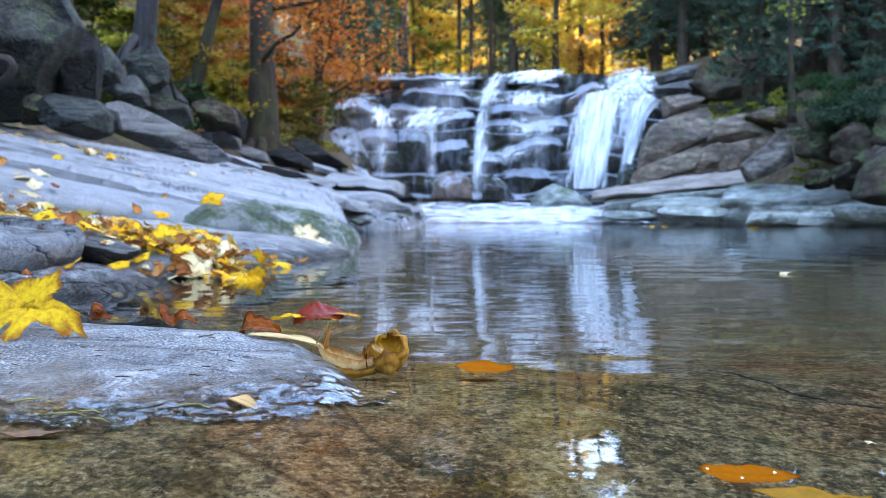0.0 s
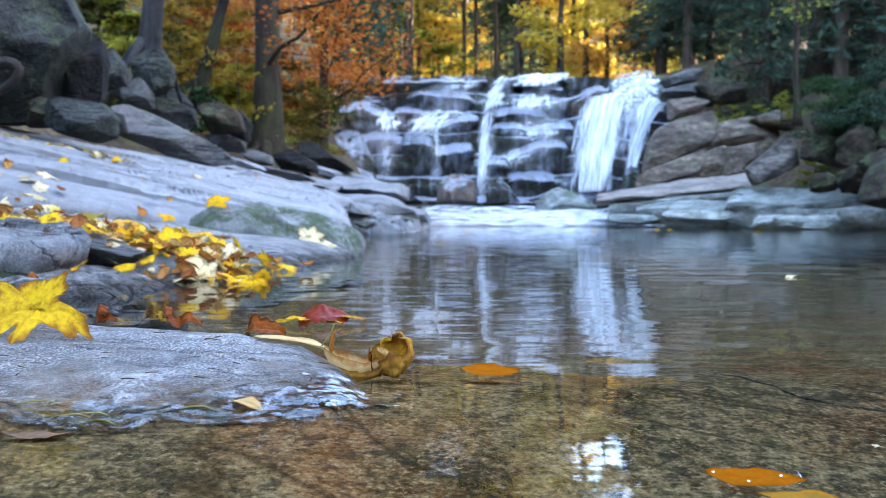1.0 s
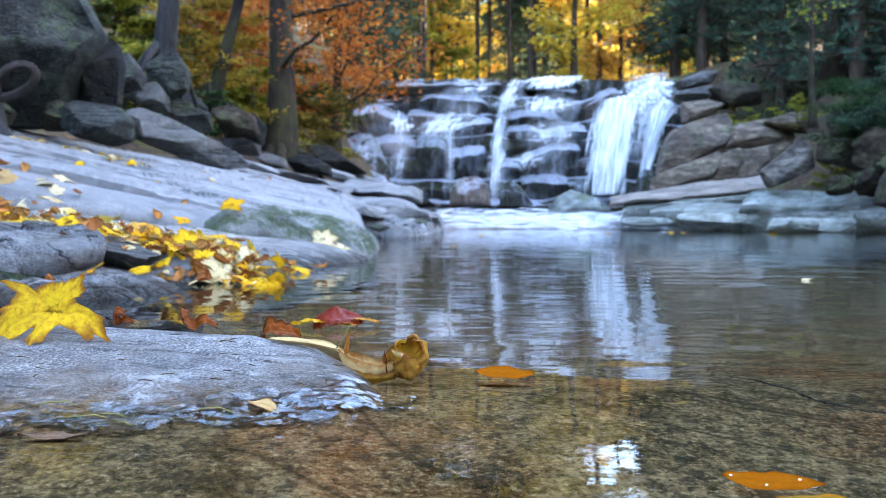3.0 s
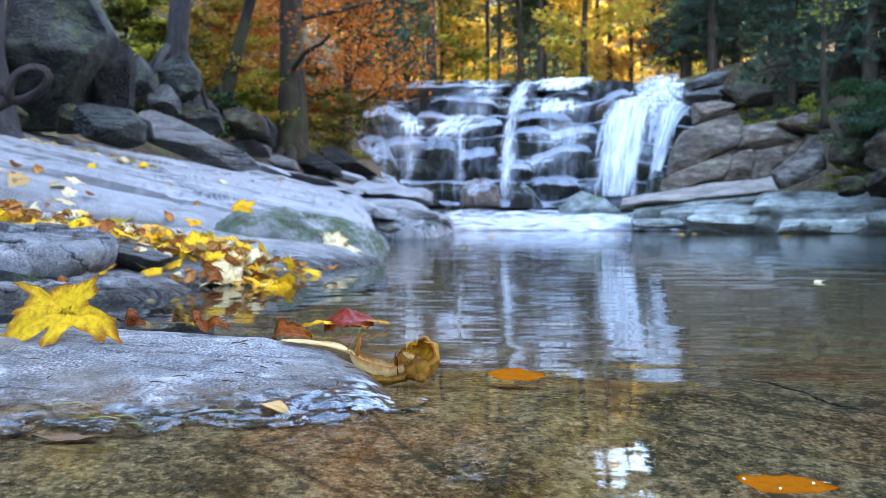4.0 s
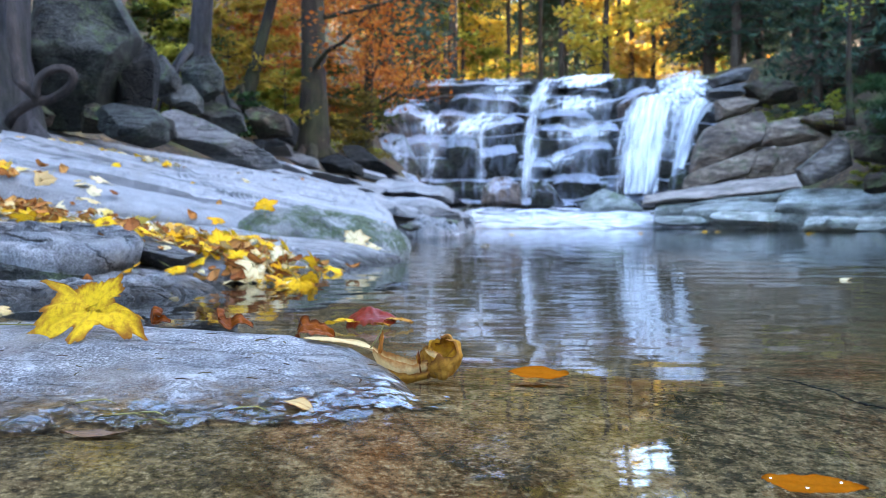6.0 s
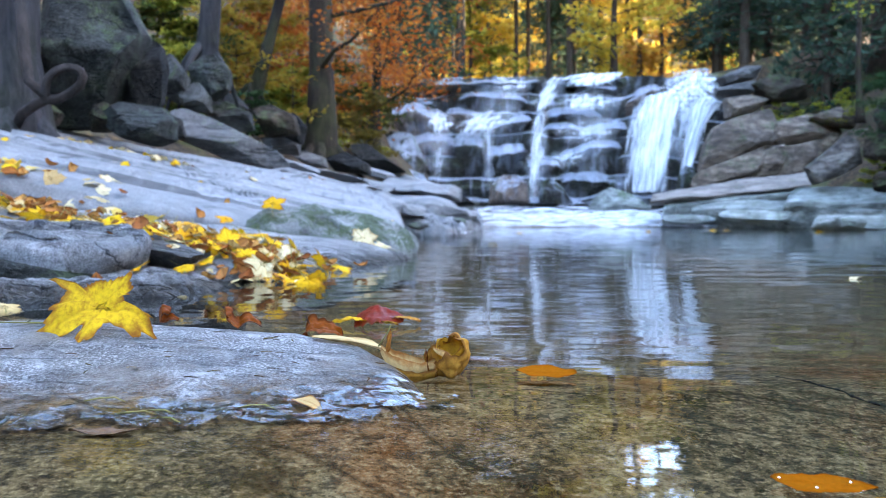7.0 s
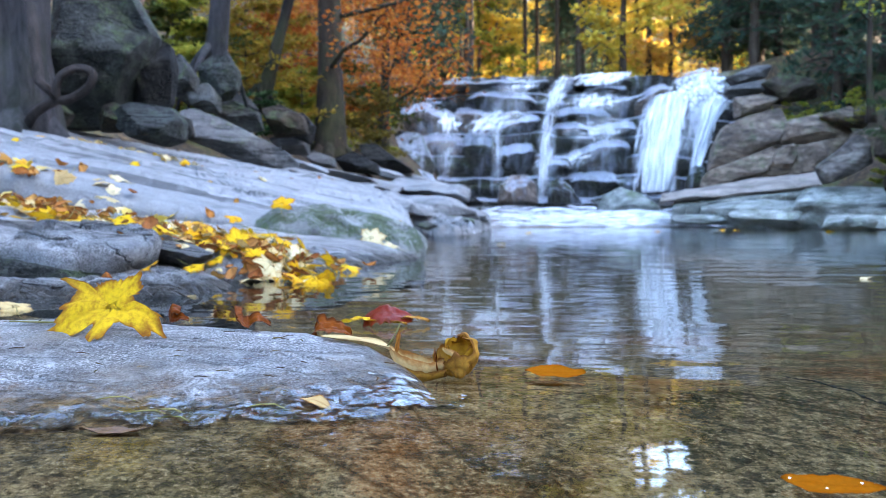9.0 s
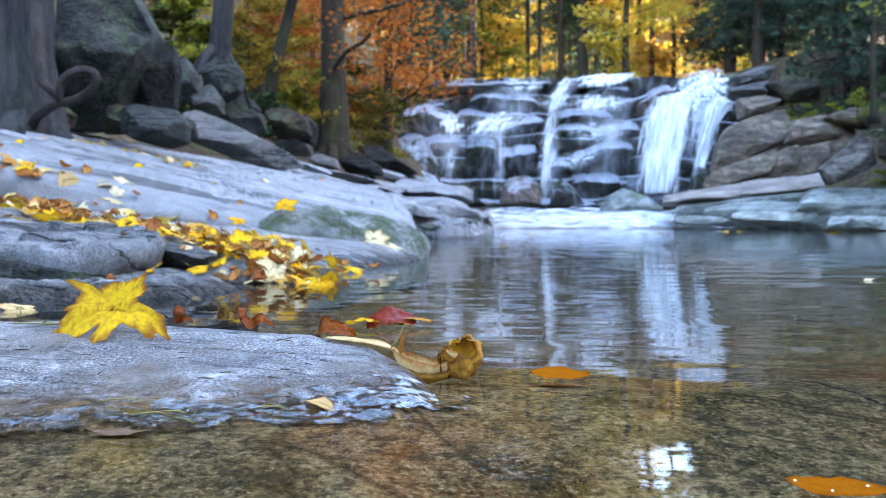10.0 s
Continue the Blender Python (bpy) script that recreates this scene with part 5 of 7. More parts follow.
slab("flat_slab", [(-1.5, 10.4), (-0.9, 9.6), (-0.5, 10.2), (-0.45, 12.0), (-0.5, 13.5), (-1.0, 13.2), (-1.5, 12.0)], 0.22, (-0.22, 0.02),
     "wet low granite ledge at the waterline", GRANITE, edge=0.12, drop=0.07, deep=0.3, rough=0.05, scale=3, strata=(0.9, 0.35, 0.07), wobble=0.12, seed=103, group=BANK)
slab("flat_slab", [(-1.4, 14.5), (-0.6, 13.6), (-0.35, 14.6), (-0.4, 17.0), (-0.5, 20.0), (-1.4, 20.0), (-1.9, 17.0)], 0.25, (-0.2, 0.02),
     "wet granite ledge splashed by white water", GRANITE, edge=0.15, drop=0.08, deep=0.4, rough=0.08, scale=2.5, strata=(0.9, 0.5, 0.09), wobble=0.12, seed=104, group=BANK)
for k, (at, half, turn) in enumerate([((-2.398, 10.500, 0.727), (0.5, 0.35, 0.10), (0, 10, 8)), ((-2.169, 11.500, 0.648), (0.55, 0.4, 0.10), (0, 9, -5)), ((-2.606, 12.500, 0.871), (0.6, 0.4, 0.10), (0, 12, 0)), ((-2.063, 13.000, 0.742), (0.5, 0.4, 0.12), (0, 12, 6)),
                                     ((-1.222, 10.000, 0.336), (0.5, 0.5, 0.10), (0, 8, 0)), ((-1.029, 12.500, 0.273), (0.5, 0.4, 0.10), (0, 6, 0)), ((-0.967, 15.500, 0.519), (0.6, 0.5, 0.14), (0, 8, 4)), ((-0.687, 15.000, 0.230), (0.45, 0.4, 0.10), (0, 6, 0)),
                                     ((-1.625, 17.000, 0.912), (0.8, 0.6, 0.2), (0, 16, 0)), ((-2.181, 15.000, 1.007), (0.6, 0.5, 0.14), (0, 16, 0)), ((-2.320, 9.600, 0.808), (0.45, 0.3, 0.08), (0, 14, 4)), ((-0.899, 10.500, 0.099), (0.4, 0.4, 0.07), (0, 5, 0))]):
    boulder("layered_slab", at, (half[0], half[1], half[2] * 0.75), "thin grey granite slab in layers on the bank", GRANITE, turn, 120 + k, 14, 0.06, 4, BANK, 0.62, "rock")
ledge((-2.11, 13.00, 0.65), (-1.27, 12.90, 0.64), (-0.67, 13.00, 0.52), 0.08, 1.3, 0.22, "pale lens of granite with a dark undercut", GRANITE, 141, 0.03, 0.25, BANK)
ledge((-2.90, 8.60, 0.68), (-2.37, 8.50, 0.50), (-1.78, 8.60, 0.41), 0.03, 1.0, 0.10, "thin granite layer with a dark lip", GRANITE, 142, 0.03, 0.25, BANK)
ledge((-3.13, 10.60, 0.86), (-2.53, 10.50, 0.69), (-1.87, 10.60, 0.54), 0.04, 1.2, 0.14, "thin granite layer with a dark lip", GRANITE, 143, 0.03, 0.25, BANK)
ledge((-2.59, 11.60, 0.62), (-1.95, 11.50, 0.52), (-1.34, 11.60, 0.40), 0.05, 1.2, 0.14, "thin granite layer strewn with brown leaves", GRANITE, 144, 0.03, 0.25, BANK)
ledge((-1.68, 13.00, 0.29), (-1.06, 12.90, 0.32), (-0.38, 13.00, 0.23), 0.05, 1.0, 0.08, "low wet granite ledge at the waterline", GRANITE, 145, 0.03, 0.25, BANK)
ledge((-1.70, 10.00, 0.13), (-1.15, 9.90, 0.17), (-0.62, 10.00, 0.12), 0.03, 1.0, 0.06, "low wet granite ledge at the waterline", GRANITE, 146, 0.03, 0.25, BANK)
stone("stone", [(-1.15, 0.33), (-0.84, 0.41), (-0.47, 0.31), (-0.39, 0.19), (-0.84, 0.16)], 12.2, 0.22, "small broken stone at the waterline", GREY_ROCK, ((0, 0.7, 0.7),), 151, group=BANK, category="rock")
stone("stone", [(-1.41, 0.21), (-1.10, 0.27), (-0.79, 0.18), (-0.93, 0.09), (-1.34, 0.10)], 10.4, 0.22, "small broken stone at the waterline", GREY_ROCK, ((0, 0.7, 0.7),), 152, group=BANK, category="rock")
stone("stone", [(-0.93, 0.56), (-0.61, 0.60), (-0.43, 0.46), (-0.78, 0.42)], 15.0, 0.22, "small broken stone at the waterline", BLACK_ROCK, ((0, 0.7, 0.7),), 153, group=BANK, category="rock")
stone("stone", [(-2.26, 0.76), (-2.05, 0.81), (-1.90, 0.69), (-2.13, 0.64)], 12.6, 0.22, "small broken stone at the waterline", BLACK_ROCK, ((0, 0.7, 0.7),), 154, group=BANK, category="rock")
stone("stone", [(-1.02, 0.13), (-0.88, 0.17), (-0.75, 0.12), (-0.88, 0.07)], 9.2, 0.22, "small broken stone at the waterline", HEAP_ROCK, ((0, 0.7, 0.7),), 155, group=BANK, category="rock")
boulder("mossy_stone", (-0.718, 11.500, 0.167), (0.3, 0.25, 0.08), "small dark mossy stone at the waterline", MOSSY, (0, 8, 0), 141, 7, 0.05, 4, BANK, 0.8, "rock")
# dark stones set below the block stand in for the shade of its undercut
boulder("dark_step", (-1.30, 2.14, 0.045), (0.26, 0.08, 0.05), "dark stone put in for the shade under the grey granite block", BOULDER, (0, 8, 9), 151, 8, 0.2, 4, "rocks of the bank", 0.75, "rock")
boulder("dark_step", (-1.80, 2.10, 0.05), (0.28, 0.08, 0.05), "dark stone put in for the shade under the grey granite block", BOULDER, (0, -6, -8), 152, 8, 0.2, 4, "rocks of the bank", 0.75, "rock")

# ---- trees ----
def bent(base, tip, n, sway, seed):
    """A path from base to tip that wanders a little."""
    b, t = Vector(base), Vector(tip)
    out = []
    for i in range(n + 1):
        f = i / n
        w = Vector((noise.noise(Vector((seed, f * 2.2, 1))), noise.noise(Vector((seed, f * 2.2, 9))), 0)) * sway * math.sin(f * math.pi * 0.9)
        out.append(b.lerp(t, f) + w)
    return out


def broadleaf(name, at, tall, girth, crown_from, reach, leaves, leaf, mat, bark, label, lean=(0, 0), seed=1, limbs=16, group="", droop=0.0, arc=(0, 360), roots=0, flare=1.0):
    """A leaf tree: flared trunk, limbs that spread in tiers, and single leaves along them."""
    rnd = random.Random(seed)
    rng = np.random.default_rng(seed)
    root = thing(name, label, "tree", group, "", None, at)
    path = bent((0, 0, -0.3), (lean[0], lean[1], tall), 14, girth * 1.2, seed)
    radii = [girth * (1.0 - 0.72 * i / 14 + (0.8 * flare if i == 0 else 0.32 * flare if i == 1 else 0)) for i in range(15)]
    path.insert(1, path[0].lerp(path[1], 0.55))
    radii.insert(1, girth * (1 + 0.42 * flare))
    pieces = [tube(path, radii, 14, 0.25, seed)]
    for k in range(roots):
        a = 2 * math.pi * k / roots + rnd.uniform(-0.4, 0.4)
        c, s = math.cos(a), math.sin(a)
        pieces.append(tube([(c * girth * 0.3, s * girth * 0.3, girth * 1.5), (c * girth * 1.4, s * girth * 1.4, girth * 0.35), (c * girth * 2.6, s * girth * 2.6, -0.15), (c * girth * 4, s * girth * 4, -0.7)],
                           [girth * 0.5, girth * 0.38, girth * 0.24, girth * 0.12], 8, 0.2, seed + k))
    v, f = joined(pieces)
    part("trunk", mesh_of("trunk", v, f, bark), root)
    spots, twigs = [], []
    for k in range(limbs):
        f = crown_from + (1 - crown_from) * (k + rnd.random()) / limbs
        i = min(14, int(f * 14) + 1)
        start = path[i]
        a = radians(rnd.uniform(*arc))
        length = reach * (1.1 - 0.55 * (f - crown_from) / (1 - crown_from)) * rnd.uniform(0.65, 1.15)
        rise = length * (0.25 - droop + rnd.uniform(-0.12, 0.15))
        tip = start + Vector((math.cos(a) * length, math.sin(a) * length, rise))
        line = bent(start, tip, 6, length * 0.12, seed * 7 + k)
        r0 = girth * 0.17 * (1.1 - f) + 0.015
        twigs.append(tube(line, [r0 * (1 - 0.85 * j / 6) for j in range(7)], 6))
        for j in range(7):
            g = 0.25 + 0.75 * j / 6
            q = line[min(5, int(g * 6))].lerp(line[min(6, int(g * 6) + 1)], g * 6 - min(5, int(g * 6)))
            side = Vector((-math.sin(a), math.cos(a), 0)) * (rnd.uniform(-1, 1) * length * 0.33 * (1.15 - g))
            end = q + side + Vector((0, 0, rnd.uniform(-0.1, 0.12) * length * 0.4))
            twigs.append(tube([q, q.lerp(end, 0.5), end], [0.014, 0.010, 0.004], 4))
            m = max(3, leaves // (limbs * 7))
            blob = rng.normal(size=(m, 3)) * np.array([0.16, 0.16, 0.055]) * length
            spots.append(np.array(q.lerp(end, 0.65)) + blob)
    v, f = joined(twigs)
    part("branchwork", mesh_of("branchwork", v, f, bark), root)
    v, f = leaf_cloud(np.concatenate(spots), leaf, seed, 0.45)
    part("crown", mesh_of("crown", v, f, mat, shade=False), root)
    return root


def conifer(name, at, tall, girth, crown_from, reach, label, seed=1, whorls=18, per=8, group="", mat=NEEDLES, bark=BARK_FAR, spray=0.085, dense=19):
    """A spruce: straight trunk, whorls of drooping boughs, each hung with short needle sprays."""
    rnd = random.Random(seed)
    rng = np.random.default_rng(seed)
    root = thing(name, label, "tree", group, "", None, at)
    pieces = [tube([(0, 0, -0.4), (0, 0, 0.3), (0.02, 0, tall * 0.3), (0, 0.03, tall * 0.7), (0, 0, tall)], [girth * 1.5, girth, girth * 0.85, girth * 0.5, 0.02], 10, 0.15, seed)]
    spots = []
    for w in range(whorls):
        f = crown_from + (1 - crown_from) * (w + rnd.random() * 0.6) / whorls
        for k in range(per):
            a = rnd.uniform(0, 2 * math.pi)
            length = reach * (1.05 - 0.95 * (f - crown_from) / (1 - crown_from)) * rnd.uniform(0.7, 1.1)
            b = Vector((0, 0, f * tall))
            d = Vector((math.cos(a), math.sin(a), 0))
            line = [b, b + d * length * 0.5 - Vector((0, 0, length * 0.08)), b + d * length - Vector((0, 0, length * 0.30))]
            pieces.append(tube(line, [girth * 0.12 + 0.008, girth * 0.07 + 0.005, 0.005], 4))
            t = rng.random((dense, 1)) ** 0.7
            q = np.array(line[0]) * (1 - t) ** 2 + 2 * np.array(line[1]) * t * (1 - t) + np.array(line[2]) * t ** 2
            q = q + rng.normal(size=(dense, 3)) * np.array([0.14, 0.14, 0.07]) * length * (1.2 - t)
            spots.append(q)
    v, f = joined(pieces)
    part("trunk", mesh_of("trunk", v, f, bark), root)
    v, f = leaf_cloud(np.concatenate(spots), spray, seed, 0.6, 5.0)
    part("crown", mesh_of("crown", v, f, mat, shade=False), root)
    return root


def on_land(x, y, sink=0.05):
    return (x, y, float(land(x, y)) - sink)


# large trees of the bank
broadleaf("beech_tree", on_land(-3.273, 15.500), 13, 0.25, 0.2, 3.4, 12000, 0.058, ORANGE_LEAVES, BARK_BROWN, "tall beech with a mossy brown trunk and orange leaves", (-0.1, 0.2), 3, 26, roots=6)
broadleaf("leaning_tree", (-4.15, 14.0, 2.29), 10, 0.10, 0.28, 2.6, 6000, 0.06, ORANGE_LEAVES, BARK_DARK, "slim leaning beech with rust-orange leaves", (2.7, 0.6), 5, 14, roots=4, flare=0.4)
broadleaf("grey_tree", (-3.35, 9.5, 2.00), 9, 0.115, 0.5, 2.2, 1500, 0.09, LIME_LEAVES, BARK_GREY, "smooth grey beech trunk rooted among stones", (0.9, 0.3), 7, 10, roots=4, flare=0.35)
broadleaf("grey_tree", on_land(-3.633, 6.000), 8, 0.31, 0.6, 2.0, 1200, 0.09, LIME_LEAVES, BARK_GREY, "thick grey beech trunk with a looping root", (-0.3, 0.4), 9, 10, roots=6)
loop = bpy.data.objects["grey_tree.001"]
ring = [(0.60 + (0.13 + 0.05 * math.cos(radians(k))) * math.cos(radians(k)), -0.32 - 0.02 * math.sin(radians(k)), 0.58 + (0.085 + 0.02 * math.cos(radians(k))) * math.sin(radians(k)) + 0.06 * math.cos(radians(k))) for k in range(200, -160, -12)]
line = [(0.22, -0.10, 1.20), (0.30, -0.20, 0.90), (0.38, -0.28, 0.62)] + ring + [(0.42, -0.28, 0.46), (0.30, -0.24, 0.40), (0.16, -0.16, 0.25)]
v, f = tube(line, [0.036 - 0.010 * math.sin(math.pi * k / len(line)) for k in range(len(line))], 12, 0.45, 3)
part("looping_root", mesh_of("looping_root", v, f, ROOT), loop, "looping brown root")
broadleaf("orange_tree", on_land(-3.124, 21.000), 9, 0.12, 0.12, 2.8, 11000, 0.065, ORANGE_LEAVES, BARK_BROWN, "young beech with layered orange leaves", (0.4, -0.3), 13, 18)
broadleaf("yellow_shrub", on_land(-3.798, 15.500), 1.7, 0.025, 0.1, 0.8, 2600, 0.045, LIME_LEAVES, BARK_BROWN, "yellow-green bush on the bank", (0, 0), 15, 12, "shrubs of the bank")
broadleaf("yellow_shrub", on_land(-2.603, 17.500), 1.5, 0.025, 0.1, 0.8, 2600, 0.045, OLIVE_LEAVES, BARK_BROWN, "olive-brown bush on the bank", (0, 0), 16, 12, "shrubs of the bank")
broadleaf("yellow_shrub", on_land(-4.948, 18.000), 2.2, 0.03, 0.1, 1.2, 1800, 0.09, ORANGE_LEAVES, BARK_BROWN, "rust-orange bush behind the trunks", (0, 0), 17, 12, "shrubs of the bank")
broadleaf("yellow_shrub", on_land(-5.641, 24.000), 7.0, 0.06, 0.1, 2.4, 6000, 0.08, ORANGE_LEAVES, BARK_BROWN, "orange-leaved young tree behind the trunks", (0, 0), 19, 16, "shrubs of the bank")

# spruces of the wood above the falls
wood = "spruces of the wood"
first = conifer("spruce", on_land(-4.3, 36.000), 13, 0.20, 0.12, 2.4, "dark green spruce in the wood above the falls", 21, 24, 9, wood)
second = conifer("spruce", on_land(-2.104, 44.000), 15.5, 0.15, 0.50, 2.5, "tall spruce with a bare lower trunk", 22, 24, 9, wood)
third = conifer("spruce", on_land(3.375, 42.000), 15, 0.14, 0.48, 2.3, "tall spruce with a bare lower trunk", 23, 24, 8, wood)
rnd = random.Random(5)
for k, (px, d) in enumerate([(-5.2, 40), (-3.6, 47), (-2.6, 52), (-1.9, 44), (-0.6, 60), (0.9, 48), (1.7, 52), (2.6, 46), (3.4, 57), (4.6, 60), (5.4, 55), (-7.0, 48), (-9.0, 42), (5.2, 52), (13.2, 46),
                              (-4.4, 60), (-2.0, 64), (0.4, 66), (2.2, 68), (5.4, 70), (5, 67), (6, 62), (15.5, 58), (-10, 56), (-12.5, 50), (-6.5, 66), (14, 50), (16, 44), (-14, 40), (-16, 46), (18, 52), (-19, 40), (20, 40),
                              (4.0, 47), (6.6, 45), (-8.0, 60), (7.6, 70), (18, 66), (-13, 64)]):
    copy_thing((second, third, first, third, second)[k % 5] if abs(px) > 3 else (second, third)[k % 2], pose(*on_land(px, d, 0.1), 0, 0, rnd.uniform(0, 360)))
copy_thing(third, pose(*on_land(6.6, 41, 0.1), 0, 0, 70))
copy_thing(first, pose(*on_land(3.9, 57, 0.1), 0, 0, 40))
for px, d in [(-3.6, 41), (-4.8, 38), (-5.4, 44), (4.1, 48), (9.4, 38), (10.3, 41), (9.9, 35.5)]:
    copy_thing(first, pose(*on_land(px, d, 0.1), 0, 0, rnd.uniform(0, 360)))
right_wood = "spruces of the shaded bank"
for k, (px, d) in enumerate([(11, 24), (13, 21), (11.5, 31), (14.5, 26), (17, 22), (12.2, 40), (16, 33), (12.5, 36), (20, 28), (15.5, 18), (12.9, 45), (12, 42), (14, 38), (17, 38), (20, 34), (13.5, 30), (18, 28), (22, 36), (16, 46), (24, 42), (17, 25), (20, 22), (22, 27), (25, 32), (19, 31), (23, 24), (26, 27), (18, 19), (28, 36), (21, 18), (30, 30), (14.8, 30), (24, 20), (16.5, 22)]):
    tagged(copy_thing(first, pose(*on_land(px, d, 0.1), 0, 0, rnd.uniform(0, 360))), "dark shaded spruce on the rocky bank", "tree", right_wood)
for k in range(46):
    d = rnd.uniform(46, 84)
    px = rnd.uniform(-0.42, 0.42) * d
    if 0.11 < px / d < 0.21:
        continue
    copy_thing((second, third)[k % 2], pose(*on_land(px, d, 0.1), 0, 0, rnd.uniform(0, 360)))
left_wood = "trees of the hillside"
for k, (px, d) in enumerate([(-8.5, 20), (-10.5, 24), (-7.5, 27), (-12, 18), (-9.5, 32), (-14, 26), (-6.5, 33), (-12, 36), (-16, 20), (-11, 14), (-8.0, 36), (-18, 30), (-14, 12)]):
    tagged(copy_thing((second, first, third)[k % 3], pose(*on_land(px, d, 0.1), 0, 0, rnd.uniform(0, 360))), "dark spruce on the wooded hillside", "tree", left_wood)
broadleaf("spruce_bush", (8.30, 18.30, 2.00), 1.25, 0.03, 0.12, 1.05, 9000, 0.035, BUSH_NEEDLES, BARK_BROWN, "young green spruce on the bank above dark boulders", (0.15, 0), 31, 20, droop=0.12)
broadleaf("spruce_bush", (8.88, 17.90, 2.08), 1.3, 0.03, 0.12, 1.05, 9000, 0.035, NEEDLES, BARK_BROWN, "low dark spruce on the bank above dark boulders", (0.1, 0), 34, 20, droop=0.12)
conifer("spruce", (10.77, 25.00, 4.70), 14, 0.30, 0.25, 2.2, "spruce with a bare red-brown trunk on the bank", 35, 20, 8, "", NEEDLES, BARK_BROWN)
conifer("spruce", (12.14, 24.00, 4.45), 14, 0.24, 0.25, 2.2, "spruce with a bare red-brown trunk on the bank", 36, 20, 8, "", NEEDLES, BARK_BROWN)
broadleaf("bare_sapling", (8.16, 20.00, 2.66), 5.0, 0.07, 0.4, 1.0, 120, 0.08, LIME_LEAVES, BARK_BROWN, "thin bare sapling on the bank", (-0.1, 0), 33, 8)

# sunlit autumn trees of the clearing behind
gold = "golden trees of the clearing"
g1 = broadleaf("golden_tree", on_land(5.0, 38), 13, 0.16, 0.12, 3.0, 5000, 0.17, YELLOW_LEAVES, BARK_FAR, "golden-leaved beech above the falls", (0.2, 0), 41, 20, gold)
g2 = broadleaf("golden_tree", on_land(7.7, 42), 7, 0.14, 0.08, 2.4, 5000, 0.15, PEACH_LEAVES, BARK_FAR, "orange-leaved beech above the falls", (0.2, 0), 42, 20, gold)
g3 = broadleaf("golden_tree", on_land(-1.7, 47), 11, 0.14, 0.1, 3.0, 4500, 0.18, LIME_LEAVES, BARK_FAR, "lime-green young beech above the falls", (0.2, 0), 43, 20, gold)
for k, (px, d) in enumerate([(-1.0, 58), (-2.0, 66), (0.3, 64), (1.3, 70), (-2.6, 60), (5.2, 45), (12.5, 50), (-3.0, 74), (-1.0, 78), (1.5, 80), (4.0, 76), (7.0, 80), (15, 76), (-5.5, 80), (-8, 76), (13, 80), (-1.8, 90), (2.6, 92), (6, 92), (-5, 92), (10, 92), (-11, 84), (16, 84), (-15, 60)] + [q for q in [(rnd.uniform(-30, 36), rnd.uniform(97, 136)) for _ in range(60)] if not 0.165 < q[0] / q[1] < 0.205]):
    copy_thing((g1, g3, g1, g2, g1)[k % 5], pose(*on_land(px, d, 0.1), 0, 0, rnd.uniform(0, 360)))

# tufts and low shrubs on the rocky bank
for k, (px, d, tall) in enumerate([(8.112, 26.500, 0.5), (8.736, 26.000, 0.6), (9.147, 25.000, 0.5), (9.339, 24.000, 0.7), (8.943, 28.000, 0.8), (8.365, 19.500, 0.5), (8.177, 17.200, 0.35), (7.631, 17.000, 0.3), (9.702, 19.200, 0.7)]):
    z = max(float(land(px, d)), 3.128 if d > 22 else 0.0)
    broadleaf("low_shrub", (px, d, z - 0.1), tall, 0.012, 0.05, tall * 0.9, 700, 0.05, LIME_LEAVES, BARK_BROWN, "low green and brown shrub among the rocks", (0, 0), 60 + k, 9, "shrubs of the rocky bank")
for k, (px, d, tall) in enumerate([(-4.175, 12.600, 0.9), (-4.190, 11.600, 0.6), (-4.070, 13.500, 0.8)]):
    broadleaf("low_shrub", on_land(px, d), tall, 0.012, 0.05, tall * 0.7, 900, 0.05, BUSH_NEEDLES, BARK_BROWN, "dark green undergrowth on the bank", (0, 0), 80 + k, 10, "shrubs of the bank")

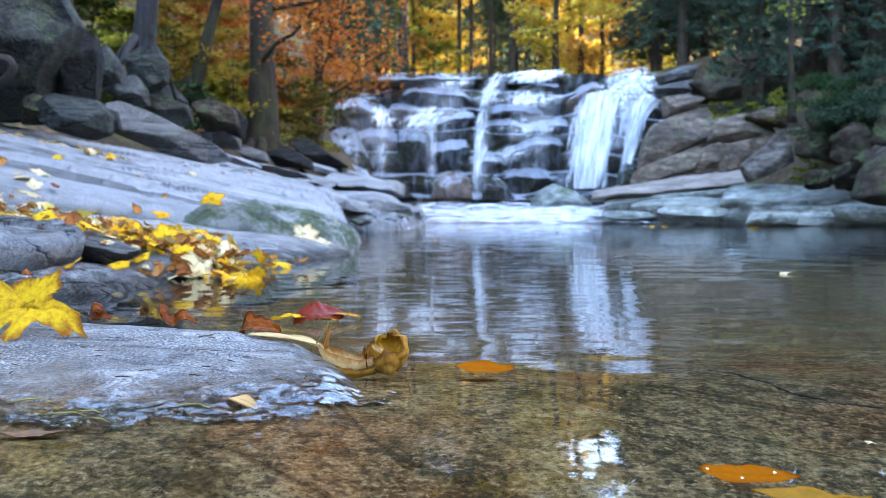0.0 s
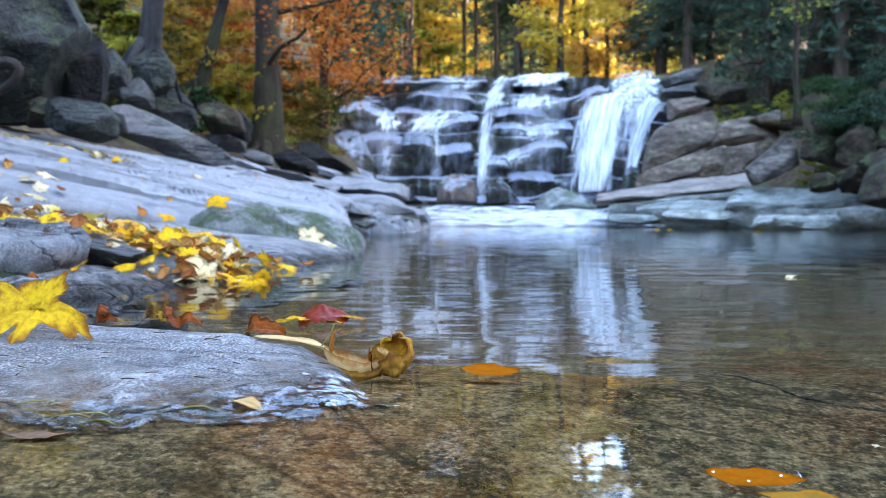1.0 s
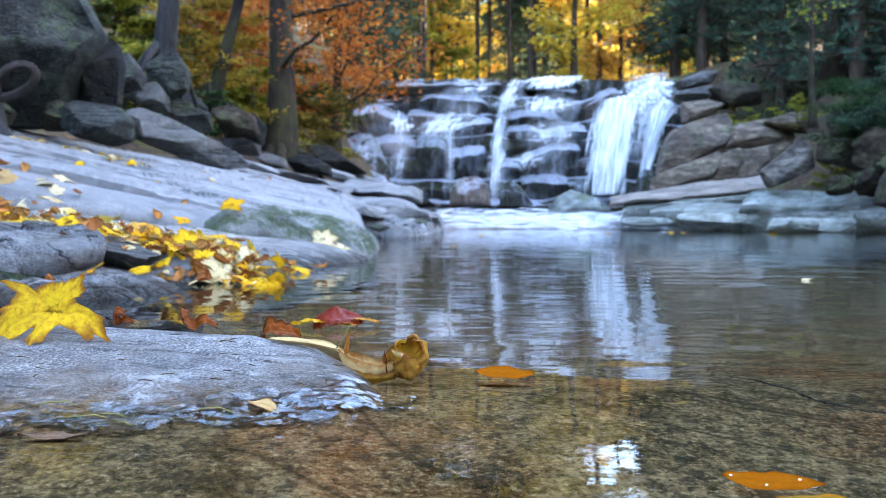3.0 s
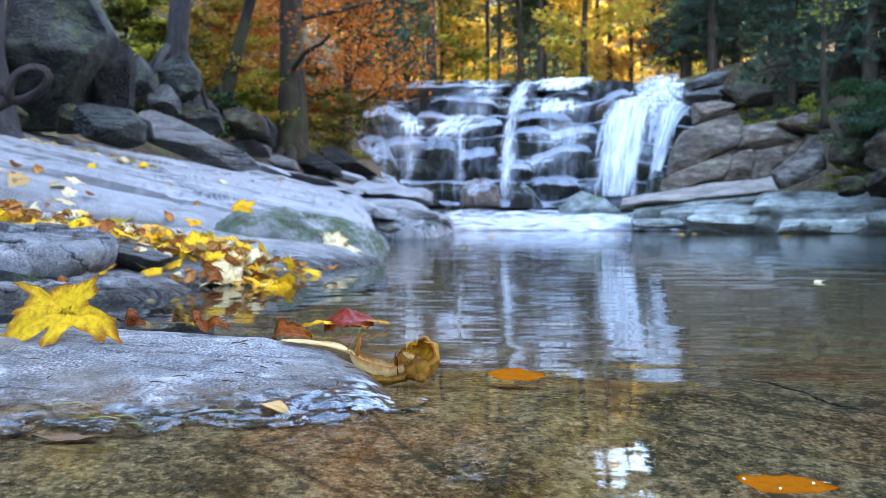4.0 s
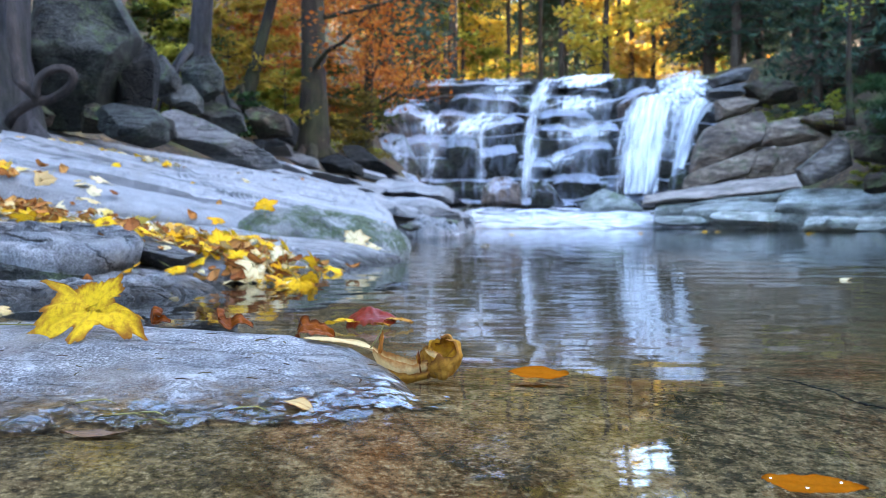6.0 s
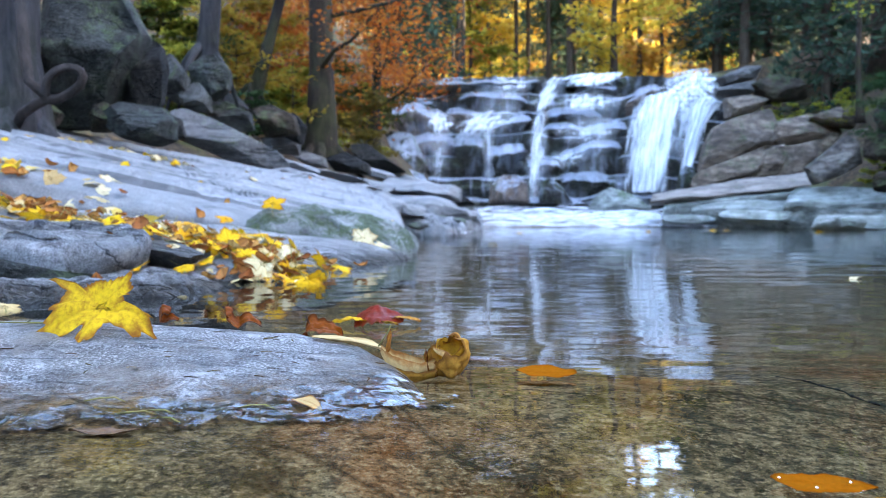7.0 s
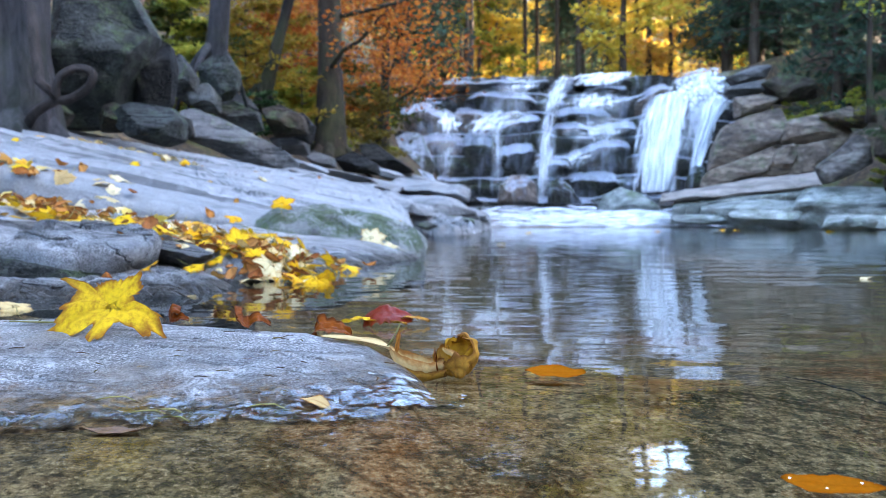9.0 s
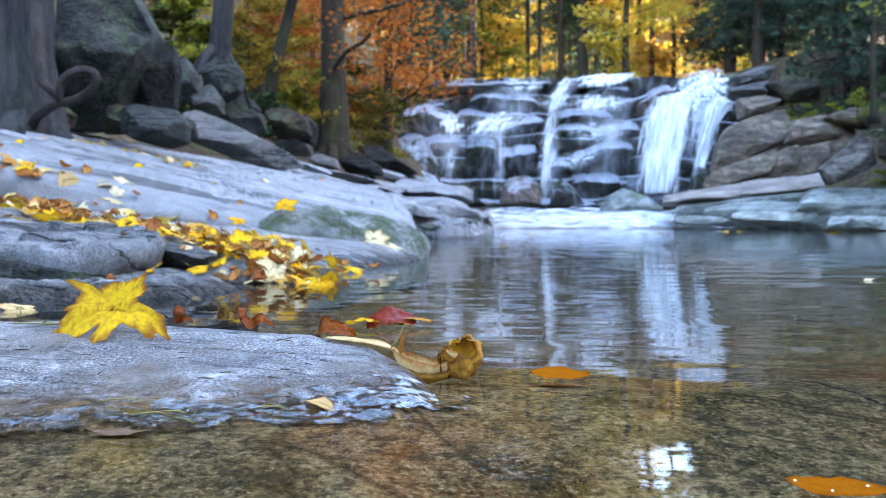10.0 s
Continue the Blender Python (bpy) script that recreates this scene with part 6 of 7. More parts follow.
for k, (at, tall, mat, words) in enumerate([((-4.43, 10.5, 2.24), 0.7, MOSS_LEAVES, "dark green undergrowth on the bank"),
    ((-4.62, 11.5, 2.47), 0.9, LIME_LEAVES, "yellow-green bush on the bank"),
    ((-4.53, 12.0, 2.62), 0.9, MOSS_LEAVES, "dark green undergrowth on the bank"),
    ((-5.08, 13.0, 3.05), 1.2, MOSS_LEAVES, "dark green undergrowth on the bank"),
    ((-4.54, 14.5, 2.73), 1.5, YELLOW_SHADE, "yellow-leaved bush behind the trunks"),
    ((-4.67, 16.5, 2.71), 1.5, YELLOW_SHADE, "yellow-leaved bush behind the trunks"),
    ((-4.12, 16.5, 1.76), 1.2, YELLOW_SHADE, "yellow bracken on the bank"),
    ((-4.13, 15.5, 1.94), 0.8, LIME_LEAVES, "yellow-green bush on the bank"),
    ((-4.48, 19.0, 2.54), 2.2, ORANGE_LEAVES, "rust-orange bush behind the trunks"),
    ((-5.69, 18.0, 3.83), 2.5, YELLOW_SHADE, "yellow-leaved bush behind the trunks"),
    ((-3.23, 19.0, 2.13), 0.8, OLIVE_LEAVES, "olive-brown bush on the bank"),
    ((-3.42, 22.0, 2.96), 0.9, LIME_LEAVES, "yellow-green bush on the bank"),
    ((-3.83, 26.0, 3.57), 1.0, MOSS_LEAVES, "dark green bush beside the falls"),
    ((-3.16, 31.0, 4.82), 1.2, MOSS_LEAVES, "dark green bush beside the falls"),
    ((-4.04, 26.0, 3.32), 2.2, ORANGE_LEAVES, "rust-orange bush beside the falls"),
    ((-3.90, 21.0, 2.44), 1.8, MOSS_LEAVES, "dark green bush on the bank")]):
    broadleaf("bank_shrub", (at[0], at[1], min(at[2], float(land(at[0], at[1])) - 0.05)), tall + max(0.0, at[2] - float(land(at[0], at[1]))), 0.02, 0.05, tall * 0.8, 2600, 0.05 + 0.012 * tall, mat, BARK_BROWN, words, (0, 0), 160 + k, 14, "shrubs of the bank")

# ---- water of the pool ----
wx, wy = np.meshgrid(np.linspace(-40, 40, 60), np.linspace(-6, 24, 40))
thing("pool", "clear shallow pool with faint ripples", "water", "", "structure",
      mesh_of("pool", np.stack([wx, wy, wx * 0], -1).reshape(-1, 3), grid_faces(*wx.shape), POOL))

# ---- fallen leaves and small things ----
from mathutils.bvhtree import BVHTree


def support_tree():
    """One search tree of the ground and all rocks, to lay things on."""
    verts, faces = [], []
    for ob in list(scene.objects):
        if ob.type == "MESH" and (ob.name == "ground" or ob.get("category") in ("rock", "boulder")):
            b = len(verts)
            verts += [v.co + ob.location for v in ob.data.vertices]
            faces += [[b + i for i in q.vertices] for q in ob.data.polygons]
    return BVHTree.FromPolygons(verts, faces)


SUPPORT = support_tree()


def top_at(x, y, start=2.5):
    """The height and the slope of what lies at x, y, water left out."""
    place, normal, _, _ = SUPPORT.ray_cast(Vector((x, y, start)), Vector((0, 0, -1)))
    return (place.z, normal) if place else (0.0, Vector((0, 0, 1)))


def leaf_mesh(name, lobes, material, curl=0.6, cup=0.25, waist=0.44, seed=1, rings=6, teeth=0.05, ruffle=0.05):
    """A lobed leaf of unit size: lobes as (degrees, length, half width in degrees). It droops and cups; the stalk joins at the middle."""
    n = 180
    big = max(l for _, l, _ in lobes)
    a = np.linspace(0, 2 * math.pi, n, endpoint=False)
    r = np.full(n, waist * 0.5 * max(l for _, l, _ in lobes))
    for deg, length, wide in lobes:
        d = np.degrees(np.abs((a - radians(deg) + math.pi) % (2 * math.pi) - math.pi))
        point = length * np.clip(1 - (d / wide), 0, 1) ** 1.15
        r = np.maximum(r, waist * length + (1 - waist) * point - 0.001 * d * length)
    for deg, length, wide in lobes:
        for side, share, thin in () if wide < 15 else ((-0.42, 0.80, 9), (0.42, 0.80, 9), (-0.70, 0.62, 8), (0.70, 0.62, 8)):
            d = np.degrees(np.abs((a - radians(deg + side * wide) + math.pi) % (2 * math.pi) - math.pi))
            r = np.maximum(r, length * share * np.clip(1.25 - 0.5 * d / thin, 0, 1) * (d < thin))
    r = r * (1 + teeth * np.sin(a * 41 + seed) * (r > waist * 0.8 * r.max()))
    s = np.linspace(0, 1, rings + 1)[1:, None]
    x, y = s * (r * np.cos(a))[None], s * (r * np.sin(a))[None]
    q = np.hypot(x, y)
    z = -curl * q ** 2 * 0.5 + cup * (np.abs(x * math.cos(seed) + y * math.sin(seed)) - 0.2) * q + ruffle * vnoise(x * 3.2 + seed, y * 3.2, 0, seed, 3)
    # a shallow groove along every vein
    for deg, length, wide in lobes:
        c, t = math.cos(radians(deg)), math.sin(radians(deg))
        along, off = x * c + y * t, np.abs(-x * t + y * c)
        z = z - 0.03 * big * np.exp(-(off / (0.04 * big)) ** 2) * np.clip(along / (0.3 * big), 0, 1)
    vein = np.zeros_like(x)
    for deg, length, wide in lobes:
        c, t = math.cos(radians(deg)), math.sin(radians(deg))
        along, off = x * c + y * t, np.abs(-x * t + y * c)
        vein = np.maximum(vein, 0.6 * np.exp(-(off / (0.022 * length)) ** 2) * np.clip(along / (0.3 * length), 0, 1))
    v = np.concatenate([[[0, 0, 0]], np.stack([x, y, z], -1).reshape(-1, 3)])
    uvs = np.concatenate([[[0, 0.5]], np.stack([s + 0 * x, vein], -1).reshape(-1, 2)])
    f = [[0, 1 + k, 1 + (k + 1) % n] for k in range(n)] + (grid_faces(rings, n, True) + 1).tolist()
    return mesh_of(name, v, f, material, uvs)


def oval_mesh(name, material, wide=0.55, fold=0.3, bend=0.4, twist=0.0, seed=1, nu=22, nv=9, ruffle=0.04):
    """A plain pointed leaf of unit length, folded on its midrib, bent and twisted along it."""
    u, v = np.meshgrid(np.linspace(0, 1, nu), np.linspace(-1, 1, nv), indexing="ij")
    half = 0.5 * wide * np.sin(math.pi * np.clip(u, 0.0, 1.0) ** 0.85) ** 0.8 + 0.004
    ang = bend * (u - 0.5) * 2
    off = v * half * (1 + 0.03 * np.sin(u * 60))
    lift = fold * np.abs(v) * half + ruffle * vnoise(u * 4 + seed, v * 2, 0, seed, 3)
    if abs(bend) > 0.01:
        x, z = np.sin(ang) / (2 * bend), (1 - np.cos(ang)) / (2 * bend)
    else:
        x, z = u - 0.5, u * 0
    tw = twist * (u - 0.5)
    p = np.stack([x - lift * np.sin(ang), off * np.cos(tw) - lift * np.sin(tw), z + lift * np.cos(ang) * np.cos(tw) + off * np.sin(tw)], -1)
    return mesh_of(name, p.reshape(-1, 3), grid_faces(nu, nv), material, np.stack([np.maximum(np.abs(v), np.abs(2 * u - 1) ** 3), np.exp(-(v / 0.08) ** 2)], -1).reshape(-1, 2))


def curled_mesh(name, material, line, deep, seed=1, nv=14, nu=48, flare=0.3, taper=(0.25, 0.6), ruffle=0.004):
    """A dry curled leaf: a sheet whose long section follows the given line in x and z, deep from front to back."""
    p = np.array(line, float)
    t = np.linspace(0, len(p) - 1, nu)
    k = np.minimum(t.astype(int), len(p) - 2)
    f = (t - k)[:, None]
    a, b, c, d = p[np.maximum(k - 1, 0)], p[k], p[k + 1], p[np.minimum(k + 2, len(p) - 1)]
    q = 0.5 * (2 * b + (c - a) * f + (2 * a - 5 * b + 4 * c - d) * f ** 2 + (3 * b - a - 3 * c + d) * f ** 3)
    u = np.linspace(0, 1, nu)
    wide = deep * (taper[0] + (1 - taper[0]) * np.sin(math.pi * u ** taper[1]) ** 0.7) * (1 + 0.12 * np.sin(u * 31 + seed))
    v = np.linspace(-1, 1, nv)[None, :]
    tan = np.gradient(q, axis=0)
    nrm = np.stack([-tan[:, 1], tan[:, 0]], -1)
    nrm /= np.linalg.norm(nrm, axis=1)[:, None] + 1e-9
    lift = flare * wide[:, None] * v ** 2
    y = v * wide[:, None] * 0.5
    wob = ruffle * vnoise(u[:, None] * 7 + seed, v * 2.5, 0, seed, 4)
    x = q[:, :1] + nrm[:, :1] * (lift + wob)
    z = q[:, 1:] + nrm[:, 1:] * (lift + wob)
    v3 = np.stack([x, y + 0 * x, z], -1).reshape(-1, 3)
    rim = np.maximum(np.abs(v) + 0 * x, np.abs(2 * u[:, None] - 1) ** 4 + 0 * x)
    return mesh_of(name, v3, grid_faces(nu, nv), material, np.stack([rim, np.exp(-(v / 0.12) ** 2) + 0 * x], -1).reshape(-1, 2))


MAPLE_GOLD = leaf_material("maple_gold", [(0.64, 0.38, 0.010), (0.70, 0.45, 0.015), (0.60, 0.30, 0.008)], (0.26, 0.10, 0.012), 0.42, 0.3, spots=0.45)
MAPLE_CREAM = leaf_material("maple_cream", [(0.52, 0.42, 0.20), (0.60, 0.52, 0.32), (0.44, 0.31, 0.12)], (0.30, 0.18, 0.07), 0.55, 0.25, spots=0.4)
BEECH_BROWN = leaf_material("beech_brown", [(0.30, 0.10, 0.025), (0.42, 0.17, 0.04), (0.22, 0.07, 0.02), (0.5, 0.26, 0.07)], (0.08, 0.03, 0.012), 0.45, 0.2, spots=0.5)
LEAF_ORANGE = leaf_material("wet_orange_leaf", [(0.21, 0.064, 0.003), (0.24, 0.074, 0.004)], (0.16, 0.04, 0.001), 0.35, 0.25, spots=0.4, spec=0.0)
LEAF_RED = leaf_material("red_leaf", [(0.12, 0.010, 0.005), (0.15, 0.015, 0.006)], (0.08, 0.014, 0.003), 0.3, 0.2, spots=0.7, scale=14, spec=0.04)
MAPLE_HERO = leaf_material("maple_gold_near", [(0.60, 0.37, 0.012), (0.63, 0.39, 0.014)], (0.20, 0.075, 0.012), 0.40, 0.32, spots=0.9, scale=14)
LEAF_AMBER = leaf_material("wet_amber_leaf", [(0.17, 0.095, 0.016), (0.20, 0.11, 0.020)], (0.25, 0.10, 0.002), 0.4, 0.25, spots=0.4, spec=0.0)
LEAF_OCHRE = leaf_material("dry_ochre_leaf", [(0.40, 0.20, 0.030), (0.45, 0.23, 0.035)], (0.13, 0.05, 0.012), 0.5, 0.3, spots=0.8, scale=14)
LEAF_AMBER_DRY = leaf_material("dry_amber_leaf", [(0.46, 0.24, 0.02), (0.52, 0.28, 0.02)], (0.16, 0.06, 0.012), 0.45, 0.35, spots=0.6, scale=14)
LEAF_WET = leaf_material("wet_brown_leaf", [(0.11, 0.055, 0.020), (0.13, 0.065, 0.022)], (0.05, 0.022, 0.008), 0.3, 0.15, spots=0.6, scale=3, spec=0.3)
LEAF_RUST_OCHRE = leaf_material("dry_brown_leaf", [(0.34, 0.13, 0.022), (0.38, 0.15, 0.025)], (0.12, 0.04, 0.01), 0.45, 0.35, spots=0.6, scale=3)
LEAF_BUFF = leaf_material("dry_buff_leaf", [(0.48, 0.32, 0.13), (0.53, 0.37, 0.16)], (0.24, 0.10, 0.025), 0.5, 0.25, spots=0.6, scale=14)
LEAF_RUST = leaf_material("rust_leaf", [(0.15, 0.035, 0.003), (0.19, 0.046, 0.004)], (0.06, 0.014, 0.002), 0.35, 0.3, spots=0.7, scale=14, spec=0.03)
STALK = leaf_material("green_stalk", [(0.20, 0.18, 0.06), (0.26, 0.22, 0.08)], (0.12, 0.12, 0.03), 0.5, 0.2)
STRAW = leaf_material("dry_needle", [(0.10, 0.055, 0.025), (0.04, 0.025, 0.012), (0.20, 0.13, 0.05), (0.06, 0.06, 0.02)], (0.1, 0.06, 0.03), 0.6, 0.1)

FIVE = [(90, 1.0, 36), (38, 0.95, 33), (142, 0.95, 33), (-14, 0.70, 32), (194, 0.70, 32)]


def stalk(parent, path, r, material=STALK, name="stalk"):
    v, f = tube(path, [r, r * 0.9, r * 0.8, r * 0.7][:len(path)] if len(path) <= 4 else [r] * len(path), 6)
    part(name, mesh_of(name, v, f, material), parent, "thin stalk")


# kinds of litter leaves, each built once
LITTER = "leaves lying on the bank"
kinds = []
for k, (mat, words) in enumerate([(MAPLE_GOLD, "bright yellow fallen maple leaf"), (MAPLE_GOLD, "bright yellow curled maple leaf"), (MAPLE_GOLD, "yellow maple leaf with drooping lobes"),
                                  (MAPLE_CREAM, "pale cream dried maple leaf"), (MAPLE_CREAM, "pale buff curled maple leaf")]):
    me = leaf_mesh("blade", [(d + 6 * math.sin(k * 3 + d), l * (1 + 0.12 * math.sin(k + d)), w) for d, l, w in FIVE], mat, (0.5, 1.1, 0.8, 0.9, 1.4)[k], (0.3, 0.5, 0.2, 0.6, 0.7)[k], seed=k + 2)
    root = thing("maple_leaf", words, "leaf", LITTER, "", None, (0, 0, -3))
    part("blade", me, root)
    stalk(root, [(0, 0, 0), (0.02, -0.5, -0.02), (0.1, -0.95, 0.1), (0.2, -1.2, 0.25)], 0.022)
    kinds.append(root)
for k, words in enumerate(["brown dry beech leaf", "rust-brown curled beech leaf"]):
    root = thing("beech_leaf", words, "leaf", LITTER, "", oval_mesh("beech_leaf", BEECH_BROWN, 0.6, 0.5, (0.6, 1.2)[k], (0.3, 1.0)[k], k + 4), (0, 0, -3))
    kinds.append(root)


def lay(kind, x, y, size, lift=0.0, turn=0.0, tilt=12.0, start=2.5):
    """Lay a copy of a leaf on what lies below it."""
    z, nrm = top_at(x, y, start)
    z = max(z, 0.0)
    q = Vector((0, 0, 1)).rotation_difference(nrm if z > 0 else Vector((0, 0, 1))).to_matrix().to_4x4()
    m = Matrix.Translation((x, y, z + lift + size * (0.16 if kind < 5 else 0.07))) @ q @ pose(0, 0, 0, rnd.gauss(0, tilt), rnd.gauss(0, tilt), turn) @ Matrix.Scale(size, 4)
    ob = copy_thing(kinds[kind], m)
    ob.scale = (size, size, size)
    return ob


rnd = random.Random(77)
# the drift of leaves between the rocks: places along its middle, half width, leaves
DRIFT = [(-2.0, 3.62, 0.22, 34), (-1.55, 3.5, 0.18, 26), (-1.25, 3.35, 0.14, 20), (-2.6, 3.72, 0.18, 40), (-2.25, 3.68, 0.14, 40), (-2.1, 3.4, 0.17, 30), (-1.8, 3.3, 0.15, 36), (-1.55, 3.25, 0.13, 34), (-1.32, 3.2, 0.11, 34), (-1.12, 3.1, 0.11, 38), (-1.0, 2.98, 0.12, 34), (-0.88, 2.86, 0.11, 26), (-0.78, 2.74, 0.09, 20), (-0.69, 2.64, 0.06, 9), (-0.92, 2.70, 0.10, 26), (-0.76, 2.62, 0.07, 16), (-0.74, 2.95, 0.09, 16), (-1.02, 2.55, 0.07, 10), (-3.0, 4.0, 0.25, 40)]
for cx0, cy0, half, count in DRIFT:
    for _ in range(count):
        x, y = cx0 + rnd.gauss(0, half * 1.1), cy0 + rnd.gauss(0, half * 1.1)
        kind = rnd.choices(range(7), (6, 6, 5, 3, 3, 8, 9))[0]
        lay(kind, x, y, rnd.uniform(0.050, 0.080) if kind < 5 else rnd.uniform(0.06, 0.095), rnd.uniform(0, 0.022), rnd.uniform(0, 360), 20)
# crumbled bits and small brown leaves between them
for _ in range(130):
    cx0, cy0, half, _c = rnd.choice(DRIFT)
    x, y = cx0 + rnd.gauss(0, half * 1.3), cy0 + rnd.gauss(0, half * 1.1)
    if x < -0.62:
        lay(rnd.choice((3, 4, 5, 6, 6, 5)), x, y, rnd.uniform(0.022, 0.045), 0.0, rnd.uniform(0, 360), 16)
# single leaves on the slabs
for x, y, kind, size in [(-2.362, 5.200, 0, 0.05), (-2.047, 4.900, 3, 0.05), (-1.914, 5.300, 0, 0.045), (-1.470, 4.500, 5, 0.05), (-3.084, 6.000, 0, 0.06), (-3.004, 6.000, 1, 0.06), (-2.933, 6.100, 0, 0.06), (-2.730, 6.100, 2, 0.06),
                         (-2.713, 6.200, 1, 0.05), (-2.610, 6.200, 3, 0.05), (-3.213, 5.600, 0, 0.06), (-3.001, 5.000, 1, 0.05), (-2.110, 7.000, 3, 0.05), (-1.895, 6.500, 4, 0.05), (-2.354, 6.400, 5, 0.05), (-2.527, 6.300, 1, 0.05),
                         (-1.937, 7.500, 5, 0.05), (-1.846, 8.200, 6, 0.06), (-1.876, 9.000, 5, 0.06), (-2.257, 9.600, 6, 0.06), (-2.483, 10.000, 6, 0.06), (-2.228, 10.200, 5, 0.06), (-2.085, 10.500, 6, 0.06),
                         (-1.008, 2.280, 0, 0.045), (-0.945, 2.300, 2, 0.035), (-1.006, 2.050, 6, 0.05), (-0.788, 2.050, 4, 0.02), (-2.882, 6.300, 0, 0.05), (-3.162, 6.400, 2, 0.05), (-3.285, 6.350, 1, 0.05), (-0.593, 4.600, 2, 0.03)]:
    lay(kind, x, y, size, 0.0, rnd.uniform(0, 360), 14)


for k in range(46):
    x = rnd.uniform(-3.25, -2.35)
    lay(rnd.choice((0, 1, 2, 3, 4, 5)), x, 6.0 + 0.22 * (x + 3.2) + rnd.gauss(0, 0.06), rnd.uniform(0.04, 0.065), 0.0, rnd.uniform(0, 360), 18)


def hero(kind, at, size, turn, words=""):
    ob = copy_thing(kinds[kind], pose(*at, *turn))
    ob.scale = (size, size, size)
    return tagged(ob, words) if words else ob


hero(2, (-1.130, 4.160, 0.268), 0.078, (52, 0, 8), "yellow maple leaf standing on the slab")
hero(3, (-0.664, 4.050, 0.102), 0.085, (48, 10, -10), "pale cream maple leaf propped on the moss")
hero(3, (-0.555, 4.050, 0.065), 0.065, (28, -8, 60), "pale cream maple leaf propped on the moss")
hero(2, (-0.625, 2.620, 0.006), 0.060, (20, 8, 30), "yellow maple leaf overhanging the water")
hero(0, (-0.898, 2.750, 0.121), 0.062, (48, -5, 20), "yellow maple leaf standing in the drift")
hero(1, (-1.017, 3.100, 0.194), 0.055, (40, 0, 60))
hero(4, (-1.683, 3.500, 0.283), 0.07, (30, 0, 90))
hero(4, (-1.044, 1.720, 0.007), 0.05, (35, 0, 40), "pale dry leaf curled at the waterline")
hero(6, (-0.963, 1.950, 0.023), 0.055, (20, 15, 20), "reddish leaf lying on the low rock")

# the yellow maple leaf propped on the flat stone: each lobe turns its own way from the middle
propped = thing("maple_leaf", "large bright yellow maple leaf propped on the flat stone", "leaf", "leaves on the flat stone", "", None, (-0.484, 0.995, 0.086))
LOBES = [(52, 0.058, 40, (0.58, 0.15, 0.80)), (148, 0.100, 9, (-0.88, 0.34, 0.34)), (171, 0.074, 27, (-0.95, 0.12, -0.02)), (194, 0.096, 30, (-0.90, -0.05, -0.36)), (258, 0.064, 25, (-0.26, -0.60, -0.75)), (322, 0.082, 28, (0.84, -0.08, -0.48))]
me = leaf_mesh("blade", [q[:3] for q in LOBES], MAPLE_HERO, 0.0, 0.0, 0.36, 5, 10, 0.03, 0.0)
co = np.array([v.co for v in me.vertices])
q = np.hypot(co[:, 0], co[:, 1])
a = np.degrees(np.arctan2(co[:, 1], co[:, 0])) % 360
stops = np.array([LOBES[-1][0] - 360] + [w[0] for w in LOBES] + [LOBES[0][0] + 360], float)
ways = np.array([LOBES[-1][3]] + [w[3] for w in LOBES] + [LOBES[0][3]])
way = np.stack([np.interp(a, stops, ways[:, k]) for k in range(3)], -1)
way /= np.linalg.norm(way, axis=1)[:, None]
lifted = 0.011 * vnoise(co[:, 0] * 34, co[:, 1] * 34, 0, 5, 3) * np.clip(q / 0.03, 0, 1)
v3 = way * q[:, None] + np.array([0, 0, 1]) * (lifted - 1.6 * np.clip(q - 0.045, 0, 1) ** 2)[:, None] + np.array([0, -0.5, 0.8]) * (0.16 * co[:, 2])[:, None]
v3[:, 2] += np.where(way[:, 2] < 0, 0.10, 0.0) * q * np.sin(np.clip(q / 0.07, 0, 1) * math.pi)
me.vertices.foreach_set("co", v3.ravel())
part("blade", me, propped)
stalk(propped, [(-0.02, 0.02, -0.01), (-0.07, 0.04, -0.025), (-0.10, 0.04, -0.026), (-0.15, 0.03, -0.024)], 0.0013)

# two curled rust leaves, a rust leaf and a pale leaf on the stone
for x, deep, seed, line in [(-0.345, 0.052, 3, [(-0.010, 0.029), (-0.022, 0.031), (-0.022, 0.019), (-0.012, 0.007), (-0.001, 0.003), (0.010, 0.011), (0.020, 0.009), (0.032, 0.001)]),
                            (-0.447, 0.040, 8, [(0.012, 0.022), (-0.002, 0.025), (-0.006, 0.014), (-0.006, 0.004), (0.004, 0.003), (0.012, 0.006), (0.022, 0.001)])]:
    curl = thing("curled_leaf", "small red-brown curled leaf on the flat stone", "leaf", "leaves on the flat stone", "",
                 curled_mesh("curled_leaf", LEAF_RUST, line, deep, seed, flare=0.12, ruffle=0.003), (x, 1.090, top_at(x, 1.090)[0] + 0.006))
    curl.rotation_euler, curl.scale = (radians(16), 0, radians(18)), (0.85, 0.85, 0.85)
rust = thing("rust_leaf", "rust-brown leaf humped on the flat stone", "leaf", "leaves on the flat stone", "", None, (-0.236, 1.095, top_at(-0.236, 1.095)[0] + 0.002))
blade = part("blade", curled_mesh("blade", LEAF_RUST, [(-0.026, 0.000), (-0.024, 0.010), (-0.017, 0.022), (-0.008, 0.020), (0.003, 0.017), (0.013, 0.017), (0.021, 0.011), (0.029, 0.004)], 0.050, 5, flare=0.1, ruffle=0.004), rust)
blade.rotation_euler, blade.scale = (radians(22), 0, 0), (0.9, 0.8, 0.8)
stalk(rust, [(-0.014, -0.004, 0.014), (-0.017, -0.004, 0.020), (-0.020, -0.004, 0.025), (-0.022, -0.004, 0.030)], 0.0006, ROOT)
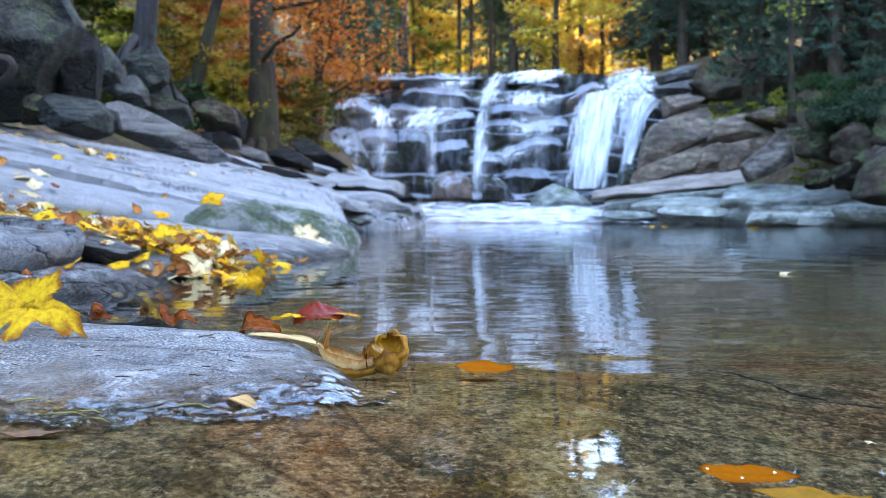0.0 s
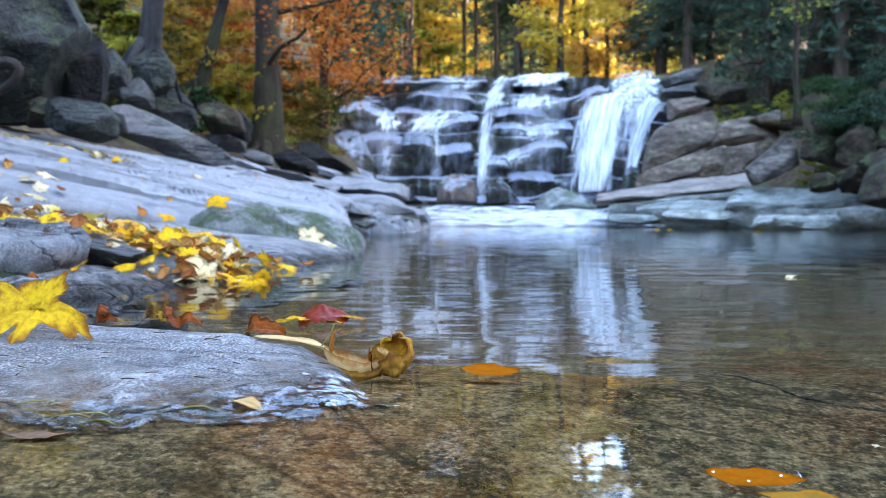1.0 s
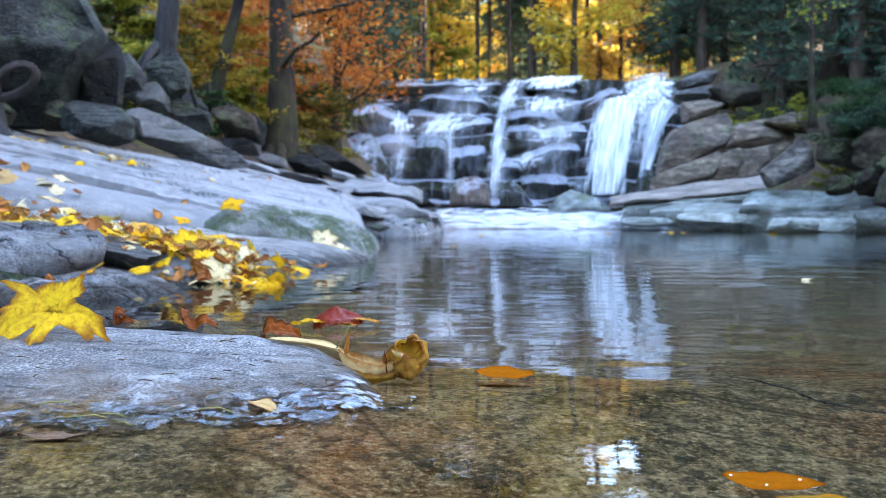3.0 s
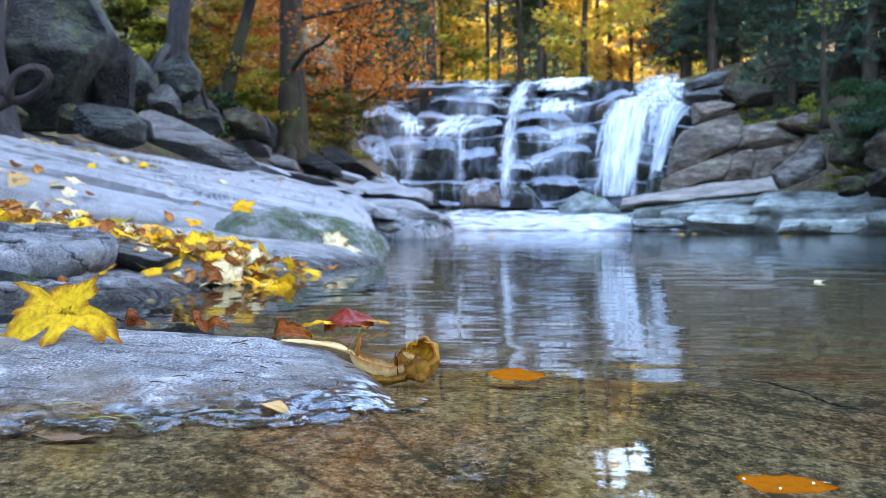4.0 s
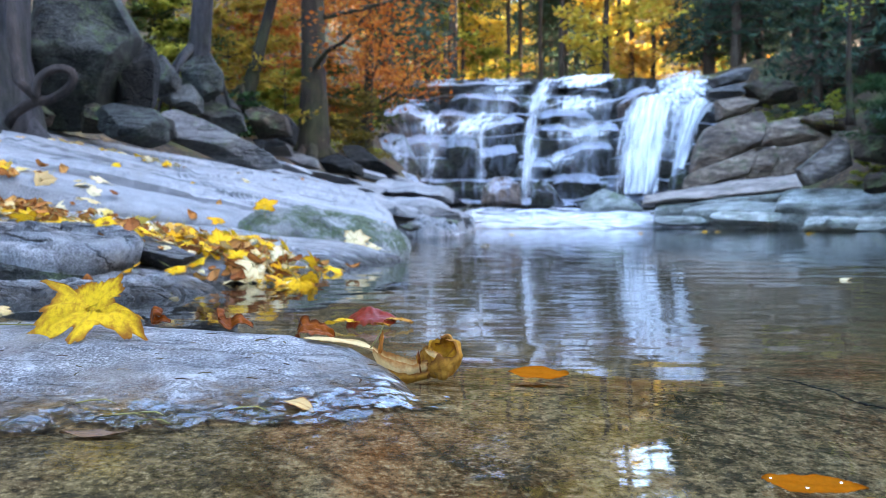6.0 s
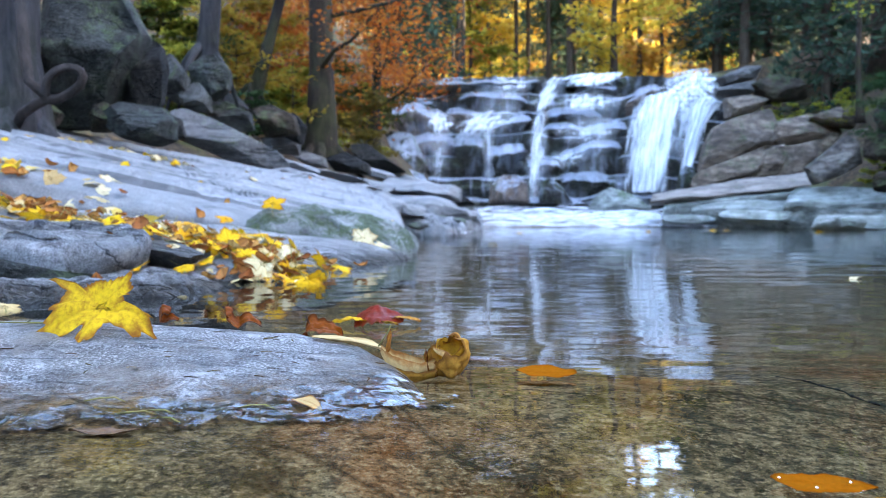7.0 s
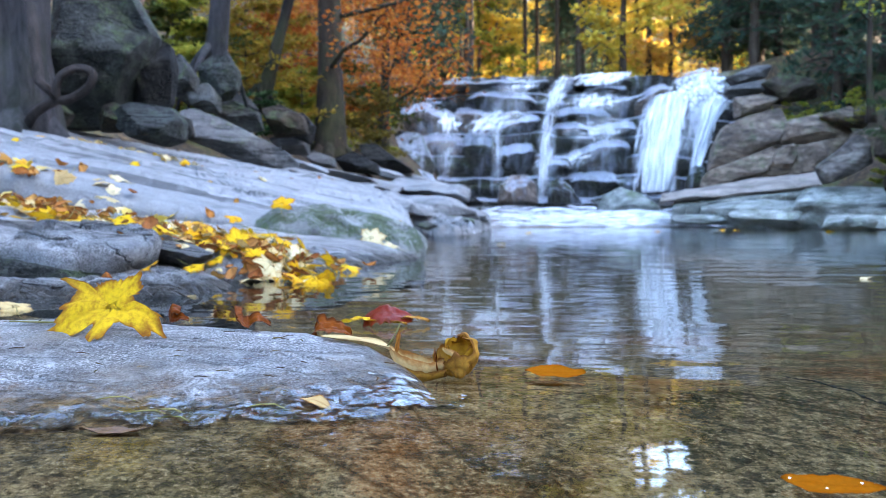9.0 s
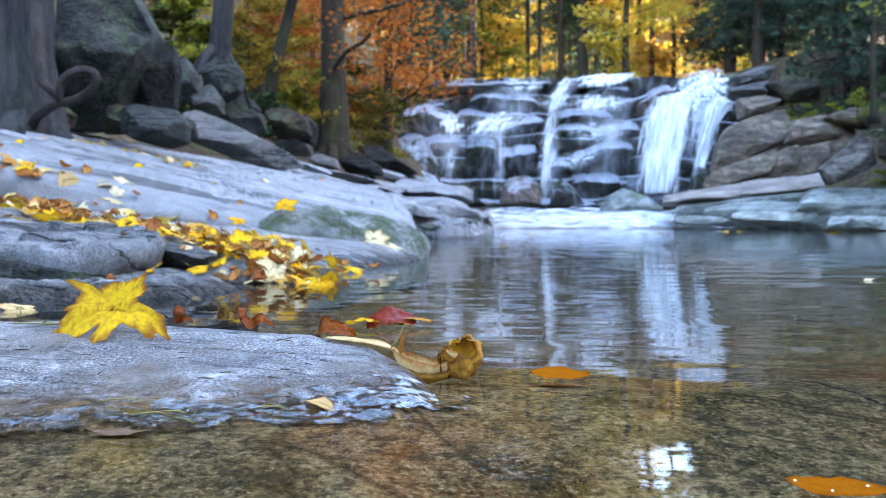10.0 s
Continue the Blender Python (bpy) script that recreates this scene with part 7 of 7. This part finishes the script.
pale = thing("pale_leaf", "pale yellow leaf lying wet on the stone's edge", "leaf", "leaves on the flat stone", "",
             oval_mesh("pale_leaf", MAPLE_CREAM, 0.42, 0.05, -0.25, 0.1, 6), (-0.195, 1.055, top_at(-0.195, 1.055)[0] + 0.007))
pale.rotation_euler, pale.scale = (radians(-4), radians(9), radians(-8)), (0.098, 0.098, 0.098)
# the dry leaf curled like a boat at the tip of the stone
boat = thing("boat_leaf", "dry ochre leaf curled like a boat in the water", "leaf", "", "", None, (-0.0995, 1.034, 0.001))


def rolled(name, line, radius, sweep, material, seed, label, nu=46, nv=26, jag=0.16):
    """A rolled piece of leaf: arcs of the given sweep round a line, with a torn rim."""
    p = np.array(line, float)
    t = np.linspace(0, 1, nu)[:, None]
    mid = (1 - t) ** 2 * p[0] + 2 * t * (1 - t) * p[1] + t ** 2 * p[2]
    r = np.interp(t[:, 0], np.linspace(0, 1, len(radius)), radius)[:, None]
    w = np.linspace(0, 1, nv)[None, :]
    torn = jag * vnoise(t * 9 + seed, w * 0 + seed, 0, seed, 4)
    ang = np.radians(sweep[0] + torn * 60 * (1 - w) + (sweep[1] - sweep[0] - torn * 60 * w) * w)
    r = r * (1 + 0.10 * vnoise(t * 5, w * 4, 0, seed + 2, 4))
    v = np.stack([mid[:, :1] + 0.12 * r * np.sin(ang * 3 + seed), mid[:, 1:2] + r * np.cos(ang), mid[:, 2:] + r * np.sin(ang)], -1)
    rim = np.maximum(np.abs(2 * w - 1) + 0 * t, np.abs(2 * t - 1) ** 5 + 0 * w)
    return part(name, mesh_of(name, v.reshape(-1, 3), grid_faces(nu, nv), material, np.stack([rim, np.exp(-((w - 0.5) / 0.05) ** 2) + 0 * t], -1).reshape(-1, 2)), boat, label)


def bowl(name, at, half, tilt, top, material, seed, label, nu=24, nv=60):
    """A cupped lobe: part of a shell with a torn, ruffled rim."""
    w, a = np.meshgrid(np.linspace(0.02, 1, nu), np.linspace(0, 2 * math.pi, nv), indexing="ij")
    ca, sa = np.cos(a), np.sin(a)
    lim = np.radians(top[0] + (top[1] - top[0]) * (0.5 + 0.5 * np.cos(a - top[2])) + 34 * vnoise(ca * 2.6 + seed, sa * 2.6, 0, seed, 5))
    b = w * lim
    crumple = 1 + 0.30 * vnoise(ca * np.sin(b) * 2.0, sa * np.sin(b) * 2.0, np.cos(b) * 1.4, seed + 3, 5) + 0.05 * np.sin(a * 5 + seed) * w
    p = np.stack([np.sin(b) * ca * half[0], np.sin(b) * sa * half[1], -np.cos(b) * half[2]], -1) * crumple[..., None]
    m = np.array(Euler([radians(k) for k in tilt]).to_matrix())
    p = p.reshape(-1, 3) @ m.T + np.array(at)
    return part(name, mesh_of(name, p, grid_faces(nu, nv), material, np.stack([w ** 2, np.exp(-((np.mod(a, 1.05) - 0.5) / 0.06) ** 2)], -1).reshape(-1, 2)), boat, label)


rolled("hull", [(-0.052, 0.0, 0.032), (-0.026, -0.004, 0.006), (0.016, -0.004, 0.014)], [0.006, 0.015, 0.0175, 0.016, 0.013, 0.009], (-200, 25), LEAF_BUFF, 4, "pale buff rolled blade")
rolled("keel", [(-0.040, -0.004, 0.014), (-0.020, -0.010, 0.000), (0.018, -0.008, 0.006)], [0.007, 0.013, 0.015, 0.012, 0.008], (-185, -20), LEAF_OCHRE, 6, "ochre underside")
bowl("cup", (0.030, 0.0, 0.023), (0.026, 0.022, 0.025), (12, -8, 0), (96, 150, 0.9), LEAF_OCHRE, 9, "ochre cupped lobe with brown torn edges")
bowl("lining", (0.033, 0.004, 0.030), (0.018, 0.014, 0.018), (16, 12, 0), (85, 150, 1.2), LEAF_AMBER_DRY, 12, "golden lobe folded inside")
rolled("fold", [(0.014, -0.018, 0.034), (0.020, -0.020, 0.032), (0.034, -0.019, 0.027)], [0.002, 0.005, 0.006, 0.003], (-200, 10), LEAF_BUFF, 15, "pale torn fold")
rolled("seam", [(0.003, 0.000, 0.030), (0.005, -0.008, 0.022), (0.009, -0.014, 0.006)], [0.003, 0.006, 0.007, 0.004], (-220, 40), LEAF_RUST, 17, "rust-brown folded edge")
tip = part("tip", oval_mesh("tip", LEAF_RUST_OCHRE, 0.50, 0.6, 0.5, 0.4, 12, 20, 9, 0.05), boat, "brown upturned tip")
tip.location, tip.rotation_euler, tip.scale = (-0.039, 0.0, 0.038), (0, radians(-80), radians(20)), (0.032, 0.032, 0.032)
stalk(boat, [(-0.056, 0.006, 0.032), (-0.050, 0.006, 0.040), (-0.044, 0.006, 0.050), (-0.040, 0.006, 0.060)], 0.0010)

# leaves that float
FLOAT = "leaves floating on the pool"
red = thing("floating_leaf", "dark red leaf with a yellow rim floating on the pool", "leaf", FLOAT, "", None, (-0.222, 1.525, 0.004))
red.scale = (1.2, 1.2, 1.15)
part("blade", curled_mesh("blade", LEAF_RED, [(-0.038, 0.004), (-0.022, 0.014), (-0.004, 0.017), (0.014, 0.013), (0.036, 0.004)], 0.075, 6, flare=-0.05), red)
red.children[0].rotation_euler = (radians(16), 0, 0)
rim = part("rim", curled_mesh("rim", MAPLE_HERO, [(-0.070, 0.003), (-0.040, 0.007), (-0.01, 0.004), (0.03, 0.001)], 0.030, 7, flare=0.05), red, "yellow edge")
rim.location = (0, -0.02, 0.0)
part("tail", curled_mesh("tail", LEAF_OCHRE, [(0.01, 0.004), (0.03, 0.008), (0.05, 0.006), (0.062, 0.002)], 0.030, 8, flare=0.05), red, "ochre tail")
orange = thing("floating_leaf", "wet orange beech leaf floating flat on the pool", "leaf", FLOAT, "", oval_mesh("floating_leaf", LEAF_ORANGE, 0.72, 0.16, 0.22, 0.1, 3), (0.0500, 1.022, 0.0035))
orange.rotation_euler, orange.scale = (radians(6), 0, radians(-8)), (0.073, 0.073, 0.073)
orange2 = thing("floating_leaf", "wet orange leaf floating flat on the pool", "leaf", FLOAT, "", oval_mesh("floating_leaf", LEAF_ORANGE, 0.58, 0.12, 0.14, 0.1, 8), (0.2205, 0.607, 0.0025))
orange2.rotation_euler, orange2.scale = (radians(3), 0, radians(-12)), (0.070, 0.070, 0.070)
orange3 = thing("floating_leaf", "ochre leaf floating beside an orange one", "leaf", FLOAT, "", oval_mesh("floating_leaf", LEAF_AMBER, 0.28, 0.12, 0.12, -0.1, 9), (0.246, 0.562, 0.0020))
orange3.rotation_euler, orange3.scale = (0, 0, radians(-14)), (0.075, 0.075, 0.075)
sunk = thing("sunken_leaf", "brown wet leaf half sunk at the stone's foot", "leaf", FLOAT, "", oval_mesh("sunken_leaf", LEAF_WET, 0.3, 0.3, 0.3, 0.3, 5), (-0.356, 0.727, top_at(-0.356, 0.727)[0] + 0.003))
sunk.rotation_euler, sunk.scale = (radians(8), 0, radians(6)), (0.062, 0.05, 0.05)
DROP = Nodes("water_drop")
glint = DROP.add("ShaderNodeBsdfGlass")
glint.inputs["IOR"].default_value, glint.inputs["Roughness"].default_value = 1.33, 0.0
DROP = DROP.finish(glint.outputs[0])
for x, y, r in [(0.030, 1.018, 0.0010), (0.051, 1.030, 0.0010), (0.071, 1.018, 0.0010), (0.193, 0.615, 0.0008), (0.211, 0.593, 0.0008), (0.239, 0.606, 0.0009)]:
    bm = bmesh.new()
    bmesh.ops.create_icosphere(bm, subdivisions=3, radius=r)
    me = bpy.data.meshes.new("water_drop")
    bm.to_mesh(me)
    bm.free()
    me.polygons.foreach_set("use_smooth", [True] * len(me.polygons))
    me.materials.append(DROP)
    bead = thing("water_drop", "clear water bead on a floating orange leaf", "water drop", "beads on the floating leaves", "", me, (x, y, 0.0055))
    bead.scale = (1.4, 1.4, 0.6)
for x, y, size, mat in [(0.263, 12.000, 0.07, 0), (3.524, 14.500, 0.08, 0), (3.765, 14.500, 0.07, 0), (4.573, 12.500, 0.09, 0), (1.107, 2.760, 0.03, 3), (0.351, 0.690, 0.006, 3), (-0.060, 6.500, 0.05, 3), (2.210, 13.000, 0.07, 0)]:
    ob = copy_thing(kinds[mat], pose(x, y, 0.004 + size * 0.1, 4, 5, rnd.uniform(0, 360)))
    ob.scale = (size, size, size)
    tagged(ob, "small leaf floating far out on the pool", "leaf", FLOAT)

# the first leaf of each kind lies in the drift too
for k, (x, y) in enumerate([(-1.05, 3.02), (-0.92, 2.92), (-1.22, 3.16), (-0.84, 2.80), (-1.45, 3.24), (-1.14, 3.08), (-0.97, 2.86)]):
    z, nrm = top_at(x, y)
    kinds[k].matrix_world = Matrix.Translation((x, y, z + 0.014)) @ Vector((0, 0, 1)).rotation_difference(nrm).to_matrix().to_4x4() @ pose(0, 0, 0, 12, -9, 50 * k) @ Matrix.Scale(0.062, 4)

# past the nearest three hundred, the drift is one sheet of litter
def matrix_of(ob):
    return Matrix.LocRotScale(ob.location, ob.rotation_euler, ob.scale)


FAR_LITTER = leaf_material("far_litter", [(0.72, 0.42, 0.012), (0.80, 0.52, 0.02), (0.60, 0.48, 0.24), (0.46, 0.19, 0.02), (0.74, 0.62, 0.38), (0.68, 0.34, 0.02)], by_island=True, translucent=0.3)
drift = [ob for ob in scene.objects if ob.name.startswith("maple_leaf") and ob.children and 2.2 < ob.location.y < 3.95]
drift.sort(key=lambda ob: ob.location.y)
pieces = []
for ob in drift[210:]:
    for child in list(ob.children):
        if child.name.startswith("blade"):
            m = matrix_of(ob) @ matrix_of(child)
            pieces.append(([tuple(m @ v.co) for v in child.data.vertices], [list(q.vertices) for q in child.data.polygons]))
        bpy.data.objects.remove(child)
    bpy.data.objects.remove(ob)
v, f = joined(pieces)
thing("leaf_litter", "yellow and cream fallen leaves heaped on the bank", "leaves", "", "stuff", mesh_of("leaf_litter", v, f, FAR_LITTER))

# dry needles and bits on the flat stone
straw_mesh = []
for k in range(4):
    v, f = tube([(-0.5, 0, 0), (-0.1, 0.03 * k, 0.03), (0.5, -0.02 * k, 0.0)], [0.045, 0.05, 0.025], 5)
    straw_mesh.append(mesh_of("needle", v, f, STRAW))
for k in range(52):
    x, y = rnd.uniform(-0.75, -0.14), rnd.uniform(0.84, 1.2)
    z, nrm = top_at(x, y)
    if z < 0.004:
        continue
    ob = thing("needle", "tiny dry spruce needle on the flat stone", "twig", "needles on the flat stone", "", straw_mesh[k % 4], (x, y, z + 0.0006))
    ob.rotation_euler = (0, 0, rnd.gauss(0, 0.9))
    s = rnd.uniform(0.008, 0.022)
    ob.scale = (s, s * 0.9, s * 0.8)
for px, py, bend in [(-0.318, 0.760, 0.3), (-0.345, 0.764, -0.2), (-0.33, 0.775, 0.1), (-0.385, 0.79, 0.0), (-0.24, 0.80, 0.2)]:
    v, f = tube([(-0.02, 0, 0.001), (-0.005, 0.012 * bend, 0.004), (0.008, 0.004, 0.004), (0.02, -0.01 * bend, 0.001)], [0.0007, 0.0008, 0.0008, 0.0005], 6)
    ob = thing("grass_stalk", "curved pale grass stalk at the stone's wet foot", "twig", "", "", mesh_of("grass_stalk", v, f, STALK), (px, py, max(0.002, top_at(px, py)[0])))
chip = thing("dry_leaf", "small pale brown leaf on the stone's wet edge", "leaf", "leaves on the flat stone", "", oval_mesh("dry_leaf", LEAF_BUFF, 0.5, 0.2, -0.5, 0.4, 21), (-0.194, 0.817, top_at(-0.194, 0.817)[0] + 0.006))
chip.rotation_euler, chip.scale = (radians(10), radians(14), radians(-14)), (0.036, 0.036, 0.036)


# the thin film of water that laps over the front edge of the flat stone: places, reach along and across
RIFFLES = [(-0.105, 0.872, 0.045, 0.030), (-0.150, 0.845, 0.030, 0.022), (-0.197, 0.825, 0.050, 0.028), (-0.235, 0.800, 0.030, 0.020), (-0.312, 0.780, 0.045, 0.024), (-0.36, 0.760, 0.05, 0.018), (-0.45, 0.735, 0.05, 0.015)]
fx, fy = np.meshgrid(np.linspace(-0.56, -0.05, 340), np.linspace(0.68, 0.95, 220))
under = np.array([[top_at(a, b)[0] for a, b in zip(ra, rb)] for ra, rb in zip(fx, fy)])
lively = np.clip(sum(np.exp(-(((fx - a) / c) ** 2 + ((fy - b) / d) ** 2)) for a, b, c, d in RIFFLES), 0, 1)
wave = 0.0017 * vnoise(fx * 42, fy * 55, 0, 91, 2) + 0.0007 * vnoise(fx * 110, fy * 130, 0, 92, 2)
ponds = 1.25 * lively + 0.55 * vnoise(fx * 38, fy * 60, 0, 93, 3)
fz = np.maximum(np.maximum(stone_top(fx, fy) + 0.002, under + 0.0005), 0.0008) + wave
FILM = Nodes("film_of_clear_water")
fres, clear, shine, both = FILM.add("ShaderNodeFresnel"), FILM.add("ShaderNodeBsdfTransparent"), FILM.add("ShaderNodeBsdfGlossy"), FILM.add("ShaderNodeMixShader")
fres.inputs["IOR"].default_value, shine.inputs["Roughness"].default_value = 1.75, 0.02
FILM.put(both.inputs[0], fres.outputs[0])
FILM.put(both.inputs[1], clear.outputs[0])
FILM.put(both.inputs[2], shine.outputs[0])
keep = (ponds > 0.36) & (under > -0.012)
faces = grid_faces(*fx.shape)
faces = faces[keep.ravel()[faces].all(1)]
thing("lapping_water", "clear rippled water lapping over the stone's edge", "water", "", "structure",
      mesh_of("lapping_water", np.stack([fx, fy, fz], -1).reshape(-1, 3), faces, FILM.finish(both.outputs[0])))
